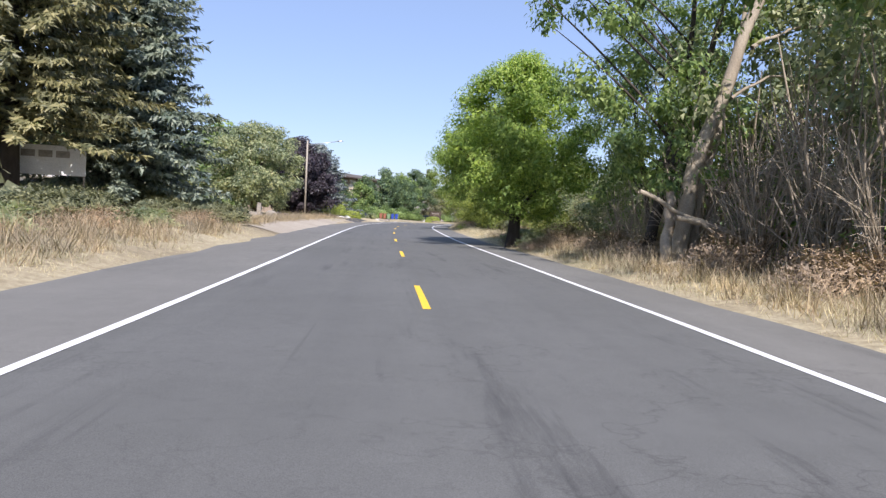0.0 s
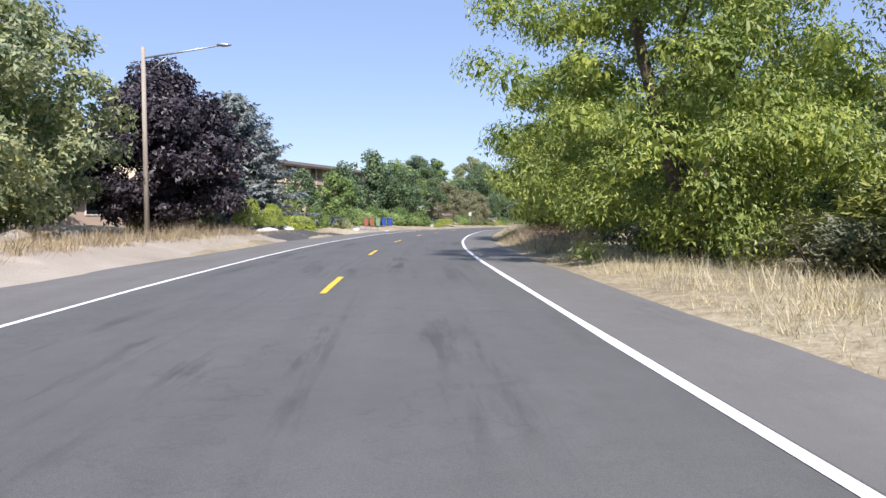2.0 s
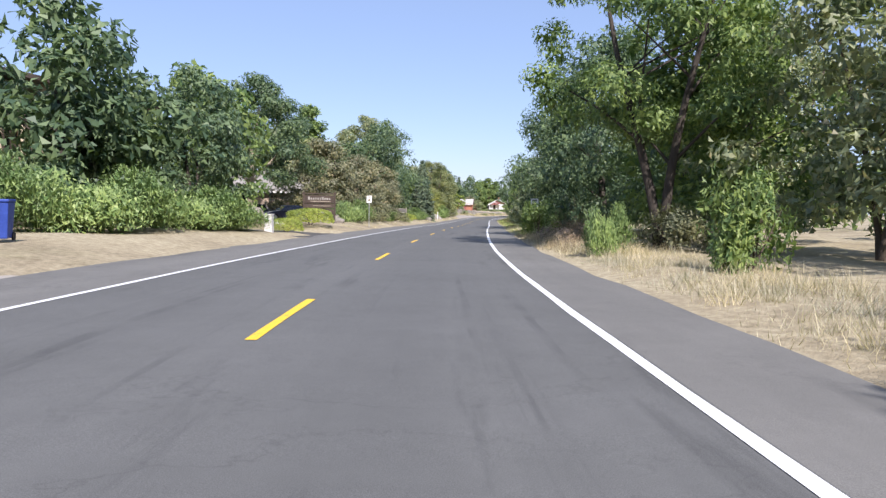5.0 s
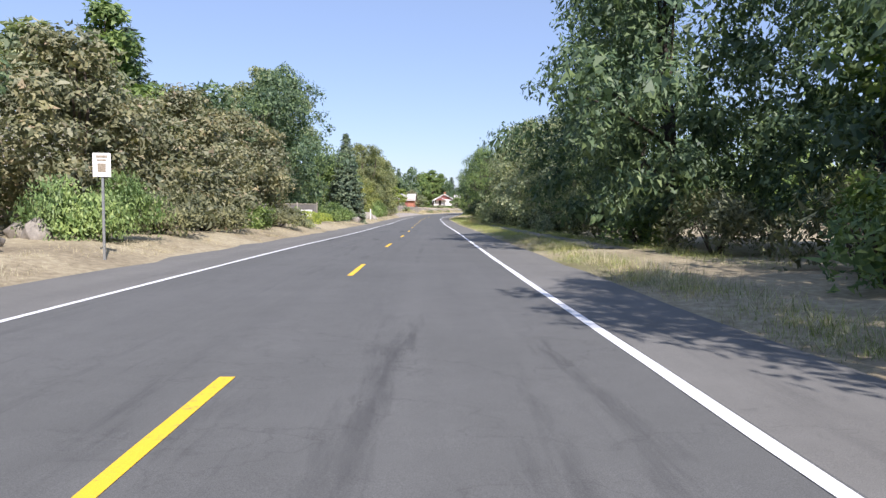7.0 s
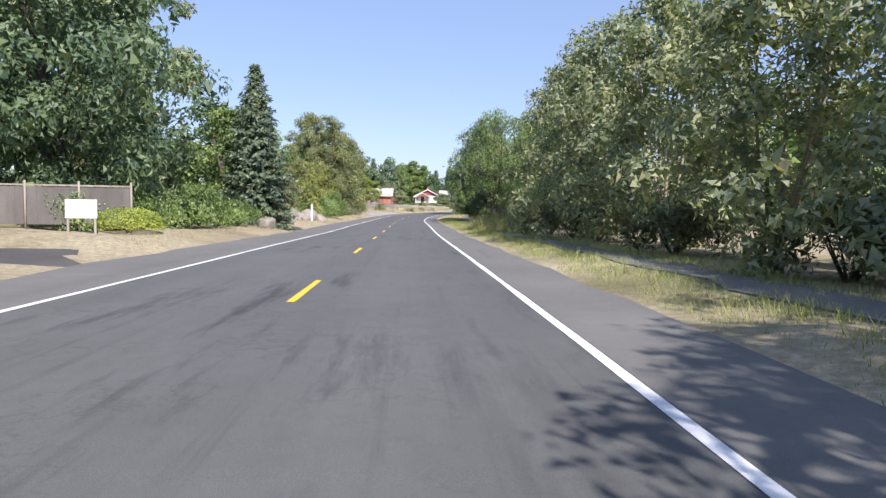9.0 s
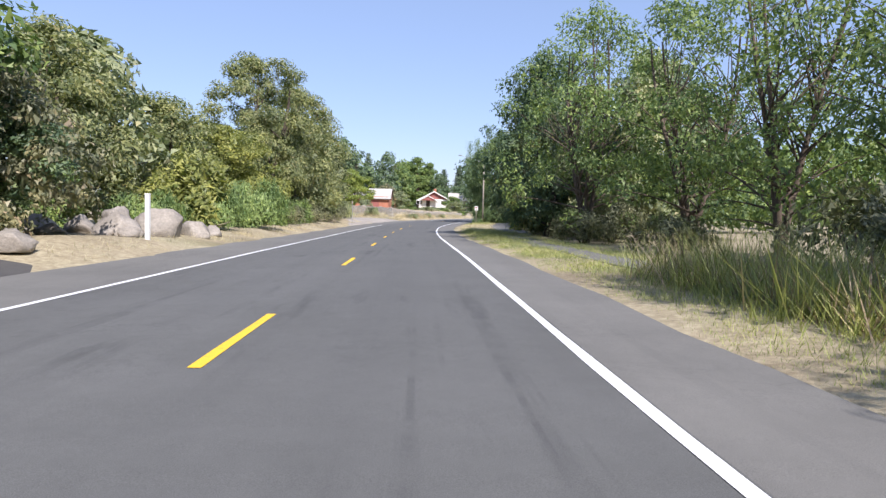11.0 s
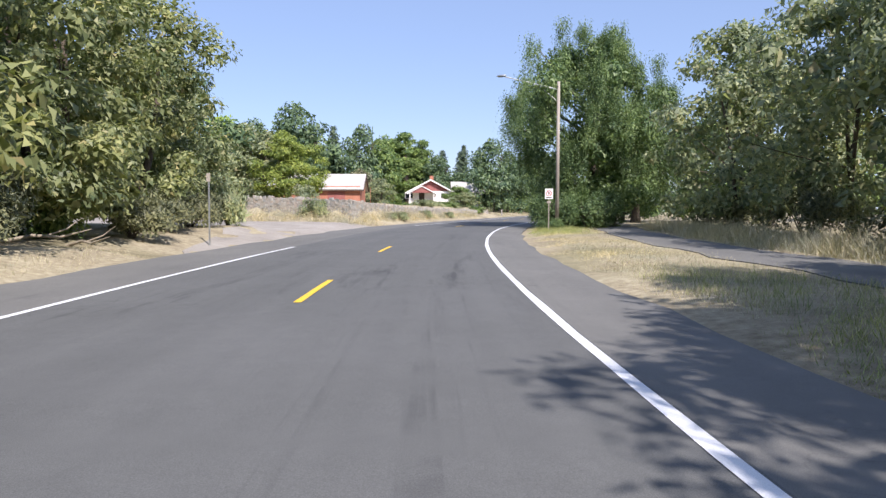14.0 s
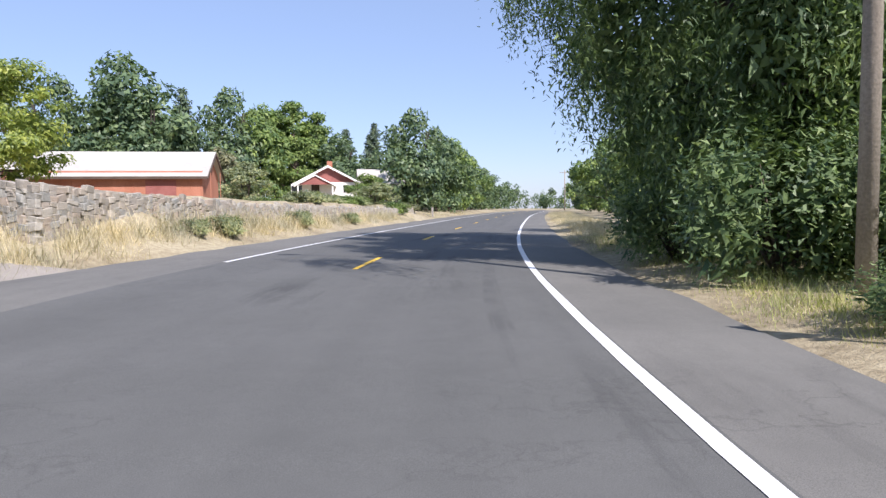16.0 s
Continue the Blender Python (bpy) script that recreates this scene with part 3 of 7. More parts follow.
ROUND = ((0, 0.12, 0.35, 0.6, 0.82, 1.0), (0.55, 0.82, 1.0, 0.92, 0.62, 0.2))
WIDE = ((0, 0.2, 0.45, 0.7, 0.9, 1.0), (0.35, 0.75, 1.0, 0.95, 0.65, 0.3))
DOME = ((0, 0.3, 0.6, 0.85, 1.0), (1.0, 0.95, 0.8, 0.5, 0.15))
COLUMN = ((0, 0.2, 0.5, 0.8, 1.0), (0.75, 1.0, 0.95, 0.6, 0.12))


def broadleaf(name, seed, H, R, base, mat, bark=None, n=9000, size=0.2, clumps=60, clump=0.9, profile=ROUND, droop=0.25, stems=1, lean=0.0, spread=0.42, limbs=14, narrow=0.55, trunk=None, lobes=0.25, inner=0.13):
    """The trunk mesh and crown mesh of one broad-leaved tree."""
    rng = np.random.default_rng(seed)
    C = crown_points(rng, H, R, base, clumps, profile, spread, lobes)
    C[:, 0] += lean * np.maximum(C[:, 2], 0) / H
    pieces = []
    r0 = trunk or 0.028 * H
    for k in range(stems):
        a = rng.uniform(0, 6.28)
        off = 0.0 if stems == 1 else 0.25 * R
        z = np.linspace(-0.15, H * 0.82, 9)
        f = np.clip(z / H, 0, 1)
        x = off * np.cos(a) * f * 2 + lean * f + 0.06 * H * f * np.sin(4 * f + a)
        y = off * np.sin(a) * f * 2 + 0.05 * H * f * np.cos(3 * f + a)
        rad = r0 * (1 - 0.88 * f) * (1 + 0.28 * np.exp(-np.maximum(z, 0) / 0.35)) / (1 if stems == 1 else 1.4)
        pieces.append(tube(np.stack([x, y, z], 1), rad, 9))
        for c in C[rng.choice(clumps, min(clumps, max(3, limbs // stems)), replace=False)]:
            zs = max(base * 0.6, min(c[2] * rng.uniform(0.45, 0.8), H * 0.75))
            st = np.array([np.interp(zs, z, x), np.interp(zs, z, y), zs])
            u = np.linspace(0, 1, 5)[:, None]
            p = st + (c - st) * u + np.array([0, 0, 1]) * (u * (1 - u)) * 0.35 * np.linalg.norm(c - st) * rng.uniform(-0.3, 0.8)
            r1 = float(np.interp(zs, z, rad)) * 0.5
            pieces.append(tube(p, r1 * (1 - 0.85 * u[:, 0]), 5))
    V, F = merge(pieces)
    trunk_me = smooth(grid_mesh(name + "_trunk", V, F, bark or BARK))
    # leaves lie as shells over the clumps, lit above and hollow below, with a dark mass inside
    big = rng.uniform(0.55, 1.35, clumps)
    idx = rng.choice(clumps, n, p=big ** 2 / (big ** 2).sum())
    dirn = unit(rng.normal(size=(n, 3)) + np.array([0, 0, 0.3]))
    core = rng.random(n) < inner
    rr = clump * big[idx] * np.where(core, rng.uniform(0.2, 0.6, n), rng.uniform(0.72, 1.08, n))
    P = C[idx] + dirn * rr[:, None] * np.array([1, 1, 0.7])
    keep = P[:, 2] > 0.12
    P, dirn, core = P[keep], dirn[keep], core[keep]
    m = len(P)
    grown = 1.3 * size * np.where(core, 1.8, 1.0)
    out = unit(np.column_stack([P[:, 0] / R, P[:, 1] / R, (P[:, 2] - base) / max(H - base, 0.5) - 0.3]))
    normal = unit(0.85 * dirn + 0.3 * out + np.array([0, 0, 0.2]) + 0.58 * rng.normal(size=(m, 3)))
    along = unit(rng.normal(size=(m, 3)) + 0.5 * dirn + np.array([0, 0, -droop * 3]))
    V, F = leaf_quads(rng, P, normal, along, grown, grown * np.where(core, 0.8, narrow + 0.12))
    return trunk_me, grid_mesh(name + "_crown", V, F, mat)


def weeping(name, seed, H, R, mat, strands=900, per=16, size=0.24, low=0.3):
    """A willow: limbs over which long thin strands hang down."""
    rng = np.random.default_rng(seed)
    C = crown_points(rng, H, R * 0.92, H * low, 90, WIDE, 0.36)
    pieces = []
    z = np.linspace(-0.15, H * 0.75, 9)
    f = z / H
    x, y = 0.05 * H * f * np.sin(5 * f), 0.06 * H * f * np.cos(4 * f + 1)
    rad = 0.036 * H * (1 - 0.9 * np.clip(f, 0, 1)) * (1 + 0.5 * np.exp(-np.maximum(z, 0) / 0.4))
    pieces.append(tube(np.stack([x, y, z], 1), rad, 9))
    for c in C[:22]:
        zs = min(c[2] * 0.6, H * 0.6)
        st = np.array([np.interp(zs, z, x), np.interp(zs, z, y), zs])
        u = np.linspace(0, 1, 6)[:, None]
        p = st + (c - st) * u + np.array([0, 0, 0.8]) * u * (1 - u)
        pieces.append(tube(p, float(np.interp(zs, z, rad)) * 0.5 * (1 - 0.85 * u[:, 0]), 5))
    V, F = merge(pieces)
    trunk_me = smooth(grid_mesh(name + "_trunk", V, F, BARK))
    knots = C[rng.integers(0, len(C), strands // 62)] + rng.normal(size=(strands // 62, 3)) * np.array([0.8, 0.8, 0.6])
    start = knots[rng.integers(0, len(knots), strands)] + rng.normal(size=(strands, 3)) * np.array([0.26, 0.26, 0.3])
    drop = rng.uniform(0.7, 3.3, strands) * (0.5 + 0.6 * np.hypot(start[:, 0], start[:, 1]) / R)
    drop = np.minimum(drop, start[:, 2] - rng.uniform(0.3, 1.6, strands))
    sway = rng.normal(size=(strands, 2)) * 0.22
    t = np.tile(np.linspace(0.02, 1, per), strands)
    i = np.repeat(np.arange(strands), per)
    P = start[i].copy()
    P[:, 2] -= drop[i] * t
    P[:, :2] += sway[i] * t[:, None] + rng.normal(size=(len(P), 2)) * 0.06
    keep = P[:, 2] > 0.15
    P, i = P[keep], i[keep]
    n = len(P)
    normal = unit(rng.normal(size=(n, 3)) + np.array([0, 0, 0.35]))
    along = unit(rng.normal(size=(n, 3)) * 0.55 + np.array([0, 0, -1.0]))
    V, F = leaf_quads(rng, P, normal, along, size, size * 0.36)
    m = strands * 4
    dirn = unit(rng.normal(size=(m, 3)))
    Q = C[rng.integers(0, len(C), m)] * np.array([0.82, 0.82, 0.93]) + dirn * rng.uniform(0.5, 1.1, m)[:, None] - np.array([0, 0, 0.5])
    V2, F2 = leaf_quads(rng, Q, unit(dirn + 0.6 * rng.normal(size=(m, 3))), rng.normal(size=(m, 3)) - np.array([0, 0, 1.2]), 0.36, 0.17)
    V, F = merge([(V, F), (V2, F2)])
    return trunk_me, grid_mesh(name + "_crown", V, F, mat)


def spruce(name, seed, H, R, mat, base=0.5, gap=0.34, per_ring=9, power=0.62, size=0.34):
    rng = np.random.default_rng(seed)
    z = np.linspace(-0.15, H * 0.98, 8)
    pieces = [tube(np.stack([0.03 * np.sin(z), 0.03 * np.cos(z), z], 1), 0.022 * H * (1.02 - np.clip(z, 0, H) / H) + 0.012, 8)]
    P, A, N = [], [], []
    h = base
    while h < H - 0.15:
        f = (h - base) / (H - base)
        L = R * (1 - f) ** power * rng.uniform(0.82, 1.12)
        k = max(4, int(per_ring * (1 - 0.45 * f)))
        a0 = rng.uniform(0, 6.28)
        for j in range(k):
            a = a0 + 6.283 * j / k + rng.normal() * 0.18
            l = max(0.16, L * rng.uniform(0.68, 1.08))
            dirn = np.array([math.cos(a), math.sin(a), 0])
            tip_drop = (0.30 - 0.55 * f) * l
            m = max(3, int(l / 0.13))
            u = np.linspace(0.12, 1, m)
            q = dirn * l * u[:, None] + np.array([0, 0, 1]) * (h - tip_drop * u ** 1.2 + 0.10 * l * u ** 3)[:, None]
            if l > 0.5 and j % 2 == 0:
                pieces.append(tube(q[:: max(1, m // 4)], np.linspace(0.035, 0.008, len(q[:: max(1, m // 4)])), 4))
            side = np.array([-math.sin(a), math.cos(a), 0])
            for sgn in (1, -1, 0, 0.5, -0.5):
                P.append(q + rng.normal(size=q.shape) * 0.045)
                A.append(dirn * 0.8 + side * sgn * 1.1 + np.array([0, 0, -0.35]) + rng.normal(size=q.shape) * 0.28)
                N.append(np.array([0, 0, 0.62]) + 0.75 * dirn + rng.normal(size=q.shape) * 0.5)
        h += gap * rng.uniform(0.75, 1.2) * (1 - 0.35 * f)
    P, A, N = np.concatenate(P), np.concatenate(A), unit(np.concatenate(N))
    V, F = leaf_quads(rng, P, N, A, size, size * 0.42)
    tv, tf = merge(pieces)
    return smooth(grid_mesh(name + "_trunk", tv, tf, DARK_BARK)), grid_mesh(name + "_crown", V, F, mat)


def sprays(name, seed, W, D, H, mat, n=2600, size=0.26, lumps=14, up=0.8, stem_mat=None):
    """A low mound of upward shoots: junipers, hedges and garden shrubs."""
    rng = np.random.default_rng(seed)
    c = np.column_stack([rng.uniform(-0.78, 0.78, (lumps, 2)), rng.uniform(0.14, 0.76, lumps)])
    c[:, 2] *= 1 - 0.45 * (c[:, 0] ** 2 + c[:, 1] ** 2)
    k = rng.integers(0, lumps, n)
    dirn = unit(rng.normal(size=(n, 3)) + np.array([0, 0, 0.25]))
    core = rng.random(n) < 0.14
    P = c[k] * np.array([W / 2, D / 2, H]) + dirn * (np.array([W, D, H * 1.6]) * 0.21) * (rng.uniform(0.35, 1, n) ** 0.6 * np.where(core, 0.6, 1))[:, None]
    core = core[P[:, 2] > 0.02]
    P = P[P[:, 2] > 0.02]
    m = len(P)
    grown = size * np.where(core, 2.4, 1.0)
    r = unit(np.column_stack([P[:, 0] / W, P[:, 1] / D, P[:, 2] / H * 0.6]))
    normal = unit(r + 0.6 * rng.normal(size=(m, 3)) + np.array([0, 0, 0.3]))
    along = unit(r * 0.6 + np.array([0, 0, up]) + rng.normal(size=(m, 3)) * 0.5)
    V, F = leaf_quads(rng, P, normal, along, grown, grown * 0.44)
    V[:, 2] = np.maximum(V[:, 2], 0.01)
    pieces = []
    for _ in range(9):
        a, l = rng.uniform(0, 6.28), rng.uniform(0.2, 0.7)
        e = np.array([math.cos(a) * W * 0.5 * l, math.sin(a) * D * 0.5 * l, H * 0.6])
        u = np.linspace(0, 1, 4)[:, None]
        pieces.append(tube(np.array([0, 0, -0.08]) + e * u, 0.035 * (1 - 0.75 * u[:, 0]), 5))
    sv, sf = merge(pieces)
    return smooth(grid_mesh(name + "_stems", sv, sf, stem_mat or BARK)), grid_mesh(name + "_leaves", V, F, mat)


def clipped(name, seed, W, D, H, mat, n=5200, size=0.095, square=2.6):
    """A shrub cut to a smooth rounded shape: short leaves all over a dense dome."""
    rng = np.random.default_rng(seed)
    v = unit(rng.normal(size=(n, 3)))
    v[:, 2] = np.abs(v[:, 2]) * 1.25 - 0.3
    k = (np.abs(v) ** square).sum(1) ** (-1 / square)
    dent = 1 + 0.05 * np.sin(v[:, 0] * 5 + 1) * np.sin(v[:, 1] * 6) + 0.04 * np.sin(v[:, 2] * 9 + v[:, 0] * 4)
    P = v * (k * dent * rng.uniform(0.86, 1.02, n))[:, None] * np.array([W / 2, D / 2, H * 0.62]) + np.array([0, 0, H * 0.38])
    P[:, 2] = np.maximum(P[:, 2], 0.03)
    normal = unit(v + 0.75 * rng.normal(size=(n, 3)))
    V, F = leaf_quads(rng, P, normal, v + 0.9 * rng.normal(size=(n, 3)) + np.array([0, 0, 0.4]), size, size * 0.6)
    pieces = []
    for a in (0.3, 2.2, 4.4):
        e = np.array([math.cos(a) * W * 0.2, math.sin(a) * D * 0.2, H * 0.7])
        u = np.linspace(0, 1, 4)[:, None]
        pieces.append(tube(np.array([0, 0, -0.08]) + e * u, 0.04 * (1 - 0.7 * u[:, 0]), 5))
    sv, sf = merge(pieces)
    return smooth(grid_mesh(name + "_stem", sv, sf, BARK)), grid_mesh(name + "_foliage", V, F, mat)


LIBRARY = {}


def plant(key, maker, name, s, d, label, category="tree", group="", scale=(1, 1, 1), spin=0.0, parts=("trunk", "crown"), at=None):
    """Sets a plant; the first of a key is built, the others are copies of it."""
    base = Vector(at) if at is not None else spot(s, d, -0.05)
    m = Matrix.Translation(base) @ Matrix.Rotation(spin, 4, "Z")
    if key in LIBRARY:
        m = m @ Matrix.Diagonal((*(a / b for a, b in zip(scale, LIBRARY[key].scale)), 1))
        ob = copy_thing(LIBRARY[key], m)
        ob.name = name
        return tagged(ob, label, category, group)
    a, b = maker()
    ob = tagged(new(name), label, category, group)
    part(parts[0], a, parent=ob)
    part(parts[1], b, parent=ob)
    ob.matrix_world = m @ Matrix.Diagonal((*scale, 1))
    LIBRARY[key] = ob
    return ob



# ---- trees beside the road, first the single ones ----
def solo(name, maker, s, d, label, category="tree", group="", spin=0.0):
    return plant((name, s, d), maker, name, s, d, label, category, group, spin=spin)


# right of the road, from the start on
solo("cottonwood_tree", lambda: broadleaf("r2", 11, 9.5, 3.7, 1.8, LEAF_BRIGHT, DARK_BARK, n=78000, size=0.12, narrow=0.32, clumps=280, clump=0.8, stems=1, trunk=0.34, limbs=12, profile=ROUND, lobes=0.12), 24.7, 6.0,
     "bright green cottonwood with a dark trunk at the road's edge")
solo("ash_tree", lambda: broadleaf("r1", 17, 14.5, 5.6, 5.2, LEAF_MID, DARK_BARK, n=17000, size=0.15, clumps=90, clump=0.85, narrow=0.45, droop=0.6, trunk=0.26, stems=2, profile=WIDE), 13.5, 8.6,
     "tall ash tree whose boughs reach over the shoulder")
solo("ash_tree", lambda: broadleaf("r1b", 18, 6.2, 2.4, 2.4, LEAF_MID, DARK_BARK, n=3600, size=0.14, clumps=34, clump=0.55, narrow=0.45, droop=0.8, trunk=0.1, stems=3), 11.5, 8.9,
     "young ash with thin hanging leaves")
solo("ash_tree", lambda: broadleaf("r6", 47, 11.4, 3.6, 1.2, LEAF_MID, DARK_BARK, n=26000, size=0.13, clumps=150, clump=0.65, narrow=0.4, droop=0.5, trunk=0.18, stems=2, limbs=20, spread=0.5, inner=0.04), 20.0, 11.4,
     "dark slender ash with thin leaves behind the cottonwood")
solo("ash_tree", lambda: broadleaf("r0", 20, 12.2, 4.4, 4.8, LEAF_MID, DARK_BARK, n=12000, size=0.15, clumps=90, clump=0.7, narrow=0.5, droop=0.5, trunk=0.2, limbs=12), 1.5, 10.6,
     "slender ash tree leaning over the shoulder")
solo("willow_tree", lambda: broadleaf("r3", 12, 12.2, 4.9, 0.3, LEAF_WILLOW, BARK, n=100000, size=0.108, clumps=400, clump=0.72, profile=ROUND, droop=0.6, narrow=0.36, stems=3, limbs=9, lobes=0.13, spread=0.42, inner=0.12), 55.0, 9.1,
     "tall light green willow with drooping leaves")
solo("elm_tree", lambda: broadleaf("r4", 13, 9.8, 4.4, 0.4, LEAF_WILLOW, BARK, n=60000, size=0.118, clumps=230, clump=0.75, limbs=8, profile=ROUND, lobes=0.12, stems=2), 75.6, 9.7,
     "light green elm above dry grass")
solo("maple_tree", lambda: broadleaf("r5", 14, 11.5, 6.7, 0.5, LEAF_MID, BARK, n=66000, size=0.15, clumps=230, clump=0.85, narrow=0.4, stems=2, limbs=6, lobes=0.18), 98.5, 13.6,
     "broad green maple with leaves down to the ground")
solo("ash_tree", lambda: broadleaf("r7", 19, 12.5, 5.2, 4.2, LEAF_MID, DARK_BARK, n=26000, size=0.16, clumps=100, clump=0.85, narrow=0.35, droop=0.4, trunk=0.3, stems=2, profile=WIDE), 129.5, 10.0,
     "tall ash tree with boughs over the road's edge")
solo("willow_tree", lambda: weeping("w1", 15, 14.4, 8.0, LEAF_WEEPING, strands=9500, per=15, size=0.18, low=0.12), 335.0, 9.7,
     "weeping willow with long hanging strands beside the lamp post")
solo("willow_tree", lambda: weeping("w2", 16, 10.2, 5.0, LEAF_WEEPING, strands=1800, per=14, size=0.28), 347, 13.5,
     "weeping willow behind the footpath")

# left of the road
solo("spruce_tree", lambda: spruce("ls", 21, 23.0, 5.5, NEEDLE_GREY, base=2.4, gap=0.42, per_ring=12, size=0.44, power=0.7), 29.5, -15.2, "tall grey-blue spruce over dark brush")
solo("cedar_tree", lambda: spruce("lb", 22, 21.0, 6.2, NEEDLE_OLIVE, base=4.2, gap=0.42, per_ring=12, size=0.40, power=0.5), 22.5, -17.6, "tall olive green cedar beside the spruce")
solo("olive_tree", lambda: broadleaf("lp", 23, 9.8, 5.4, 1.0, LEAF_GREY, BARK, n=32000, size=0.18, clumps=220, clump=0.85, stems=2, limbs=6, lobes=0.15), 64.0, -15.6, "pale grey-green broad-leaved tree behind the rocks")
solo("plum_tree", lambda: broadleaf("pl", 24, 9.6, 5.2, 0.9, LEAF_PLUM, DARK_BARK, n=36000, size=0.2, clumps=240, clump=0.8, limbs=6, lobes=0.15, narrow=0.7), 77.0, -14.2, "dark purplish-grey plum tree behind the lamp pole")
solo("blue_spruce_tree", lambda: spruce("bs", 25, 10.9, 6.2, NEEDLE_BLUE, base=0.4, gap=0.32, per_ring=11, size=0.42), 88.6, -14.5, "blue spruce in a front garden")
solo("maple_tree", lambda: broadleaf("lm", 26, 12.6, 6.2, 3.6, LEAF_DARK, PALE_BARK, n=30000, size=0.19, clumps=110, clump=1.0, narrow=0.45, trunk=0.42, limbs=7), 163.5, -17.6, "dark green maple with a pale trunk among boulders")
solo("spruce_tree", lambda: spruce("s8", 27, 12.0, 3.1, NEEDLE_GREEN, base=0.3, gap=0.28, power=0.75, per_ring=13, size=0.36), 235.6, -9.6, "narrow dark green spruce beside the verge")
solo("locust_tree", lambda: broadleaf("lo", 28, 15.2, 5.6, 2.4, LEAF_LOCUST, BARK, n=40000, size=0.18, clumps=150, clump=1.0, narrow=0.45, stems=2, droop=0.4, limbs=8), 290, -12.8, "tall feathery locust tree over dry ground")
solo("poplar_tree", lambda: broadleaf("bt", 29, 19.5, 5.6, 6.0, LEAF_GREY, BARK, n=20000, size=0.3, clumps=70, clump=1.2), 234, -20.5, "tall grey-green poplar behind the gardens")

# kinds that are used again and again
KINDS = {
    "thicket": (lambda: broadleaf("kx", 44, 10, 4.2, 0.15, LEAF_GREY, PALE_BARK, n=16000, size=0.17, clumps=170, clump=0.75, profile=DOME, stems=5, trunk=0.1, limbs=14, narrow=0.5), "grey-green willow thicket with leaves to the ground"),
    "shady": (lambda: broadleaf("kh", 43, 10, 4.2, 0.9, LEAF_DARK, DARK_BARK, n=21000, size=0.17, clumps=200, clump=0.75, stems=2, limbs=8, lobes=0.3, inner=0.1, narrow=0.38), "tall dense dark green broad-leaved tree"),
    "branchy": (lambda: broadleaf("kn", 46, 10, 4.2, 1.0, LEAF_MID, BARK, n=10500, size=0.145, clumps=120, clump=0.6, stems=4, trunk=0.17, limbs=64, spread=0.55, inner=0.0, narrow=0.45), "open green tree with many bare pale limbs"),
    "bright": (lambda: broadleaf("kb", 31, 10, 4, 1.6, LEAF_BRIGHT, n=15000, size=0.25, clumps=75, clump=0.9), "green broad-leaved tree"),
    "mid": (lambda: broadleaf("km", 32, 10, 4.2, 1.2, LEAF_MID, n=11500, size=0.225, clumps=120, clump=0.9, stems=2, limbs=8), "green broad-leaved tree"),
    "grey": (lambda: broadleaf("kg", 33, 10, 4.2, 0.9, LEAF_GREY, n=12500, size=0.2, clumps=130, clump=0.8, stems=2, trunk=0.16, limbs=8, narrow=0.5), "grey-green broad-leaved tree"),
    "dark": (lambda: broadleaf("kd", 34, 10, 4.2, 0.8, LEAF_DARK, DARK_BARK, n=11500, size=0.225, clumps=120, clump=0.9, stems=2, limbs=8), "dark green broad-leaved tree"),
    "willow": (lambda: broadleaf("kw", 40, 10, 4.2, 0.6, LEAF_WILLOW, n=16000, size=0.22, clumps=110, clump=0.85, narrow=0.45, stems=2, droop=0.6), "light green willow"),
    "airy": (lambda: broadleaf("ka", 35, 10, 4.2, 2.0, LEAF_GREY, PALE_BARK, n=11500, size=0.17, clumps=110, clump=0.75, stems=3, trunk=0.15, limbs=30, spread=0.5, inner=0.06), "thin-leaved tree with bare pale branches"),
    "tan": (lambda: broadleaf("kt", 36, 7, 4.0, 0.2, LEAF_TAN, n=15000, size=0.165, clumps=170, clump=0.7, profile=DOME, stems=4, trunk=0.12, limbs=8), "olive and brown leaved hawthorn"),
    "locust": (lambda: broadleaf("kl", 37, 11, 4.6, 1.0, LEAF_LOCUST, n=19000, size=0.2, clumps=110, clump=0.95, narrow=0.45, stems=2, droop=0.4, limbs=6), "feathery green locust tree"),
    "column": (lambda: broadleaf("kc", 38, 14, 2.2, 0.6, LEAF_MID, n=9000, size=0.3, clumps=70, clump=0.8, profile=COLUMN), "upright green poplar"),
    "yellowing": (lambda: broadleaf("ky", 45, 10, 4.2, 0.6, LEAF_YELLOW, n=15000, size=0.2, clumps=110, clump=0.85, narrow=0.45, stems=3, trunk=0.12, limbs=10, lobes=0.35), "yellow-green leaved small tree"),
    "fir": (lambda: spruce("kf", 39, 14, 2.8, NEEDLE_GREEN, base=0.6, gap=0.5, per_ring=7, size=0.5), "dark green conifer"),
}


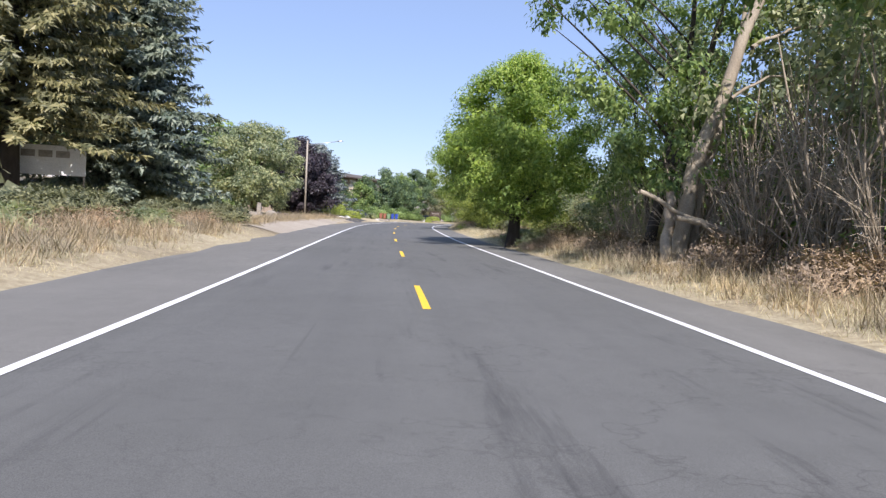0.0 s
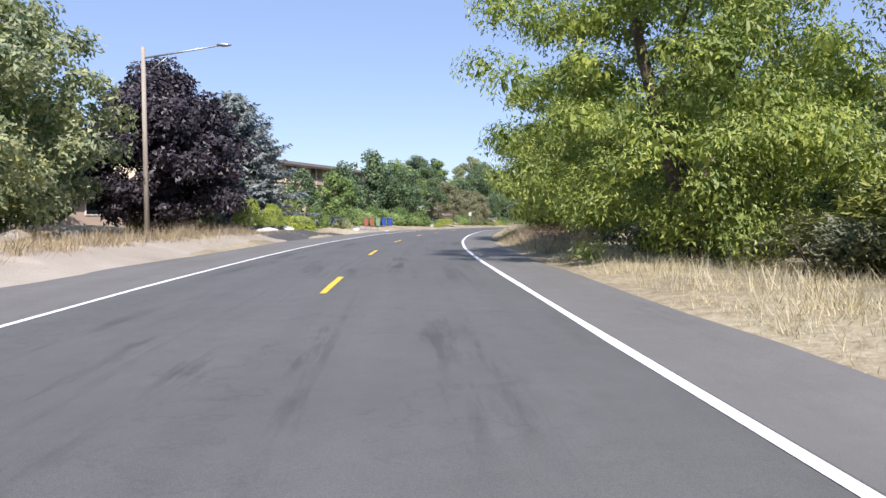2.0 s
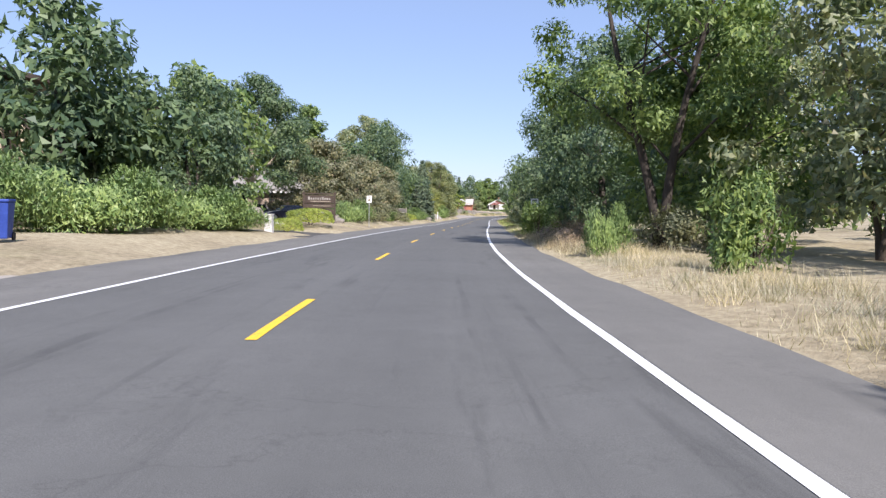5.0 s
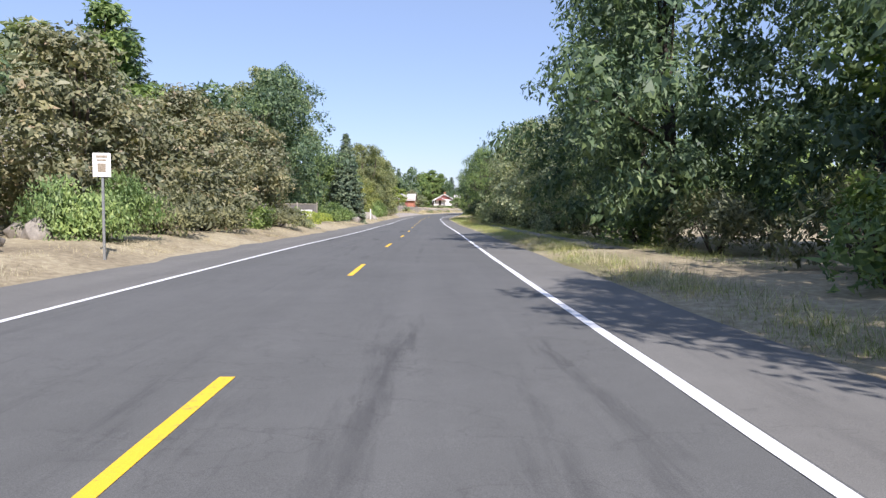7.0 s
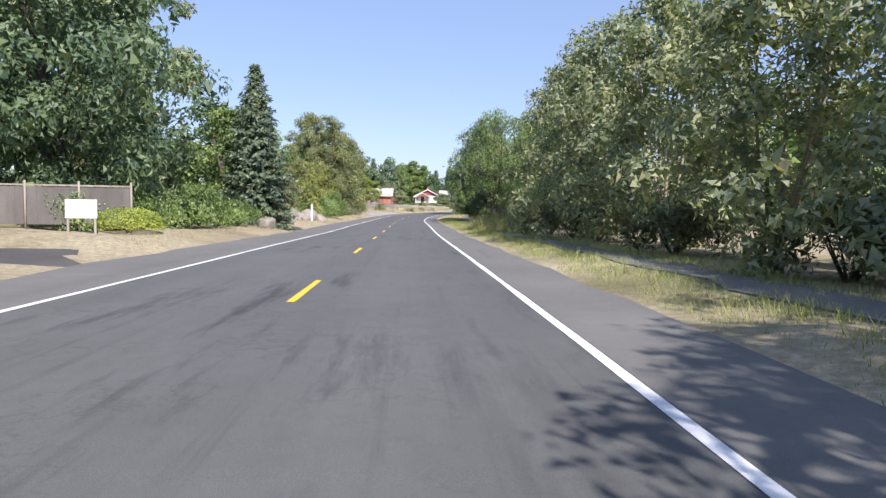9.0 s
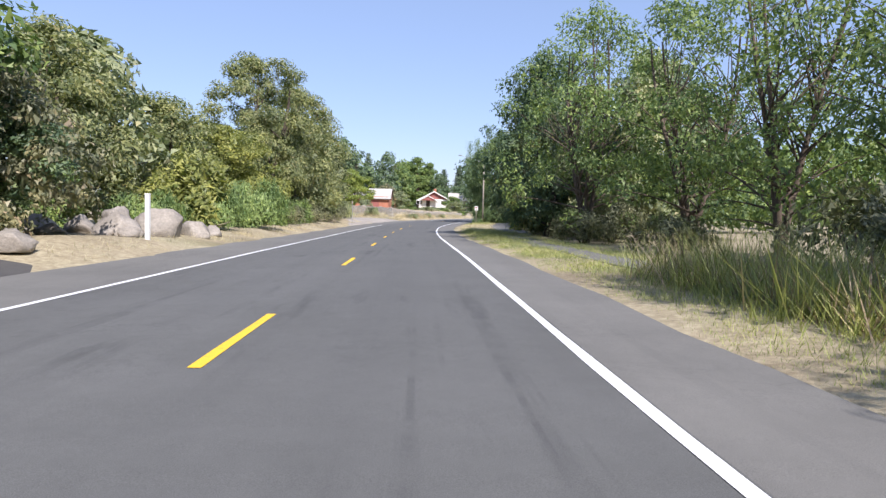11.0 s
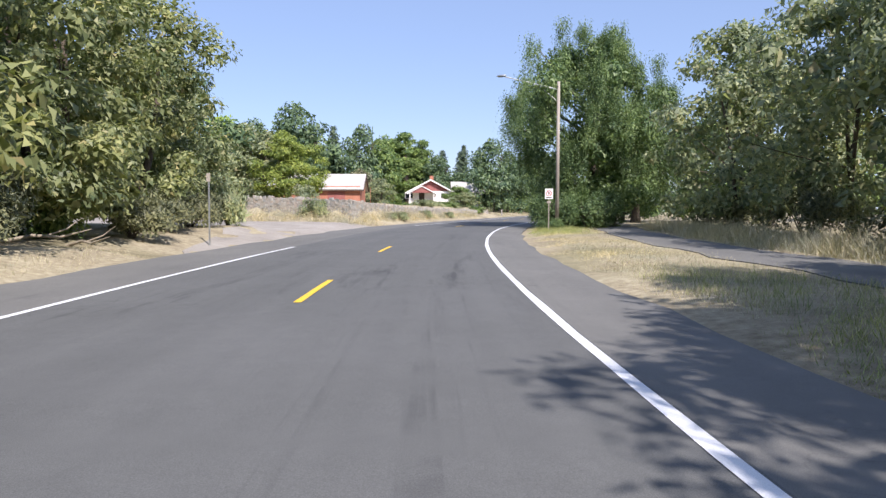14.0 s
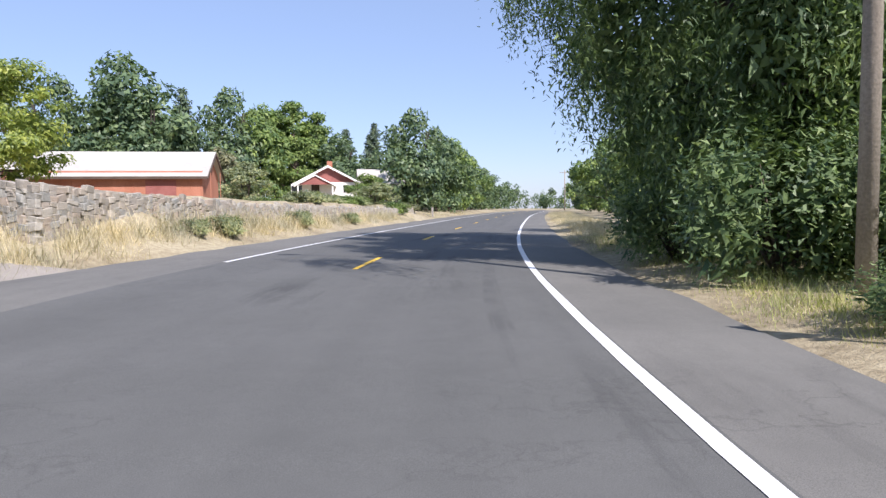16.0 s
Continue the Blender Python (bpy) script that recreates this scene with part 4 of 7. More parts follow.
FAR_KINDS = {
    "bright": lambda: broadleaf("fb", 31, 10, 4, 1.2, LEAF_BRIGHT, n=5400, size=0.40, clumps=60, clump=1.0, inner=0.0),
    "mid": lambda: broadleaf("fm", 32, 10, 4.2, 0.8, LEAF_MID, n=5600, size=0.40, clumps=60, clump=1.05, stems=2, inner=0.0),
    "grey": lambda: broadleaf("fg", 33, 10, 4.2, 0.7, LEAF_GREY, n=5500, size=0.40, clumps=60, clump=1.0, stems=2, inner=0.0),
    "dark": lambda: broadleaf("fd", 34, 10, 4.2, 0.7, LEAF_DARK, DARK_BARK, n=5500, size=0.40, clumps=60, clump=1.05, stems=2, inner=0.0),
    "airy": lambda: broadleaf("fa", 35, 10, 4.2, 1.6, LEAF_GREY, PALE_BARK, n=3600, size=0.4, clumps=60, clump=0.85, stems=3, limbs=30, spread=0.5, inner=0.0),
    "tan": lambda: broadleaf("ft", 36, 7, 4.0, 0.4, LEAF_TAN, n=4600, size=0.38, clumps=60, clump=0.85, profile=DOME, stems=3, inner=0.0),
}


def some(kind, s, d, H, R, k, extra="", group=""):
    maker, words = KINDS[kind]
    far = kind in FAR_KINDS and (d < -15.5 or d > 19.8 or s > 345)
    if far:
        maker = FAR_KINDS[kind]
    h0 = {"tan": 7, "locust": 11, "column": 14, "fir": 14}.get(kind, 10)
    r0 = {"tan": 4.0, "locust": 4.6, "column": 2.2, "fir": 2.8, "bright": 4.0}.get(kind, 4.2)
    name = {"tan": "hawthorn_tree", "locust": "locust_tree", "column": "poplar_tree", "fir": "fir_tree"}.get(kind, "broadleaf_tree")
    plant(("far_" if far else "") + kind, maker, name, s, d, words + (" " + extra if extra else ""), "tree", group, (R / r0, R / r0, H / h0), (k * 2.399) % 6.283)


turns = itertools.count()


def right(kind, s, d, H, R):
    """A tree right of the road; past the entrance they stand farther back."""
    if 115 < s < 272:
        d += 1.6
    some(kind, s, d, H, R, next(turns), "beside the footpath" if 150 < s < 290 else "on dry ground beside the road")


right("dark", -9, 15.5, 12, 4.6)
right("mid", -4.5, 14.6, 11, 3.6)
right("airy", 2.5, 13.4, 10, 3.8)
right("airy", 6, 15, 12, 4.8)
right("airy", 12, 14.2, 11, 4.4)
right("airy", 17, 18, 11, 5)
right("mid", 16.5, 14.0, 5.6, 2.4)
right("grey", 29, 13, 4.0, 2.4)
right("tan", 33, 15, 4.4, 3.4)
right("airy", 54, 16, 6.0, 3.6)
right("airy", 42, 15.6, 4.4, 3.2)
right("grey", 47, 14.4, 4.8, 3.2)
right("airy", 52, 21, 6, 4)
right("grey", 62, 24, 8, 4.4)
right("airy", 72, 20, 9, 4.2)
right("dark", 68, 14.6, 8.0, 4.0)
right("willow", 66, 19, 7.6, 4.0)
right("dark", 61, 15.2, 6.6, 3.4)
right("dark", 88, 19.5, 5.6, 3.6)
right("airy", 92, 22, 11, 4.6)
right("dark", 106, 17.5, 11, 5)
right("airy", 111, 17, 12, 4.0)
right("grey", 124, 13.5, 10.4, 4.2)
right("mid", 133, 12.0, 10.0, 4.4)
right("airy", 121, 20, 13, 4.6)
right("grey", 140, 17, 11.5, 4.8)
right("shady", 145.5, 9.2, 12.4, 4.5)
right("dark", 150, 15.2, 10.5, 4.2)
right("shady", 155, 15.0, 11, 4.6)
right("bright", 160, 17.2, 12, 5)
right("shady", 164.5, 13.4, 12, 4.6)
right("shady", 170.5, 9.6, 13.4, 4.9)
right("mid", 168, 19, 13, 5)
right("shady", 178.5, 10.1, 13.0, 4.8)
right("shady", 187.5, 11.8, 11.4, 4.4)
right("thicket", 197.0, 12.2, 9.8, 4.3)
right("thicket", 204.0, 10.8, 9.8, 4.3)
right("thicket", 212.0, 10.6, 10.4, 4.4)
right("thicket", 220.5, 10.8, 11.4, 4.4)
right("thicket", 228.5, 11.0, 11.8, 4.3)
right("airy", 236, 14.6, 11, 4.6)
right("branchy", 243, 14.2, 11.4, 4.8)
right("branchy", 249.5, 13.4, 11.8, 4.6)
right("branchy", 256, 12.8, 12.0, 4.8)
right("branchy", 263.5, 10.0, 13.2, 4.8)
right("grey", 269, 14.6, 11.6, 4.6)
right("shady", 276.0, 11.7, 13.4, 4.8)
right("shady", 284.0, 13.3, 12.2, 4.6)
right("locust", 279.5, 12.6, 11.5, 4.2)
right("dark", 272, 19.5, 12, 5)
right("grey", 289, 18.4, 10, 4.0)
right("grey", 298, 18.6, 11.6, 4.8)
right("grey", 305, 19.4, 12, 5)
right("grey", 313, 19.2, 11.4, 4.8)
right("grey", 322, 17.2, 11, 4.6)
right("grey", 330, 21, 10.4, 4.6)
right("mid", 350, 20, 9, 4.4)
right("mid", 356, 12.5, 8.4, 3.8)
right("mid", 376, 14, 9, 4.2)
right("dark", 392, 15, 9.5, 4.4)
right("mid", 412, 14, 10, 4.6)
right("dark", 432, 15, 10, 4.6)
right("mid", 456, 14, 10, 4.6)
right("dark", 482, 13, 10, 4.6)


def left(kind, s, d, H, R):
    some(kind, s, d, H * 1.1, R * 1.12, next(turns), "behind the verge" if s < 300 else "beyond the side road")


left("tan", 14, -22, 10, 5)
left("mid", 6, -26, 12, 5)
left("grey", 62, -27, 7.0, 4.6)
left("mid", 70, -22, 9, 4.4)
left("mid", 54, -36, 9, 5)
left("dark", 78, -24, 9.4, 4.4)
left("dark", 118.5, -20.5, 6.0, 2.4)
left("mid", 122.5, -17.4, 6.0, 2.7)
left("dark", 133, -15.6, 9.4, 3.5)
left("dark", 127.5, -18.5, 7.6, 2.8)
left("dark", 142.5, -13.6, 8.6, 3.0)
left("dark", 138, -17, 8.5, 3.4)
left("mid", 150, -17, 9.5, 3.8)
left("tan", 173, -13.6, 7.3, 4.4)
left("tan", 181, -11.8, 6.5, 4.3)
left("tan", 189, -11.4, 6.6, 4.0)
left("column", 190, -20, 13.5, 2.6)
left("dark", 197, -15.6, 9.4, 4.0)
left("mid", 204, -19.5, 9.6, 4.4)
left("grey", 184, -22, 10, 4.6)
left("shady", 219, -14.8, 15.0, 5.4)
left("grey", 227, -17.6, 12.2, 4.4)
left("fir", 203, -24, 15, 3.4)
left("dark", 224, -22, 11, 4.8)
left("mid", 243, -13, 8.6, 3.6)
left("tan", 247, -12.2, 6.0, 2.8)
# dark leaf kind here puts the deep shade on this plant into its colour
left("dark", 247.6, -12.0, 4.6, 2.2)
left("dark", 252, -18.5, 10, 4.6)
left("locust", 258.5, -15.6, 8.4, 3.8)
left("grey", 264, -16.6, 9.2, 4.0)
left("locust", 268, -14.2, 7.0, 3.4)
left("yellowing", 275.5, -12.4, 6.4, 3.4)
left("yellowing", 281.5, -13.6, 6.8, 3.4)
left("locust", 298, -12.2, 12.4, 5.2)
left("airy", 279, -17.6, 7.6, 4)
left("mid", 293, -20.6, 8.0, 4.4)
left("grey", 303, -13.8, 8.2, 3.8)
left("locust", 307, -12.6, 10.4, 4.4)
left("locust", 314, -13.6, 10.0, 4.4)
left("grey", 319.5, -14.6, 7.2, 3.4)
left("mid", 311, -19, 11, 5)
left("grey", 316, -44, 8, 4.4)
left("dark", 341, -30, 13.5, 4.6)
left("grey", 347, -37, 14, 5)
left("willow", 345.0, -19.4, 6.2, 3.0)
left("grey", 347.5, -23.5, 6.4, 3.2)
left("grey", 350, -27, 7.4, 3.4)
left("bright", 354, -33, 8.6, 3.6)
left("bright", 350, -39, 9, 4.0)
left("grey", 338, -26, 6.4, 3.8)
left("grey", 338, -36, 7, 4)
left("mid", 346, -38, 9, 4.4)

# far trees that close the view at the bend
def beyond(kind, s, d, H, R):
    some(kind, s, d, H, R, next(turns), "far behind the houses" if d < -20 else "lining the far road")


beyond("dark", 398, -46, 17.6, 7.2)
beyond("dark", 392, -52, 14, 5.0)
beyond("dark", 404, -35.6, 14.4, 5.0)
beyond("fir", 399, -39.5, 14.5, 2.8)
beyond("column", 411, -32.4, 13.6, 2.7)
beyond("column", 412, -29.8, 14.8, 2.9)
beyond("column", 413.5, -27.6, 13.4, 2.6)
beyond("dark", 396, -42.5, 13.5, 5.4)
beyond("dark", 401, -50, 15.5, 5.6)
beyond("mid", 407, -33.5, 12.5, 4.8)
beyond("dark", 413, -23.5, 9.6, 4.0)
beyond("dark", 420, -17.5, 9.6, 4.2)
beyond("fir", 425, -26.6, 12.2, 2.8)
beyond("fir", 430, -23.2, 13.8, 2.6)
beyond("fir", 441, -22.5, 14.4, 2.2)
beyond("dark", 408, -11.6, 12.8, 4.9)
beyond("dark", 417, -10.6, 11.4, 4.4)
beyond("mid", 428, -10.2, 11, 4.4)
beyond("dark", 438, -10.8, 11, 4.4)
beyond("mid", 452, -11.0, 10, 4.4)
beyond("dark", 470, -12.5, 10, 4.6)
beyond("fir", 368, -62, 14, 3.4)
beyond("dark", 352, -64, 13, 5)
beyond("mid", 372, -54, 11, 5)
beyond("dark", 490, -13, 10, 4.8)
beyond("mid", 500, 12, 10, 4.8)
beyond("dark", 440, -36, 13, 5)
beyond("fir", 450, -30, 15, 3)
beyond("mid", 362, -46, 6.5, 4.0)
beyond("tan", 391, -31, 5.5, 3.4)
beyond("grey", 386, -25.5, 4.4, 2.6)
beyond("mid", 399, -15.6, 3.6, 2.6)
beyond("grey", 392, -13, 2.6, 2.2)

# woods that close the horizon
rng = np.random.default_rng(77)


def woods(name, seed, spots, mat, label):
    """Many far trees as one mass: crowns of large leaf clumps."""
    r = np.random.default_rng(seed)
    VV, FF, n0 = [], [], 0
    for x, y, z, H, R in spots:
        n = 320
        C = crown_points(r, H, R, H * 0.08, 26, ROUND, 0.45)
        i = r.integers(0, 26, n)
        dirn = unit(r.normal(size=(n, 3)))
        P = C[i] + dirn * R * 0.32 + np.array([x, y, z])
        V, F = leaf_quads(r, P, unit(dirn + 0.5 * r.normal(size=(n, 3)) + np.array([0, 0, 0.4])), r.normal(size=(n, 3)), 1.25, 0.85)
        VV.append(V)
        FF.append(F + n0)
        n0 += len(V)
    tagged(new(name, grid_mesh(name, np.concatenate(VV), np.concatenate(FF), mat)), label, "woods", kind="stuff")


def belt(side, s0, s1, d0, d1, count):
    out = []
    for _ in range(count):
        s, d = rng.uniform(s0, s1), side * rng.uniform(d0, d1)
        x, y = line(s, d)
        out.append((float(x), float(y), ground_z(s, max(-80, min(80, d))), rng.uniform(7, 12), rng.uniform(3, 5)))
    return out


woods("far_woods", 5, belt(1, -40, 300, 30, 60, 80) + belt(1, 300, 520, 24, 90, 50), LEAF_MID, "dense green woods behind the roadside trees")
woods("far_woods", 6, belt(-1, -40, 110, 36, 90, 45) + belt(-1, 160, 320, 30, 70, 40) + belt(-1, 430, 640, 14, 120, 60) + belt(1, 520, 700, 9, 90, 40) + belt(1, 690, 760, -60, 60, 40), LEAF_DARK, "dark green woods far behind the gardens")
woods("far_woods", 8, belt(1, -120, -30, 20, 60, 26) + belt(-1, -120, -30, 20, 60, 26), LEAF_MID, "green woods along the road behind the start")

# ---- shrubs, hedges and brush ----
SHRUBS = {
    "fine": (lambda: sprays("sf", 49, 3.0, 2.8, 3.0, LEAF_WEEPING, n=8000, size=0.13, lumps=22, up=0.1), (3.0, 2.8, 3.0), "dense small-leaved green shrub"),
    "hedge": (lambda: clipped("sh", 41, 2.6, 2.0, 1.05, LEAF_HEDGE), (2.6, 2.0, 1.05), "low clipped yellow-green hedge"),
    "juniper": (lambda: sprays("sj", 42, 4.0, 3.0, 1.4, LEAF_JUNIPER, n=9500, size=0.105), (4.0, 3.0, 1.4), "spreading green juniper"),
    "topiary": (lambda: clipped("st", 43, 1.6, 1.6, 2.0, LEAF_HEDGE, square=2.1), (1.6, 1.6, 2.0), "rounded yellow-green clipped shrub"),
    "yellow": (lambda: sprays("sy", 44, 3.0, 2.6, 3.2, LEAF_YELLOW, n=5200, size=0.18, up=0.3), (3.0, 2.6, 3.2), "yellow-green leafy shrub"),
    "green": (lambda: sprays("sg", 45, 2.8, 2.6, 2.2, LEAF_MID, n=3400, size=0.17, up=0.3), (2.8, 2.6, 2.2), "green leafy shrub"),
    "brush": (lambda: sprays("sb", 46, 3.0, 2.4, 1.5, LEAF_BROWN, n=6500, size=0.075, up=0.6), (3.0, 2.4, 1.5), "brown dry brush"),
    "shade": (lambda: sprays("sd", 47, 3.2, 2.6, 1.6, LEAF_BRUSH, n=4400, size=0.125, up=0.4), (3.2, 2.6, 1.6), "dull olive green low shrub"),
    "sage": (lambda: sprays("sa", 48, 2.4, 2.0, 1.3, LEAF_GREY, n=3400, size=0.15, up=0.7), (2.4, 2.0, 1.3), "grey-green sagebrush"),
}


def shrub(kind, s, d, W, D, H, extra=""):
    k = next(turns)
    maker, (w, dd, h), words = SHRUBS[kind]
    name = {"hedge": "hedge", "juniper": "juniper_bush", "topiary": "topiary_shrub", "brush": "dry_brush", "sage": "sagebrush"}.get(kind, "shrub")
    plant("shrub_" + kind, maker, name, s, d, (words + " " + extra).strip(), "shrub", "", (W / w, D / dd, H / h), (k * 2.399) % 6.283 if W == D else -heading(s), ("stem", "foliage"))


shrub("topiary", 83.4, -11.6, 2.0, 2.0, 2.3, "in a front garden")
shrub("topiary", 84.6, -10.2, 1.5, 1.5, 1.9, "in a front garden")
shrub("hedge", 87.4, -9.7, 3.6, 2.4, 1.3, "beside the driveway")
shrub("hedge", 86.8, -15.5, 2.2, 1.8, 1.2, "in a front garden")
shrub("yellow", 91.4, -9.9, 2.2, 2.2, 1.9, "beside the driveway")
shrub("green", 91.5, -13.6, 2.4, 2.4, 2.3, "beside the driveway")
shrub("shade", 80.5, -13.6, 3.2, 2.6, 1.3, "under the plum tree")
shrub("shade", 78.0, -12.4, 2.6, 2.2, 1.2, "under the plum tree")
shrub("green", 82.5, -17.5, 2.6, 2.6, 2.0, "in a front garden")
shrub("yellow", 79, -16.5, 2.0, 2.0, 1.6, "in a front garden")
shrub("yellow", 97.5, -14.2, 3.4, 3.4, 3.2, "beside the parking yard")
shrub("green", 98, -11.0, 2.8, 2.8, 2.3, "beside the driveway")
shrub("sage", 98.5, -8.6, 2.0, 1.6, 1.0, "at the yard's edge")
shrub("green", 118.5, -15.4, 2.2, 2.2, 2.6, "behind the bins")
shrub("yellow", 109, -20.5, 2.6, 2.6, 2.4, "behind the cars")
shrub("juniper", 124, -14.4, 6.4, 5.4, 3.0, "on the slope")
shrub("juniper", 128.5, -12.2, 7.0, 5.6, 2.9, "on the slope")
shrub("juniper", 133.5, -10.8, 6.6, 5.0, 2.3, "on the slope")
shrub("juniper", 136, -9.6, 4.4, 3.4, 1.3, "on the slope")
shrub("juniper", 120.5, -17.5, 4.4, 3.6, 2.0, "on the slope")
shrub("juniper", 115, -21.5, 5.0, 3.0, 1.6, "on the slope")
shrub("hedge", 145, -9.0, 2.2, 1.8, 0.9, "beside the entrance")
shrub("hedge", 151.0, -9.0, 3.3, 2.6, 1.15, "among boulders at the entrance")
shrub("green", 146, -13, 2.2, 2.2, 1.6, "at the entrance")
shrub("juniper", 166.0, -9.4, 4.4, 3.6, 2.5, "beside the sign")
shrub("shade", 171.0, -9.0, 3.6, 3.0, 2.0, "under the hawthorns")
shrub("shade", 177.0, -9.2, 4.0, 3.0, 2.0, "under the hawthorns")
shrub("green", 184.0, -9.0, 3.0, 2.6, 1.8, "beside the verge")
shrub("shade", 189.0, -8.4, 3.6, 2.6, 1.5, "beside the verge")
shrub("shade", 192.0, -12.2, 3.4, 2.6, 1.5, "beside the verge")
shrub("hedge", 199.0, -8.5, 2.6, 2.2, 1.2, "beside the driveway")
shrub("hedge", 212.6, -9.4, 2.6, 1.9, 0.95, "beside the driveway")
shrub("juniper", 215.5, -12.2, 6.0, 4.0, 2.2, "behind the small board")
shrub("juniper", 221, -10.6, 6.0, 4.4, 2.5, "behind the small board")
shrub("juniper", 227.5, -9.8, 4.4, 3.4, 1.8, "beside the verge")
shrub("sage", 194.6, -7.6, 1.6, 1.3, 0.7, "on the verge")
shrub("sage", 362.0, -10.4, 3.4, 2.2, 0.9, "above the stone wall")
shrub("sage", 367.0, -10.8, 3.6, 2.4, 0.8, "above the stone wall")
shrub("green", 372.0, -10.6, 3.4, 2.4, 0.9, "above the stone wall")
shrub("sage", 377.0, -11.6, 3.8, 2.6, 1.0, "above the stone wall")
shrub("green", 383.0, -14.0, 5.0, 3.0, 1.1, "before the white house")
shrub("sage", 386.0, -18.0, 5.0, 3.0, 1.1, "before the white house")
shrub("green", 384.0, -22.0, 5.0, 3.0, 1.0, "before the white house")
shrub("sage", 339.5, -15.0, 2.2, 2.2, 1.6, "above the stone wall")
shrub("yellow", 263.0, -10.6, 4.4, 4.4, 5.0, "behind the boulders")
shrub("juniper", 263.0, -9.4, 4.0, 3.4, 2.4, "beside the verge")
shrub("juniper", 270.4, -9.0, 5.0, 4.4, 3.6, "leaning out over the verge")
shrub("juniper", 259.0, -11.4, 4.0, 3.2, 2.2, "behind the boulders")
shrub("yellow", 274.8, -10.4, 3.6, 3.6, 3.8, "under the locust trees")
shrub("green", 255, -13.4, 3.4, 3.4, 3.4, "behind the boulders")
shrub("green", 279, -9.4, 3.2, 3.2, 2.4, "under the locust trees")
shrub("shade", 284, -9.4, 3.4, 2.8, 2.0, "under the locust trees")
shrub("green", 288, -9.2, 3.0, 3.0, 2.6, "under the locust trees")
shrub("shade", 293, -9.6, 3.8, 3.0, 2.2, "under the locust trees")
shrub("shade", 298, -9.4, 3.6, 2.8, 1.8, "under the locust trees")
shrub("shade", 312, -11.2, 3.6, 3.0, 2.2, "under the locust trees")
shrub("shade", 316.5, -11.8, 3.4, 3.0, 2.2, "under the locust trees")
shrub("sage", 320.0, -11.4, 3.0, 2.8, 2.6, "at the side road")
shrub("shade", 308, -10.0, 3.4, 2.8, 1.8, "under the locust trees")
shrub("shade", 301.5, -11.4, 3.4, 3.0, 2.6, "under the locust trees")
shrub("green", 305, -11.6, 3.0, 3.0, 3.2, "at the side road")
shrub("green", 296, -11.2, 3.0, 3.0, 2.8, "under the locust trees")
shrub("sage", 334.2, -11.6, 2.6, 2.2, 1.5, "before the stone wall")
shrub("sage", 341, -7.4, 1.3, 1.2, 0.6, "before the stone wall")
shrub("sage", 343, -7.2, 1.8, 1.4, 0.8, "before the stone wall")
shrub("sage", 352, -7.4, 1.8, 1.4, 0.8, "before the stone wall")
shrub("sage", 361, -7.2, 1.6, 1.4, 0.7, "before the stone wall")
shrub("green", 381, -8.6, 3.0, 2.4, 1.2, "at the wall's end")
shrub("shade", 388, -9.0, 3.2, 2.4, 1.0, "at the wall's end")
shrub("shade", 27.0, -9.8, 4.0, 2.4, 1.2, "under the spruce")
shrub("shade", 30.5, -10.6, 4.0, 2.6, 1.3, "under the spruce")
shrub("shade", 23.5, -11.6, 4.0, 2.6, 1.3, "under the spruce")
shrub("brush", 21.0, -9.4, 3.2, 2.2, 0.9, "on the verge")
shrub("sage", 17.0, -9.8, 3.0, 2.0, 0.8, "on the verge")
shrub("brush", 12.5, -10.2, 3.2, 2.2, 0.9, "on the verge")
shrub("sage", 8.0, -10.6, 3.2, 2.2, 0.9, "on the verge")
shrub("shade", 14.0, -12.6, 4.0, 3.0, 1.5, "under the spruce")
shrub("shade", 19.0, -13.4, 4.0, 3.0, 1.6, "under the spruce")
shrub("brush", 34.5, -10.4, 2.6, 2.0, 0.9, "on the verge")
shrub("shade", 30.0, -14.0, 5.0, 4.0, 2.4, "under the spruce")
shrub("shade", 38, -14.6, 3.4, 2.6, 1.3, "on the verge")
shrub("sage", 46, -14.2, 2.8, 2.2, 1.3, "behind the rocks")
shrub("green", 53, -16.5, 3.4, 2.8, 1.8, "behind the rocks")
shrub("brush", 3.0, 8.6, 3.4, 2.6, 1.3, "under the trees")
shrub("brush", 8.0, 9.2, 3.6, 2.8, 1.6, "under the trees")
shrub("brush", 13.0, 8.8, 3.4, 2.6, 1.4, "under the broken trunk")
shrub("brush", 17.5, 8.6, 3.0, 2.4, 1.3, "under the trees")
shrub("brush", 22, 8.0, 3.0, 2.4, 1.1, "under the cottonwood")
shrub("brush", 20.5, 6.5, 1.9, 1.5, 0.7, "under the cottonwood")
shrub("sage", 23.4, 6.9, 1.7, 1.5, 0.8, "under the cottonwood")
shrub("brush", 26.4, 6.6, 2.0, 1.6, 0.7, "under the cottonwood")
shrub("sage", 28.6, 7.2, 2.2, 1.8, 0.9, "under the cottonwood")
shrub("brush", 31.5, 7.4, 2.0, 1.6, 0.8, "on the verge")
shrub("green", 10, 11.8, 3.4, 3.4, 3.0, "under the trees")
shrub("green", 4, 12, 3.6, 3.6, 3.4, "under the trees")
shrub("brush", 29, 9.8, 3.0, 2.6, 1.6, "beside the cottonwood")
shrub("brush", 38, 9.6, 3.2, 2.6, 1.1, "on the verge")
shrub("yellow", 41, 11.0, 3.4, 3.2, 2.2, "behind the verge")
shrub("brush", 37, 11.2, 3.0, 2.8, 1.8, "behind the verge")
shrub("brush", 46, 11.4, 3.4, 3.2, 2.2, "behind the verge")
shrub("yellow", 51, 12.4, 3.6, 3.4, 2.6, "behind the verge")
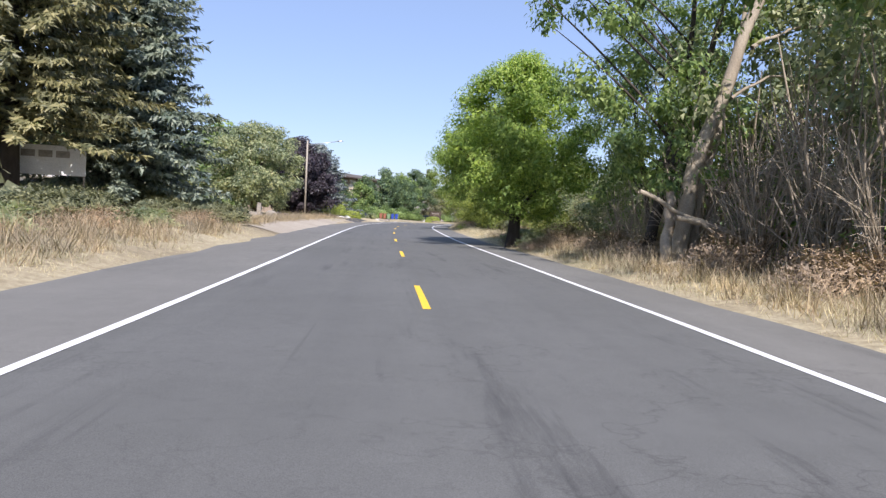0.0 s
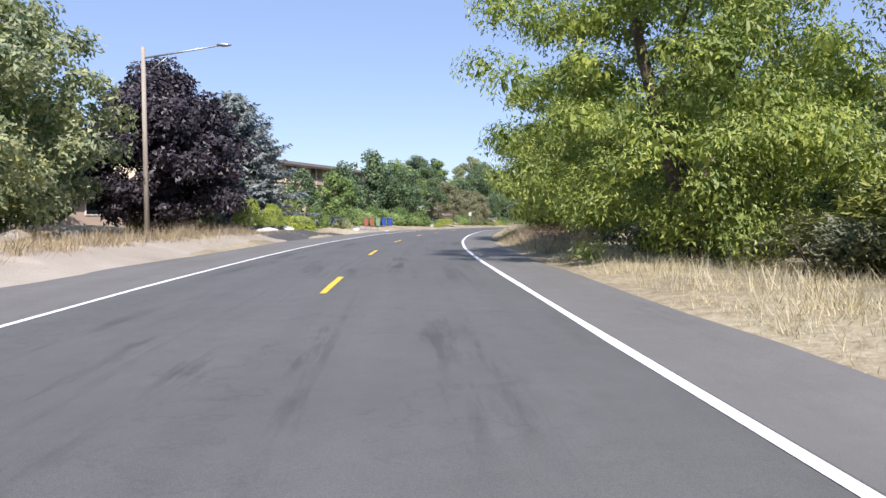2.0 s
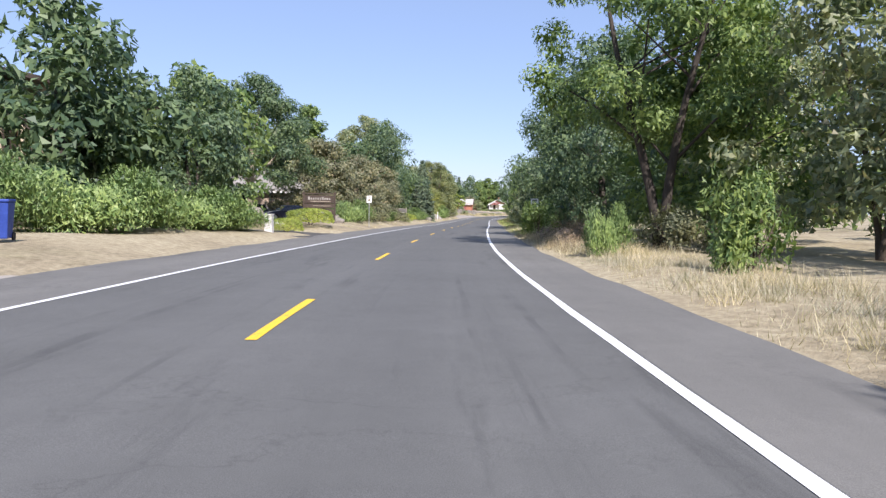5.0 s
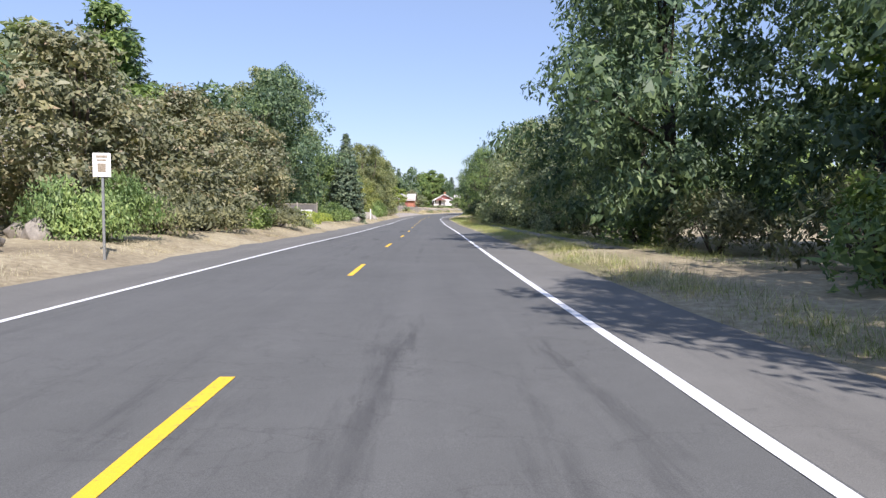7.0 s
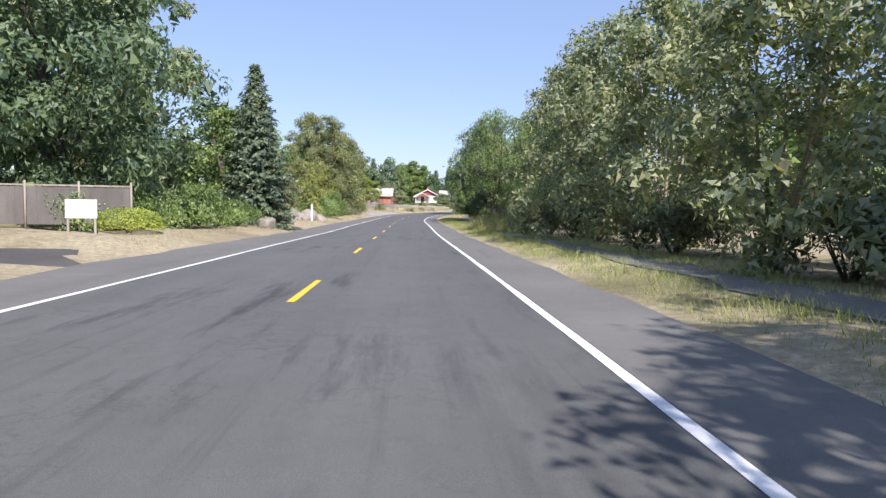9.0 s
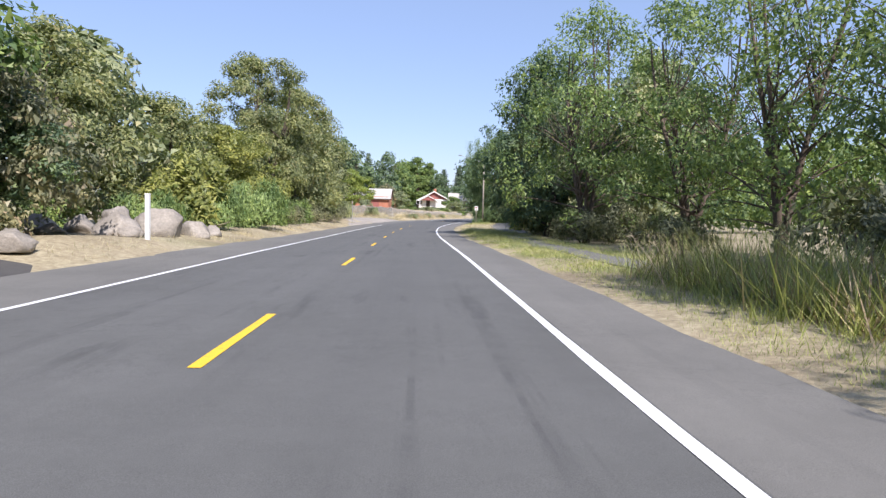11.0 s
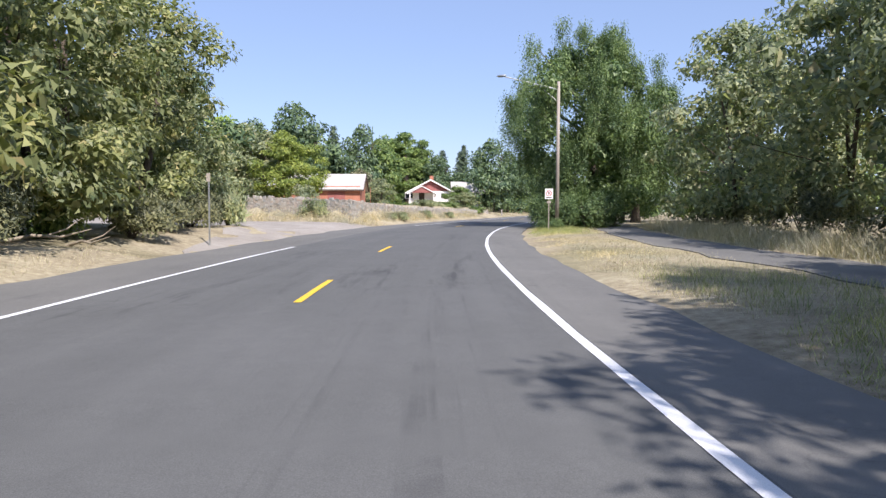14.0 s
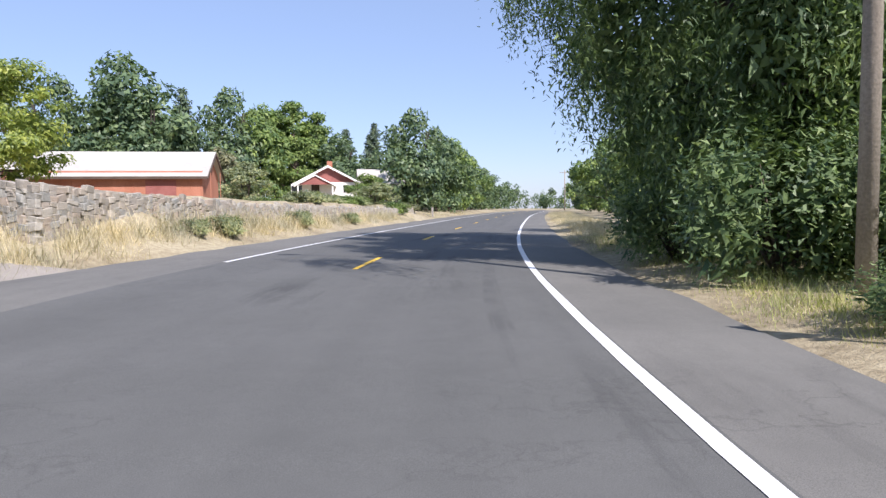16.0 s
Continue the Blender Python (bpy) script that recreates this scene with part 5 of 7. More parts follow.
shrub("yellow", 34, 10.4, 3.4, 3.0, 2.2, "behind the cottonwood")
shrub("juniper", 125, 6.9, 1.5, 1.5, 1.9, "on the verge")
shrub("shade", 51, 10.2, 3.6, 3.0, 1.4, "under the willow")
shrub("shade", 57.5, 12.0, 4.0, 3.4, 2.0, "under the willow")
shrub("shade", 60.5, 9.4, 3.6, 3.0, 1.3, "beside the willow")
shrub("brush", 67, 8.0, 3.0, 2.4, 1.1, "on the verge")
shrub("brush", 73, 8.0, 2.8, 2.2, 1.1, "on the verge")
shrub("brush", 84.5, 10.0, 3.6, 3.0, 1.5, "on the verge")
shrub("sage", 86.5, 11.6, 3.6, 3.2, 2.4, "on the verge")
shrub("brush", 78, 7.8, 2.6, 2.2, 1.0, "on the verge")
shrub("yellow", 83, 12.0, 3.6, 3.0, 2.6, "beside the elm")
shrub("shade", 93, 12.0, 4.0, 3.4, 1.8, "under the maple")
shrub("brush", 104, 11.0, 3.4, 2.6, 1.6, "under the maple")
shrub("green", 118, 8.6, 2.0, 2.0, 2.6, "on the verge")
shrub("shade", 128, 10.0, 3.4, 3.0, 1.8, "under the trees")
shrub("green", 145.2, 6.7, 2.4, 2.4, 2.5, "beside a road sign")
shrub("green", 155.5, 9.6, 3.0, 2.6, 2.4, "behind a road sign")
shrub("shade", 149, 9.0, 3.4, 3.0, 2.6, "under the trees")
shrub("green", 151.6, 8.3, 1.8, 1.8, 2.6, "beside a road sign")
shrub("brush", 137, 7.6, 3.2, 2.4, 1.3, "on the verge")
shrub("brush", 133, 8.0, 3.2, 2.4, 1.3, "on the verge")
shrub("green", 172, 10.4, 3.4, 2.8, 1.8, "behind the footpath")
shrub("shade", 165, 10.6, 4.0, 3.0, 2.2, "behind the footpath")
shrub("shade", 158, 10.8, 4.0, 3.0, 2.4, "behind the footpath")
shrub("shade", 180, 10.6, 4.0, 3.0, 2.0, "behind the footpath")
shrub("sage", 190, 10.4, 3.0, 2.4, 1.4, "behind the footpath")
shrub("shade", 198, 10.6, 4.0, 3.0, 2.0, "behind the footpath")
shrub("shade", 207, 10.6, 4.0, 3.0, 2.0, "behind the footpath")
shrub("shade", 217, 10.8, 4.0, 3.0, 2.2, "behind the footpath")
shrub("shade", 228, 10.8, 4.0, 3.0, 2.2, "behind the footpath")
shrub("shade", 239, 11, 4.0, 3.0, 2.4, "behind the footpath")
shrub("shade", 251, 11.4, 3.6, 3.0, 1.7, "behind the footpath")
shrub("shade", 262, 11, 4.0, 3.0, 2.0, "behind the footpath")
shrub("green", 283, 13.8, 2.6, 2.6, 3.4, "behind the footpath")
shrub("sage", 279, 12.4, 3.0, 2.4, 2.0, "behind the footpath")
shrub("shade", 303, 16.5, 4.4, 3.4, 2.2, "behind the footpath")
shrub("shade", 265.5, 13.6, 4.4, 3.4, 2.8, "under the trees behind the footpath")
shrub("shade", 269.5, 12.6, 4.6, 3.4, 2.6, "under the trees behind the footpath")
shrub("shade", 271.5, 16.0, 5.0, 3.8, 3.2, "under the trees behind the footpath")
shrub("shade", 276.5, 15.4, 4.8, 3.6, 3.0, "under the trees behind the footpath")
shrub("yellow", 294.5, 12.0, 2.4, 2.4, 3.4, "in dry grass behind the footpath")
shrub("shade", 312, 17, 4.4, 3.4, 2.6, "behind the footpath")
shrub("shade", 322, 16.4, 4.4, 3.4, 2.2, "behind the footpath")
shrub("fine", 329.6, 7.4, 3.4, 3.0, 3.2, "round the lamp post")
shrub("fine", 330.6, 10.0, 3.8, 3.6, 3.4, "round the lamp post")
shrub("fine", 327.8, 9.3, 3.0, 2.8, 3.0, "round the lamp post")
shrub("fine", 333.5, 6.8, 2.8, 2.6, 2.4, "under the willow")
shrub("fine", 325.2, 7.0, 1.6, 1.4, 0.9, "behind the no-parking sign")


# ---- dry and green grass ----
def blades(name, seed, count, bands, tall, mat, label, width=0.008, bunch=12):
    """Grass in bunches: every blade a thin bent strip."""
    r = np.random.default_rng(seed)
    area = np.array([(b[1] - b[0]) * (b[3] - b[2]) for b in bands])
    k = r.choice(len(bands), count // bunch, p=area / area.sum())
    B = np.array([b[:4] for b in bands])[k]
    s = r.uniform(B[:, 0], B[:, 1])
    d = r.uniform(B[:, 2], B[:, 3])
    s, d = np.repeat(s, bunch), np.repeat(d, bunch)
    hscale = np.repeat(r.uniform(0.35, 1.35, count // bunch), bunch)
    n = len(s)
    loose = np.repeat(r.uniform(0.08, 0.4, count // bunch), bunch)
    s, d = s + r.normal(size=n) * loose, d + r.normal(size=n) * loose
    edge = np.where(d > 0, np.abs(d) - 5.3, np.abs(d) - 6.0)
    x, y = line(s, d)
    z = level(s) + rise(s, d) - 0.03
    h = tall * hscale * r.uniform(0.3, 1.2, n) * np.clip(0.35 + 0.5 * edge, 0.3, 1)
    a = r.uniform(0, 6.283, n)
    w = width * r.uniform(0.7, 1.5, n)
    lean = r.uniform(0.25, 1.4, n) * h
    P = np.stack([x, y, z], 1)
    side = np.stack([-np.sin(a), np.cos(a), 0 * a], 1) * w[:, None]
    tip = np.stack([np.cos(a) * lean, np.sin(a) * lean, h], 1)
    V = np.stack([P - side, P + side, P + tip], 1)
    F = np.arange(3 * n).reshape(n, 3)
    tagged(new(name, grid_mesh(name, V.reshape(-1, 3), F, mat)), label, "grass", kind="stuff")


blades("dry_grass", 51, 115000, ((-12, 24, 5.7, 8.4), (24, 56, 5.8, 10.5), (56, 80, 5.8, 8.4), (80, 140, 5.7, 9.5), (140, 180, 5.6, 6.6), (338, 420, 5.7, 9)), 0.36, STRAW, "tall dry straw-coloured grass on the verge", 0.005, 26)
blades("dry_grass", 52, 95000, ((-12, 26, -9.4, -6.2), (34, 62, -14, -9.5), (62, 82, -9.8, -7.0), (155, 198, -7.8, -6.0), (207, 232, -8.0, -6.3), (244, 304, -7.8, -6.2), (332, 384, -8.4, -6.2), (384, 430, -9, -6.2)), 0.2, STRAW, "short dry straw-coloured grass on the verge", 0.004, 18)
blades("dry_grass", 57, 80000, ((286, 328, 5.6, 9.6), (286, 318, 12.4, 15)), 0.13, STRAW, "mown pale straw beside the footpath", 0.004, 10)
blades("dry_grass", 53, 46000, ((331, 352, -8.3, -6.8), (331.5, 335.0, -30, -8.6), (352, 376, -7.9, -6.8), (90, 104, 6.6, 10), (296, 330, 13, 16)), 0.75, STRAW, "high dry grass in bunches", 0.007, 26)
blades("weeds", 54, 52000, ((30, 76, -10.5, -8.0), (-6, 24, -9.6, -7.2), (-10, 24, 6.2, 9.5), (24, 40, 6.6, 9), (60, 82, 6.0, 8), (128, 150, 5.6, 8), (96, 108, 9, 11.5)), 0.6, STRAW_DARK, "brown dry weeds under the trees", 0.008, 30)
blades("green_grass", 55, 100000, ((150, 215, 5.4, 6.9), (215, 290, 5.5, 6.9), (160, 290, 9, 10.5), (318, 345, 5.6, 9.2), (272, 296, 6.4, 9.5)), 0.24, BLADE, "green and yellow grass beside the footpath", 0.004, 18)
blades("green_grass", 58, 9000, ((317, 331, 5.7, 8.6),), 0.22, BLADE, "green grass round the lamp post", 0.0045, 22)
blades("dry_grass", 59, 60000, ((-12, 150, 5.2, 6.0), (286, 345, 5.2, 5.9)), 0.11, STRAW, "thin straw creeping over the shoulder's edge", 0.006, 20)
blades("dry_grass", 60, 50000, ((-12, 28, -6.6, -5.7), (155, 304, -6.6, -5.6), (332, 400, -6.6, -5.7)), 0.10, STRAW, "thin straw creeping over the shoulder's edge", 0.006, 20)
blades("green_grass", 61, 50000, ((150, 290, 5.2, 6.2),), 0.16, BLADE, "low yellow-green grass along the shoulder", 0.006, 20)
blades("reeds", 63, 2500, ((233, 242, 7.2, 9.2),), 0.85, STRAW_DARK, "dry brown reeds between the green ones", 0.010, 18)
blades("green_grass", 64, 42000, ((168, 262, 6.7, 7.7), (168, 262, 8.6, 9.4), (262, 290, 7.0, 8.4)), 0.2, BLADE, "ragged grass along the footpath", 0.006, 16)
blades("cattails", 62, 7000, ((97, 107, 10.4, 11.8),), 1.0, STRAW_DARK, "tall brown dry cattails before the maple", 0.014, 22)
blades("reeds", 56, 4200, ((233, 241.5, 7.1, 9.2),), 1.1, BLADE, "tall green reeds in bunches", 0.009, 30)


# ---- stones ----
def stone_mesh(name, seed, mat, cuts=2):
    r = np.random.default_rng(seed)
    bm = bmesh.new()
    bmesh.ops.create_icosphere(bm, subdivisions=cuts, radius=0.5)
    planes = unit(r.normal(size=(9, 3)))
    lim = r.uniform(0.27, 0.42, 9)
    for v in bm.verts:
        c = np.array(v.co)
        for p, l in zip(planes, lim):
            k = c @ p
            if k > l:
                c = c - p * (k - l)
        v.co = Vector(c * (1 + 0.05 * r.normal()))
    me = bpy.data.meshes.new(name)
    bm.to_mesh(me)
    bm.free()
    me.materials.append(mat)
    return me


ROCKS = [smooth(stone_mesh("boulder", 60 + k, STONE, 3)) for k in range(4)]
PALE_ROCKS = [stone_mesh("rock", 70 + k, STONE_WHITE) for k in range(3)]


def boulder(s, d, w, h, k, pale=False):
    mesh = (PALE_ROCKS if pale else ROCKS)[k % (3 if pale else 4)]
    ob = new("rock" if pale else "boulder", mesh)
    ob.matrix_world = Matrix.Translation(spot(s, d, h * 0.22)) @ Matrix.Rotation(k * 1.7, 4, "Z") @ Matrix.Diagonal((w * 1.25, w, h * 1.35, 1))
    tagged(ob, "whitish garden rock among low shrubs" if pale else "weathered tan boulder resting on the verge", "rock")


boulder(251.2, -9.0, 1.5, 1.1, 0)
boulder(251.8, -10.6, 1.3, 0.9, 1)
boulder(253.6, -8.4, 1.6, 1.2, 2)
boulder(255.4, -9.6, 1.3, 0.9, 3)
boulder(251.4, -12.0, 1.3, 0.95, 4)
boulder(249.2, -10.4, 1.0, 0.55, 5)
boulder(250.2, -8.3, 0.8, 0.4, 6)
boulder(255.6, -7.6, 1.2, 0.85, 7)
boulder(258.0, -7.6, 0.9, 0.6, 8)
boulder(249.6, -11.6, 1.0, 0.6, 9)
boulder(253.0, -9.9, 1.2, 1.25, 10)
boulder(60.0, -12.8, 1.1, 0.8, 11)
boulder(57.4, -13.6, 1.0, 0.6, 12)
boulder(62.6, -13.4, 1.2, 0.6, 13)
boulder(64.6, -12.4, 0.9, 0.5, 14)
boulder(54.6, -13.4, 1.1, 0.6, 15)
boulder(50.4, -13.8, 0.9, 0.5, 16)
boulder(66.4, -13.8, 1.2, 0.6, 17)
boulder(46.2, -11.8, 0.8, 0.4, 18)
boulder(162.0, -17.0, 2.4, 1.6, 19)
boulder(160.4, -15.4, 1.2, 0.7, 20)
boulder(164.8, -10.2, 1.0, 0.9, 21)
boulder(166.2, -11.2, 1.2, 0.7, 22)
boulder(157.4, -11.4, 1.2, 0.6, 23)
boulder(155.4, -12.4, 0.9, 0.5, 24)
boulder(163.4, -11.8, 1.3, 0.6, 25)
boulder(229.8, -7.6, 1.1, 0.7, 26)
boulder(231.8, -7.9, 1.2, 0.8, 27)
boulder(243.9, -8.8, 1.1, 0.7, 28)
boulder(242.0, -10.0, 1.2, 0.7, 29)
boulder(194.0, -10.6, 1.4, 1.0, 30)
boulder(195.4, -11.6, 1.5, 1.1, 31)
boulder(196.6, -10.2, 1.2, 0.8, 32)
boulder(193.0, -9.4, 1.1, 0.6, 33)
boulder(197.4, -11.8, 1.4, 1.2, 34)
boulder(192.0, -11.0, 1.2, 0.8, 35)
boulder(158.6, -9.6, 1.3, 0.8, 36)
boulder(161.4, -9.9, 1.4, 0.7, 37)
boulder(160.2, -8.9, 1.0, 0.5, 38)
boulder(111.0, -8.9, 0.9, 0.45, 39)
boulder(113.4, -9.4, 1.1, 0.5, 40)
boulder(116.0, -11.6, 0.8, 0.6, 41)
boulder(111.8, -10.2, 0.7, 0.3, 42)
boulder(114.6, -10.4, 0.8, 0.35, 43)
boulder(117.2, -12.6, 0.9, 0.5, 44)
boulder(112.8, -11.8, 0.6, 0.3, 45)
boulder(82.5, -9.9, 1.4, 0.35, 0, True)
boulder(84.9, -13.6, 1.3, 0.35, 1, True)
boulder(86.4, -9.6, 1.0, 0.3, 2, True)
boulder(80.0, -11.6, 1.1, 0.3, 3, True)
boulder(108.6, -6.7, 0.9, 0.45, 4, True)
boulder(106.5, -9.6, 0.8, 0.35, 5, True)
boulder(150.0, -10.9, 0.9, 0.45, 6, True)
boulder(91.0, -9.4, 1.2, 0.4, 7, True)

# stone retaining wall before the barn, its stones laid one by one
wall_s = np.arange(335.0, 388.1, 1.5)
wall_d = np.interp(wall_s, (333, 350, 388), (-8.9, -8.5, -8.0))
wall_top = np.interp(wall_s, (335, 341, 350, 366, 388), (2.0, 1.7, 1.45, 1.3, 1.0))


def wall_body():
    rows = []
    s_all = np.concatenate([[346.0, 340.0], wall_s + np.where(wall_s < 335, 335 - wall_s, 0)])
    d_all = np.concatenate([[-44, -22], wall_d])
    t_all = np.concatenate([[2.5, 2.4], wall_top])
    for off, top in ((0.0, 0), (0.0, 1), (0.5, 1), (0.5, 0)):
        x, y = line(s_all + off, d_all - off)
        z = level(s_all) + (t_all if top else 0.1)
        rows.append(np.stack([x, y, z], 1))
    V = np.stack(rows, 1).reshape(-1, 3)
    m = len(s_all)
    i = np.arange(m * 4).reshape(m, 4)
    F = [np.stack([i[:-1, a], i[:-1, b], i[1:, b], i[1:, a]], 1) for a, b in ((0, 1), (1, 2), (2, 3), (3, 0))]
    F += [np.array([[0, 3, 2, 1]]), np.array([[4 * m - 4, 4 * m - 3, 4 * m - 2, 4 * m - 1]])]
    return grid_mesh("retaining_wall", V, np.concatenate(F), MORTAR)


retaining_wall = tagged(new("retaining_wall", wall_body()), "dry-laid grey and tan stone retaining wall above dry grass", "stone wall", kind="structure")
# ---- barn ----
def barn():
    """Long red boarded barn with a pale roof; x runs along it, y away from the road."""
    L, W, eave, ridge = 13.6, 7.4, 2.75, 4.75
    ob = tagged(new("barn"), "long red boarded barn with a pale grey roof", "barn")
    part("wall", prism([(-W / 2, 0), (W / 2, 0), (W / 2, eave), (0, ridge - 0.12), (-W / 2, eave)], L, axis="x"), BARN_RED, ob)
    for sg in (-1, 1):
        lo, hi = (sg * (W / 2 + 0.55), eave - 0.31), (0, ridge)
        part("roof", prism([lo, hi, (0, ridge - 0.1), (sg * (W / 2 + 0.55), eave - 0.41)], L + 1.0, axis="x"), PALE_ROOF, ob, "pale grey roofing")
    for k in range(20):
        part("batten", box(0.05, 0.03, eave - 0.1, (-L / 2 + 0.4 + k * 0.77, -W / 2 - 0.015, 0.05)), BARN_RED, ob)
    # dark brown puts the shade under the eave into the board's colour
    part("fascia", box(L + 1.0, 0.05, 0.2, (0, -W / 2 - 0.58, eave - 0.56)), TRIM_BROWN, ob, "fascia board in dark brown, with the eave's shade in its colour")
    for sg in (-1, 1):
        a = Vector((L / 2 + 0.52, sg * (W / 2 + 0.55), eave - 0.5))
        b = Vector((L / 2 + 0.52, 0, ridge - 0.18))
        part("barge_board", rod(a, b, 0.09, 0.09, 4), TRIM_BROWN, ob)
    part("door", box(2.4, 0.06, 2.1, (3.5, -W / 2 - 0.03, 0.02), 0.01), GABLE_RED, ob, "dull red plank door")
    back_dir, along = Vector((0.342, 0.94, 0)), Vector((0.94, -0.342, 0))
    corner = Vector((84.0, 365.55, 0))
    base = corner - along * (L / 2) + back_dir * (W / 2)
    ob.matrix_world = Matrix.Translation((base.x, base.y, 1.05)) @ Matrix(((along.x, back_dir.x, 0), (along.y, back_dir.y, 0), (0, 0, 1))).to_4x4()


barn()


def gabled_house():
    """White cottage with dull red gables; y points away from the road."""
    ob = tagged(new("house"), "white house with dull red boarded gables and a pale roof", "house")
    W, D, eave, ridge = 8.0, 8.0, 2.4, 4.5
    part("wall", box(W, D, eave, (0, D / 2, 0)), WHITE_WALL, ob)
    part("plinth", box(W - 0.04, D - 0.04, 0.9, (0, D / 2, -0.9)), STONE_GREY, ob, "grey foundation")
    part("gable", prism([(-W / 2 + 0.05, eave), (W / 2 - 0.05, eave), (0, ridge - 0.15)], D - 0.1, (0, D / 2, 0.004)), GABLE_RED, ob, "dull red boarded gable")
    for sg in (-1, 1):
        roof = part("roof", prism([(sg * (W / 2 + 0.6), eave - 0.30), (0, ridge), (0, ridge - 0.14), (sg * (W / 2 + 0.6), eave - 0.44)], D + 1.2, (0, D / 2, 0.02)), PALE_ROOF, ob, "pale roof with white edges")
        part("barge_board", prism([(sg * (W / 2 + 0.62), eave - 0.32), (0, ridge + 0.02), (0, ridge - 0.26), (sg * (W / 2 + 0.62), eave - 0.56)], 0.06, (0, -0.64, 0.02)), WHITE_WALL, ob, "white painted barge board")
    # porch gable, lower and set forward
    pw, pe, pr = 4.6, 2.05, 3.3
    for x in (-pw / 2 + 0.15, pw / 2 - 0.15):
        part("porch_post", box(0.18, 0.18, pe, (x - 1.6, -1.5, 0), 0.01), WHITE_WALL, ob)
    part("porch_gable", prism([(-pw / 2, pe), (pw / 2, pe), (0, pr - 0.1)], 0.1, (-1.6, -1.5, 0)), GABLE_RED, ob)
    for sg in (-1, 1):
        part("porch_roof", prism([(sg * (pw / 2 + 0.35), pe - 0.12), (0, pr), (0, pr - 0.16), (sg * (pw / 2 + 0.35), pe - 0.28)], 2.0, (-1.6, -0.75, 0)), WHITE_WALL, ob)
    part("door", box(1.0, 0.06, 2.05, (-1.6, -0.03, 0.02), 0.01), WOOD_DARK, ob, "dark front door in the porch shade")
    for x in (2.6, -3.9):
        win = part("window", box(1.5, 0.06, 1.1, (x, -0.035, 1.0), 0.01), WHITE_WALL, ob)
        part("pane", box(1.3, 0.03, 0.92, (x, -0.06, 1.09)), GLASS_DARK, win)
    # wing with its ridge along the front
    part("wing_wall", box(5.6, 5.4, 3.4, (W / 2 + 2.8, 4.0, -0.9)), WHITE_WALL, ob)
    for sg in (-1, 1):
        part("wing_roof", prism([(sg * 3.3, 2.25), (0, 4.3), (0, 4.14), (sg * 3.3, 2.1)], 6.2, (W / 2 + 3.0, 4.0, 0), axis="x"), PALE_ROOF, ob)
    part("chimney", box(0.7, 0.7, 1.7, (0.3, 3.4, ridge - 0.9), 0.02), BARN_RED, ob, "red brick chimney")
    right, back_dir = Vector((0.95, -0.312, 0)), Vector((0.312, 0.95, 0))
    base = Vector((99.3, 391.2, 0)) + right * (W / 2 + 0.2)
    ob.matrix_world = Matrix.Translation((base.x, base.y, 1.75)) @ Matrix(((right.x, back_dir.x, 0), (right.y, back_dir.y, 0), (0, 0, 1))).to_4x4()


gabled_house()


def flats():
    """Two-storey cream flats: x along the front, y towards the road."""
    ob = tagged(new("apartment_building"), "two-storey cream stucco flats with brown trim and a low roof", "building")
    L, D, H = 50.0, 9.0, 5.6
    part("wall", box(L, D, H - 0.4, (0, -D / 2 - 1.5, 0)), STUCCO, ob)
    part("roof", prism([(0.9, H - 0.42), (0.9, H - 0.2), (-D / 2 - 1.2, H + 1.1), (-D - 2.2, H - 0.2), (-D - 2.2, H - 0.42)], L + 1.2, axis="x"), SHINGLE, ob, "brown shingle roof")
    part("fascia", box(L + 1.24, 0.06, 0.3, (0, 0.93, H - 0.5)), TRIM_BROWN, ob)
    bay = 6.25
    for k in range(8):
        x = -L / 2 + bay * (k + 0.5)
        bx = part("bay", box(2.9, 1.5, H - 0.45, (x - 1.4, -0.752, 0), 0.02), STUCCO, ob, "projecting cream stucco bay")
        part("band", box(2.96, 0.05, 0.18, (x - 1.4, 0.025, 2.55)), TRIM_BROWN, bx)
        part("corner_board", box(0.16, 0.05, H - 0.5, (x + 0.02, 0.026, 0)), TRIM_BROWN, bx)
        part("balcony", box(3.2, 1.5, 0.16, (x + 1.65, -0.75, 2.58), 0.01), TRIM_BROWN, ob)
        part("balcony_rail", box(3.2, 0.07, 0.9, (x + 1.65, -0.1, 2.75), 0.01), TAN_SIDING, ob, "boarded tan balcony front")
        part("post", box(0.16, 0.16, H - 0.5, (x + 1.6, -0.1, 0)), STUCCO, ob)
        for z in (0.15, 2.9):
            win = part("window", box(1.9, 0.08, 1.95, (x + 1.65, -1.53, z), 0.01), TRIM_BROWN, ob)
            part("pane", box(1.74, 0.04, 1.78, (x + 1.65, -1.495, z + 0.085)), GLASS_DARK, win)
    along, front = Vector((0.45, 0.893, 0)), Vector((0.893, -0.45, 0))
    base = Vector((-20.2, 125.2, 0)) + along * (L / 2 - 8)
    ob.matrix_world = Matrix.Translation((base.x, base.y, 4.75)) @ Matrix(((along.x, front.x, 0), (along.y, front.y, 0), (0, 0, 1))).to_4x4()


flats()


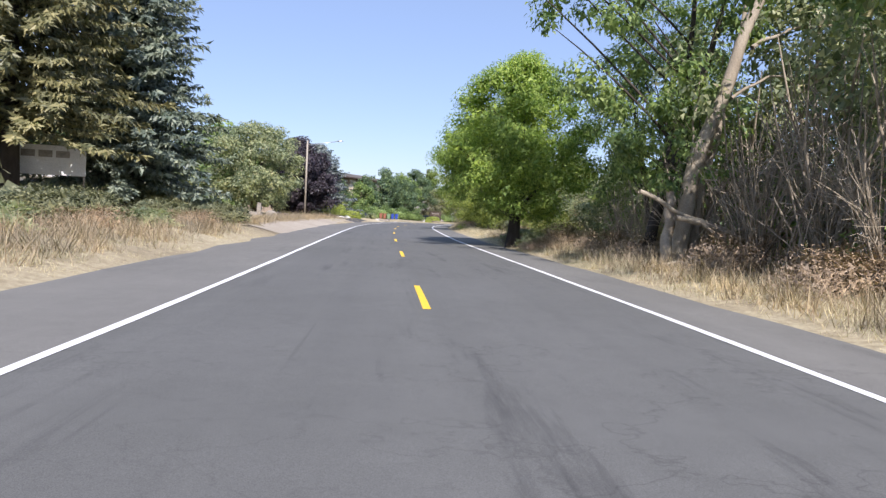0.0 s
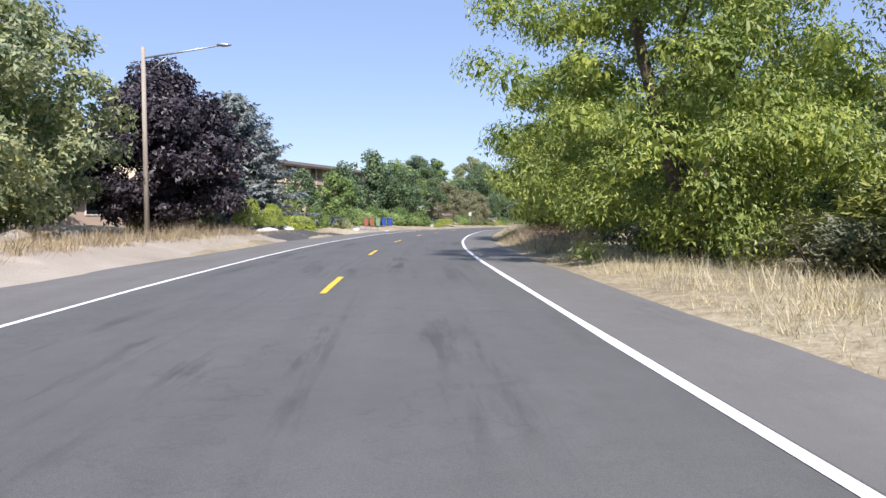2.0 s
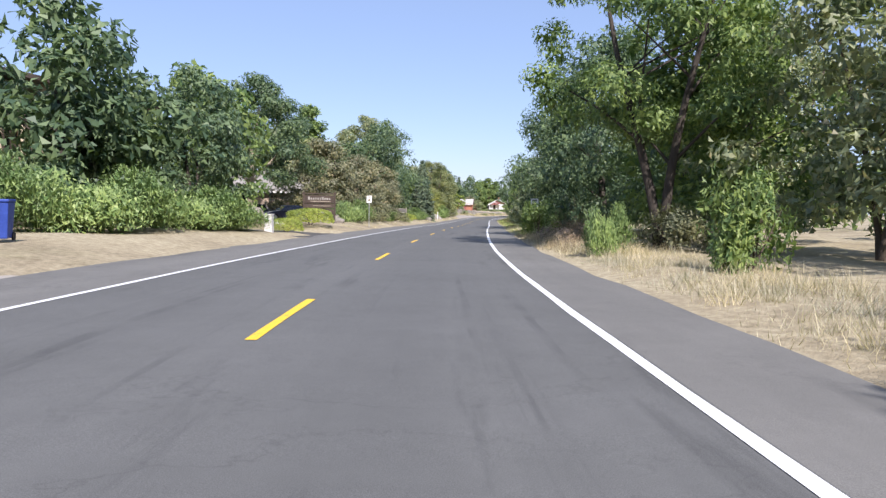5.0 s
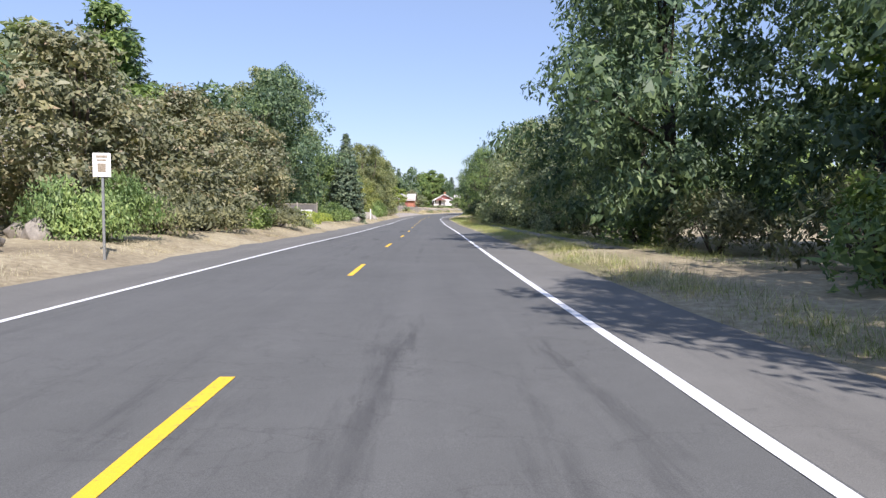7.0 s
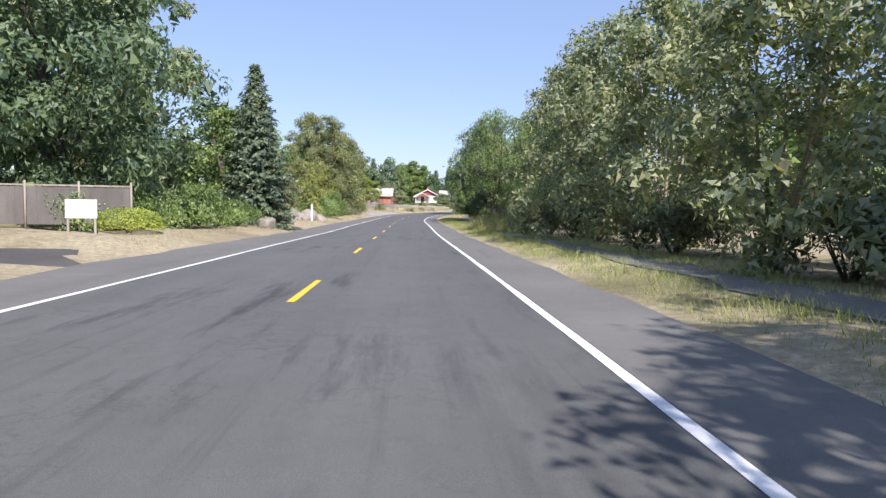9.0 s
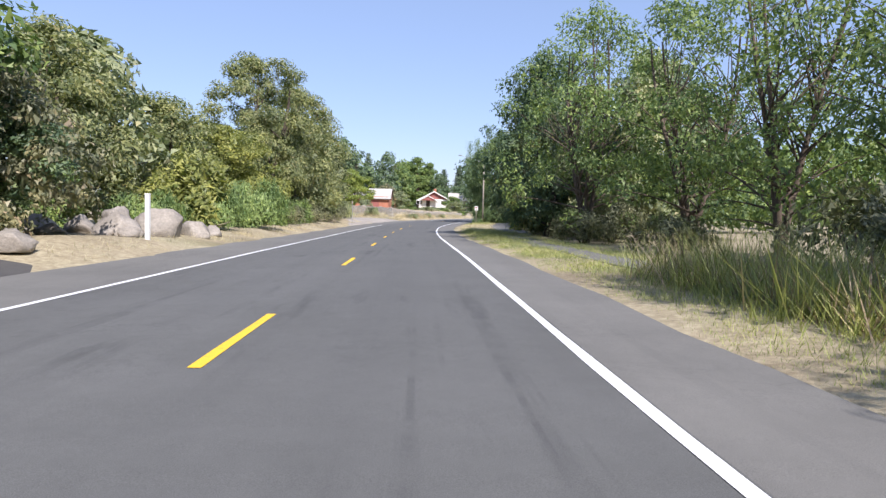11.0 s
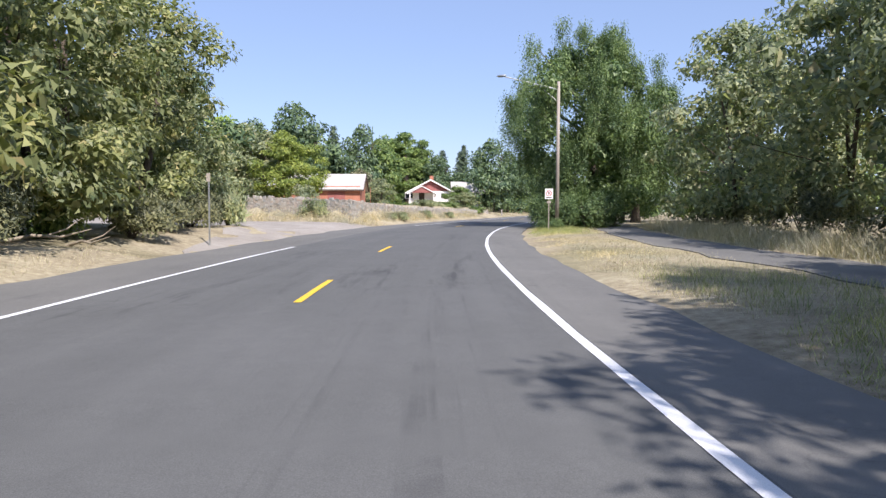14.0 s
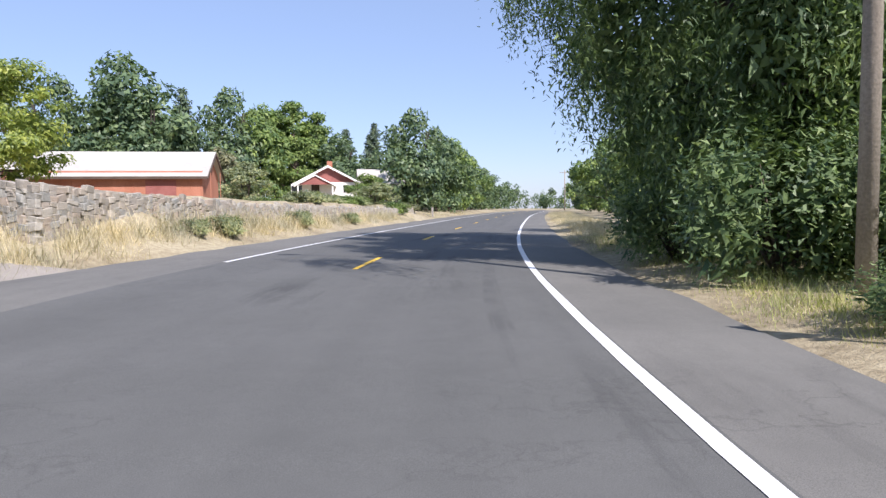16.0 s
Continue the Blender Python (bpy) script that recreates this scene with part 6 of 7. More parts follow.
def cottage(s, d, turned, W, D, eave, ridge, wall, roof_mat, label, up=0.0):
    """Plain low house, gable roof along x, door and windows on its front (-y)."""
    ob = thing("house", spot(s, d, up - 0.1), turned, label, "house")
    part("wall", box(W, D, eave, (0, D / 2, 0)), wall, ob)
    part("gable", prism([(0.05, eave), (D - 0.05, eave), (D / 2, ridge - 0.15)], W - 0.1, axis="x"), wall, ob)
    for lo, hi in ((-0.6, D / 2), (D + 0.6, D / 2)):
        part("roof", prism([(lo, eave - 0.22), (hi, ridge), (hi, ridge - 0.14), (lo, eave - 0.36)], W + 1.0, axis="x"), roof_mat, ob)
    part("fascia", box(W + 1.02, 0.05, 0.2, (0, -0.62, eave - 0.42)), WHITE_WALL, ob, "white painted fascia")
    n = max(2, int(W / 3))
    for k in range(n):
        x = -W / 2 + W * (k + 0.5) / n
        if k == n // 2:
            part("door", box(1.0, 0.07, 2.05, (x, -0.03, 0.02), 0.01), WOOD_DARK, ob)
        else:
            win = part("window", box(1.5, 0.08, 1.25, (x, -0.03, 0.95), 0.01), WHITE_WALL, ob)
            part("pane", box(1.3, 0.04, 1.05, (x, -0.06, 1.05)), GLASS_DARK, win)
    return ob


cottage(176, -21.5, heading(176) - radians(40), 13, 8, 2.8, 5.0, TAN_SIDING, SHINGLE_GREY, "low tan-sided house with a grey shingle roof behind the maple")
cottage(92, -27, heading(92) - radians(70), 13, 8, 2.7, 4.4, TAN_SIDING, SHINGLE, "low tan house behind the blue spruce")
cottage(66, -30, heading(66) - radians(60), 12, 8, 2.6, 4.2, STUCCO, SHINGLE, "low cream house behind the garden trees")
cottage(386, -55, heading(386) - radians(75), 11, 8, 3.4, 5.8, GABLE_RED, PALE_ROOF, "dull red house with a pale roof beyond the barn", 1.2)
cottage(48, -31, heading(48) - radians(60), 12, 8, 2.7, 4.3, WHITE_WALL, SHINGLE_GREY, "low white house behind the spruce")


# ---- street furniture ----
def plain_sign(s, d, top, w, h, label, face=None, ink=True, post_mat=None, turned=None, bars=None):
    """A flat plate on a post, facing the oncoming lane; its small print stays as bars."""
    base = spot(s, d, -0.1)
    up = float(level(s)) + top - base.z
    ob = thing("road_sign", base, heading(s) if turned is None else turned, label, "road sign")
    part("post", box(0.06, 0.05, up - 0.02, (0, 0.045, 0), 0.005), post_mat or STEEL, ob)
    plate = part("plate", box(w, 0.012, h, (0, 0.0, up - h), 0.004), face or SIGN_WHITE, ob)
    if ink:
        for z, bw, bh in ((0.80, 0.62, 0.10), (0.66, 0.5, 0.08), (0.2, 0.45, 0.36)):
            part("print_bar", box(w * bw, 0.006, h * bh, (0, -0.009, up - h + h * z)), bars or SIGN_INK, plate)
    return ob


plain_sign(161.5, -6.6, 2.8, 0.44, 0.60, "white road sign on a galvanised post", turned=heading(161) - 0.1, bars=PALE_BARK)
plain_sign(309.7, -7.7, 2.85, 0.16, 0.34, "narrow weathered marker plate on a steel post", WOOD_GREY, False)
plain_sign(150.0, 6.8, 2.5, 0.52, 0.78, "white speed sign half hidden in leaves")


def no_parking():
    base = spot(323.4, 6.85, -0.1)
    up = float(level(323.4)) + 2.55 - base.z
    ob = thing("no_parking_sign", base, heading(323), "white no-parking sign on a thin post beside the lamp", "road sign")
    part("post", box(0.055, 0.045, up + 0.02, (0, 0.04, 0), 0.005), WOOD_GREY, ob)
    plate = part("plate", box(0.46, 0.012, 0.6, (0, 0, up - 0.6), 0.004), SIGN_WHITE, ob)
    bm = bmesh.new()
    n = 28
    ring = [[bm.verts.new((r * math.sin(6.2832 * k / n), -0.0105, up - 0.27 + r * math.cos(6.2832 * k / n))) for k in range(n)] for r in (0.17, 0.135)]
    for k in range(n):
        bm.faces.new((ring[0][k], ring[0][(k + 1) % n], ring[1][(k + 1) % n], ring[1][k]))
    part("ring", bm, SIGN_RED, plate, "red ring")
    part("stroke", box(0.034, 0.004, 0.29, (0, -0.0105, -0.145), 0, None), SIGN_RED, plate).matrix_local = Matrix.Translation((0, 0, up - 0.27)) @ Matrix.Rotation(radians(-45), 4, "Y")
    curve = bpy.data.curves.new("letter", "FONT")
    curve.body, curve.size, curve.align_x, curve.align_y, curve.extrude = "P", 0.27, "CENTER", "CENTER", 0.001
    text = new("letter", curve)
    text.data.materials.append(SIGN_INK)
    text.parent = plate
    text.matrix_local = Matrix.Translation((0, -0.012, up - 0.275)) @ Matrix.Rotation(radians(90), 4, "X")
    part("print_bar", box(0.34, 0.004, 0.05, (0, -0.009, up - 0.54)), SIGN_INK, plate)
    part("small_plate", box(0.22, 0.012, 0.14, (0, 0.0, up - 0.86), 0.003), WOOD_GREY, ob)


no_parking()


def street_lamp(s, d, top, out, lift, wood, label):
    """A pole with one long arm towards the road and a flat lamp head."""
    base = spot(s, d, -0.1)
    up = float(level(s)) + top - base.z
    ob = thing("street_lamp", base, heading(s), label, "street lamp")
    part("pole", rod((0, 0, 0), (0, 0, up + (0.4 if wood else 0)), 0.125 if wood else 0.11, 0.095 if wood else 0.07, 12), WOOD_GREY if wood else STEEL, ob)
    tip = Vector((out[0], out[1], up + lift))
    arm = rod((0, 0, up - 0.1), tip, 0.052, 0.036, 8)
    add(arm, rod((0, 0, up - 0.9), Vector((0, 0, up - 0.1)).lerp(tip, 0.35), 0.02, 0.02, 6) if wood else rod((0, 0, up - 0.35), (0, 0, up + 0.02), 0.09, 0.09, 10))
    part("arm", arm, SIGN_WHITE if lift > 1 else STEEL, ob)
    bm = bmesh.new()
    bmesh.ops.create_uvsphere(bm, u_segments=14, v_segments=8, radius=0.5)
    bmesh.ops.scale(bm, vec=(0.3, 0.72, 0.17), verts=bm.verts)
    bmesh.ops.rotate(bm, matrix=Matrix.Rotation(math.atan2(-out[0], out[1]), 3, "Z"), verts=bm.verts)
    bmesh.ops.translate(bm, vec=tip, verts=bm.verts)
    part("lamp_head", bm, STEEL, ob)


street_lamp(68.8, -11.2, 8.8, (3.7, 0.2), 0.55, True, "weathered wooden utility pole with a long street-lamp arm")
street_lamp(327.2, 7.4, 9.0, (-3.7, 1.0), 1.05, True, "tall wooden pole with a long pale lamp arm over the road")


def utility_pole(s, d, h, label):
    ob = thing("utility_pole", spot(s, d, -0.2), heading(s), label, "utility pole")
    part("pole", rod((0, 0, 0), (0, 0, h), 0.15, 0.1, 10), WOOD_GREY, ob)
    part("crossarm", box(2.2, 0.1, 0.12, (0, 0.14, h - 0.6), 0.01), WOOD_GREY, ob)
    for x in (-1.0, -0.4, 0.4, 1.0):
        part("insulator", rod((x, 0.14, h - 0.48), (x, 0.14, h - 0.3), 0.035, 0.03, 8), STONE_GREY, ob)


utility_pole(470, 8, 9, "distant wooden utility pole with a crossarm")
utility_pole(48, -44, 9.5, "wooden utility pole far behind the gardens")
utility_pole(376, -45, 9, "wooden utility pole behind the barn")


def marker_post(s, d, h, w, mat, label):
    ob = thing("marker_post", spot(s, d, -0.1), heading(s), label, "post")
    part("shaft", box(w, w, h + 0.1, (0, 0, 0), 0.012), mat, ob)
    part("cap", box(w * 1.12, w * 1.12, 0.05, (0, 0, h + 0.1), 0.01), mat, ob)


marker_post(250.2, -7.6, 1.6, 0.15, SIGN_WHITE, "white painted wooden post before the boulders")
marker_post(52.6, -12.4, 1.25, 0.34, STONE, "pale stone pillar beside the rocks")
marker_post(140.5, -8.6, 1.1, 0.42, STONE_WHITE, "pale stone mailbox pillar at the entrance")
marker_post(393, -6.9, 1.0, 0.2, STONE_GREY, "grey mailbox post by the far road")


def board(s, d, w, h, top, label, mat=None):
    base = spot(s, d, -0.1)
    up = float(level(s)) + top - base.z
    ob = thing("notice_board", base, heading(s) - 0.15, label, "sign board")
    for x in (-w / 2 + 0.08, w / 2 - 0.08):
        part("post", box(0.08, 0.08, up + 0.02, (x, 0.05, 0), 0.006), WOOD_GREY, ob)
    part("panel", box(w, 0.03, h, (0, 0, up - h), 0.005), mat or SIGN_WHITE, ob)
    return ob


board(210.8, -10.4, 1.1, 0.7, 1.65, "small blank white board on two posts beside the driveway")
fence_sign = board(24.0, -16.6, 3.2, 1.4, 3.8, "faded white board on posts behind the brush")
for k in range(3):
    part("print_bar", box(0.6, 0.008, 0.32, (-0.9 + k * 0.75, -0.022, 2.9)), STONE_GREY, fence_sign)


def entrance_sign():
    """Dark wooden sign between two posts with rows of pale lettering that cannot be read."""
    base = spot(160.4, -10.7, -0.1)
    ob = thing("entrance_sign", base, heading(160) - 0.25, "dark wooden entrance sign between posts with pale worn lettering", "sign")
    for x in (-1.3, 1.3):
        part("post", box(0.15, 0.15, 2.75, (x, 0, 0), 0.012), WOOD_DARK, ob)
    part("rail", box(2.9, 0.11, 0.11, (0, 0, 2.52), 0.01), WOOD_DARK, ob)
    for k, (z, h) in enumerate(((1.78, 0.66), (1.36, 0.36), (0.72, 0.56))):
        panel = part("panel", box(2.42, 0.06, h, (0, 0, z), 0.01), WOOD_DARK, ob)
        if k == 0:
            for j, w in enumerate((0.2, 0.13, 0.16, 0.13, 0.15, 0.1, 0.2, 0.14, 0.16, 0.15)):
                part("letter_bar", box(w * 0.78, 0.012, 0.17 + 0.09 * (j in (0, 6)), (-0.86 + j * 0.192, -0.035, z + 0.28)), STONE_GREY, panel)
            part("letter_bar", box(1.7, 0.012, 0.06, (0.1, -0.035, z + 0.12)), PALE_BARK, panel)
        elif k == 1:
            part("letter_bar", box(1.5, 0.012, 0.05, (0.2, -0.035, z + 0.16)), PALE_BARK, panel)
        else:
            part("letter_bar", box(0.9, 0.012, 0.16, (0.55, -0.035, z + 0.2)), STONE_GREY, panel)


entrance_sign()


def wheelie_bin(s, d, mat, colour, k):
    ob = thing("wheelie_bin", spot(s, d, 0.02), heading(s) - radians(20) + 0.06 * math.sin(k * 3.1), f"{colour} plastic wheelie bin in a row at the roadside", "bin", "bins at the roadside")
    bm = bmesh.new()
    lo = [bm.verts.new((x * 0.23, y * 0.25, 0.06)) for x, y in ((-1, -1), (1, -1), (1, 1), (-1, 1))]
    hi = [bm.verts.new((x * 0.29, y * 0.34, 0.98)) for x, y in ((-1, -1), (1, -1), (1, 1), (-1, 1))]
    bm.faces.new(lo[::-1])
    bm.faces.new(hi)
    for i in range(4):
        bm.faces.new((lo[i], lo[(i + 1) % 4], hi[(i + 1) % 4], hi[i]))
    bmesh.ops.bevel(bm, geom=bm.edges[:], offset=0.03, segments=2, affect="EDGES", profile=0.6)
    part("body", bm, mat, ob)
    part("lid", box(0.62, 0.74, 0.07, (0, -0.01, 0.985), 0.03), mat, ob)
    part("handle", rod((-0.24, 0.40, 0.98), (0.24, 0.40, 0.98), 0.018, 0.018, 8), mat, ob)
    for x in (-0.25, 0.25):
        part("wheel", rod((x - 0.03, 0.27, 0.11), (x + 0.03, 0.27, 0.11), 0.11, 0.11, 14), RUBBER, ob)


for k, (mat, colour) in enumerate(((BIN_BROWN, "brown"), (BIN_BROWN, "brown"), (BIN_GREEN, "green"), (BIN_BLUE, "blue"), (BIN_BLUE, "blue"))):
    wheelie_bin(119.6 + 0.12 * k, -12.3 + 0.74 * k, mat, colour, k)


def parked_car(place, turned, paint, label, tall=1.45):
    """A saloon car built round its length; x forward."""
    ob = thing("car", place, 0, label, "car")
    L, W = 4.5, 1.74
    bm = bmesh.new()
    outline = [(-2.22, 0.34), (-2.25, 0.62), (-2.15, 0.86), (-1.75, 0.92), (-1.0, 0.93), (0.75, 0.92), (1.5, 0.84), (2.1, 0.68), (2.24, 0.5), (2.2, 0.26), (1.75, 0.22), (-1.8, 0.22)]
    rings = []
    for y, k, dz in ((-W / 2, 0.97, 0.0), (-W / 2 * 0.9, 1.0, 0.02), (0, 1.01, 0.035), (W / 2 * 0.9, 1.0, 0.02), (W / 2, 0.97, 0.0)):
        rings.append([bm.verts.new((x * k, y, z + (dz if z > 0.6 else 0))) for x, z in outline])
    for a, b in zip(rings, rings[1:]):
        for i in range(len(outline)):
            j = (i + 1) % len(outline)
            bm.faces.new((a[i], b[i], b[j], a[j]))
    bm.faces.new(rings[0])
    bm.faces.new(rings[-1][::-1])
    bmesh.ops.recalc_face_normals(bm, faces=bm.faces)
    bmesh.ops.bevel(bm, geom=bm.edges[:], offset=0.02, segments=2, affect="EDGES", profile=0.6)
    body = part("body", bm, paint, ob)
    bm = bmesh.new()
    lo = [(-1.75, 0.92), (0.85, 0.92)]
    roofp = [(-1.25, tall - 0.03), (-0.7, tall), (-0.1, tall), (0.2, tall - 0.04)]
    prof = [lo[0], *roofp, lo[1]]
    rings = []
    for y in (-1, 1):
        rings.append([bm.verts.new((x, y * (0.80 if z < 1 else 0.6), z)) for x, z in prof])
    for i in range(len(prof) - 1):
        bm.faces.new((rings[0][i], rings[1][i], rings[1][i + 1], rings[0][i + 1]))
    bm.faces.new(rings[0])
    bm.faces.new(rings[1][::-1])
    bmesh.ops.recalc_face_normals(bm, faces=bm.faces)
    bmesh.ops.bevel(bm, geom=bm.edges[:], offset=0.03, segments=2, affect="EDGES", profile=0.6)
    part("cabin", bm, paint, ob)
    for sg in (-1, 1):
        for x0, x1, t0, t1 in ((-1.42, -0.5, -1.08, -0.5), (-0.42, 0.62, -0.42, 0.08)):
            bm = bmesh.new()
            pts = ((x0, 0.98), (x1, 0.98), (t1, tall - 0.1), (t0, tall - 0.1))
            side = lambda z: 0.812 - 0.2 * (z - 0.92) / (tall - 0.92)
            vs = [bm.verts.new((x, sg * (side(z) + 0.012), z)) for x, z in pts]
            bm.faces.new(vs if sg < 0 else vs[::-1])
            part("side_window", bm, GLASS_DARK, ob)
        for x in (-1.38, 1.38):
            tyre = part("wheel", rod((x, sg * 0.66, 0.31), (x, sg * 0.89, 0.31), 0.32, 0.32, 20), RUBBER, ob)
            part("rim", rod((x, sg * 0.88, 0.31), (x, sg * 0.905, 0.31), 0.2, 0.17, 14), STEEL, tyre)
        part("headlight", box(0.1, 0.34, 0.13, (2.16, sg * 0.62, 0.58), 0.02), STEEL, ob)
        part("tail_light", box(0.06, 0.3, 0.14, (-2.21, sg * 0.66, 0.68), 0.02), SIGN_RED, ob)
    for xa, za, xb, zb in ((0.80, 0.97, 0.26, tall - 0.08), (-1.72, 0.97, -1.29, tall - 0.08)):
        bm = bmesh.new()
        e = 0.018 if xa > 0 else -0.018
        vs = [bm.verts.new(v) for v in ((xa + e, -0.72, za), (xa + e, 0.72, za), (xb + e, 0.56, zb), (xb + e, -0.56, zb))]
        bm.faces.new(vs)
        part("windscreen", bm, GLASS_DARK, ob)
    part("bumper", box(0.14, 1.6, 0.2, (2.2, 0, 0.3), 0.04), paint, ob)
    ob.matrix_world = Matrix.Translation(place) @ Matrix.Rotation(turned, 4, "Z")
    return ob


parked_car(spot(117.0, -16.2, 0.03), radians(205), CAR_BLUE, "dark blue parked saloon car")
parked_car(spot(114.6, -18.2, 0.03), radians(215), CAR_WHITE, "white parked saloon car", 1.4)
parked_car(spot(112.4, -20.0, 0.03), radians(220), CAR_SILVER, "silver parked saloon car")
parked_car(spot(167.0, -15.6, 0.05), radians(200), CAR_BLUE, "dark blue parked car behind the entrance sign")
parked_car(spot(168.0, -19.4, 0.05), radians(190), CAR_BLACK, "dark parked car before the tan house")


# fence of the court behind the hedge
def court_fence():
    ob = thing("fence", spot(213.0, -15.8, 0), heading(213) - 0.2, "weathered grey boarded fence between thin posts", "fence")
    for k in range(7):
        part("post", rod((-6 + 2 * k, 0, -0.1), (-6 + 2 * k, 0, 2.0), 0.05, 0.045, 8), WOOD_GREY, ob)
    for k in range(6):
        panel = part("panel", box(1.88, 0.03, 1.55, (-5 + 2 * k, 0.02, 0.2)), FENCE_GREY, ob)
        for x in (-0.6, 0.0, 0.6):
            part("batten", box(0.07, 0.02, 1.55, (-5 + 2 * k + x, -0.006, 0.2)), FENCE_GREY, panel)
    part("rail", box(12.0, 0.06, 0.07, (0, 0, 1.78), 0.008), WOOD_GREY, ob)


court_fence()

# broken trunk and fallen limbs at the start
dead = thing("dead_tree", spot(11.0, 9.7, -0.1), heading(14), "pale broken dead trunk leaning over fallen limbs", "dead tree")


def limb(points, r0, r1, name, label=""):
    p = np.array(points, float)
    u = np.linspace(0, 1, 14)
    t = np.linspace(0, 1, len(p))
    q = np.stack([np.interp(u, t, p[:, k]) for k in range(3)], 1)
    q += 0.04 * np.sin(np.outer(u * 17, [1.0, 1.3, 0.7]))
    v, f = tube(q, np.linspace(r0, r1, 14), 9)
    part(name, smooth(grid_mesh(name, v, f, PALE_BARK)), parent=dead, label=label)


limb([(-1.1, 0, 0), (-0.7, 0, 3.2), (0.2, 0, 6.0), (1.1, 0, 8.7), (1.7, 0.1, 10.6)], 0.30, 0.11, "trunk")
limb([(-0.5, 0.3, 0), (-0.2, 0.3, 3.0), (0.5, 0.4, 6.2), (1.0, 0.5, 9.0)], 0.2, 0.06, "stem")
limb([(1.0, 0.1, 7.2), (1.6, 0.2, 7.6), (2.4, 0.2, 7.9), (3.8, 0.2, 8.2)], 0.08, 0.025, "branch")
limb([(0.5, 0.2, 5.6), (1.5, 0.2, 6.3), (2.5, 0.2, 6.45)], 0.06, 0.02, "branch")
limb([(0.4, -0.3, 2.6), (1.1, -0.4, 3.15), (2.0, -0.4, 4.1)], 0.06, 0.02, "branch")
limb([(-0.6, 0.5, 2.6), (-0.57, 0.5, 4.2), (-0.44, 0.5, 6.4)], 0.06, 0.02, "branch")
limb([(-1.7, -0.6, 0), (-1.6, -0.5, 1.6), (-1.55, -0.4, 2.5)], 0.2, 0.12, "stump")
limb([(-2.95, -1.4, 2.4), (-1.73, -1.4, 1.85), (-0.1, -1.4, 1.35), (1.4, -1.4, 0.43)], 0.07, 0.04, "fallen_limb", "bleached fallen limb")
limb([(-1.85, -1.5, 1.68), (0.0, -1.5, 1.27), (1.84, -1.5, 0.7), (3.8, -1.5, 0.12)], 0.09, 0.04, "fallen_limb", "bleached fallen limb")
limb([(-1.15, -1.7, 1.5), (-0.05, -1.7, 0.77), (0.7, -1.7, 0.2)], 0.05, 0.025, "fallen_limb", "bleached fallen limb")
limb([(-0.2, -1.6, 1.2), (0.7, -2.0, 0.7), (1.3, -2.2, 0.1)], 0.045, 0.015, "fallen_branch")


def bare_twigs(seed, count, W, H):
    """Many thin bare shoots that fork once, springing from one foot."""
    q = np.random.default_rng(seed)
    pieces = []
    for _ in range(count):
        a, l = q.uniform(0, 6.283), q.uniform(0.55, 1.0)
        foot = np.array([q.normal() * 0.25, q.normal() * 0.25, -0.05])
        tip = np.array([math.cos(a) * W * q.uniform(0.2, 1.0), math.sin(a) * W * q.uniform(0.2, 1.0), H * l])
        u = np.linspace(0, 1, 6)[:, None]
        sag = np.array([math.cos(a), math.sin(a), -0.7]) * (u ** 2) * 0.25 * H * q.uniform(-0.3, 0.8)
        p = foot + (tip - foot) * u + sag + np.cumsum(q.normal(size=(6, 3)), 0) * 0.035
        r0 = q.uniform(0.012, 0.03)
        pieces.append(tube(p, np.linspace(r0, r0 * 0.25, 6), 4))
        for k in (2, 3, 4):
            e = p[k] + np.array([q.normal() * 0.45, q.normal() * 0.45, q.uniform(-0.2, 0.8)]) * H * 0.22
            pieces.append(tube(np.array([p[k], (p[k] + e) / 2 + q.normal(size=3) * 0.05, e]), np.array([r0 * 0.6, r0 * 0.4, r0 * 0.15]), 3))
    return smooth(grid_mesh("bare_twigs", *merge(pieces), PALE_BARK))


TWIGS = [bare_twigs(140 + k, 42, 1.5, 3.6) for k in range(3)]
STEMS = []
for k in range(4):
    a = 0.6 + 1.6 * k
    bend = np.array([(0.1 * math.cos(a), 0.1 * math.sin(a), -0.05), (0.25 * math.cos(a), 0.25 * math.sin(a), 1.1), (0.7 * math.cos(a + 0.2), 0.7 * math.sin(a + 0.2), 2.3), (1.0 * math.cos(a + 0.4), 1.0 * math.sin(a + 0.4), 3.3 + 0.15 * k)])
    STEMS.append(smooth(grid_mesh("stem", *tube(bend, np.array([0.042, 0.034, 0.024, 0.008]), 6), PALE_BARK)))
for k, (s, d, size) in enumerate(((11.6, 9.4, 1.1), (13.0, 10.6, 1.4), (10.2, 10.8, 1.5), (8.4, 9.8, 1.2), (6.6, 10.6, 1.5), (12.6, 12.4, 1.8), (9.0, 12.6, 2.0), (5.0, 12.0, 1.7), (14.8, 9.2, 0.9), (3.4, 9.8, 1.1), (18.0, 9.4, 0.8), (3.0, 14.5, 2.0))):
    ob = thing("bare_shrub", spot(s, d, 0), k * 1.3, "leafless bleached shrub of thin dry twigs", "shrub")
    ob.matrix_world = ob.matrix_world @ Matrix.Diagonal((size, size, size, 1))
    part("twig_tangle", TWIGS[k % 3], parent=ob)
    for stem in STEMS:
        part("stem", stem, parent=ob)

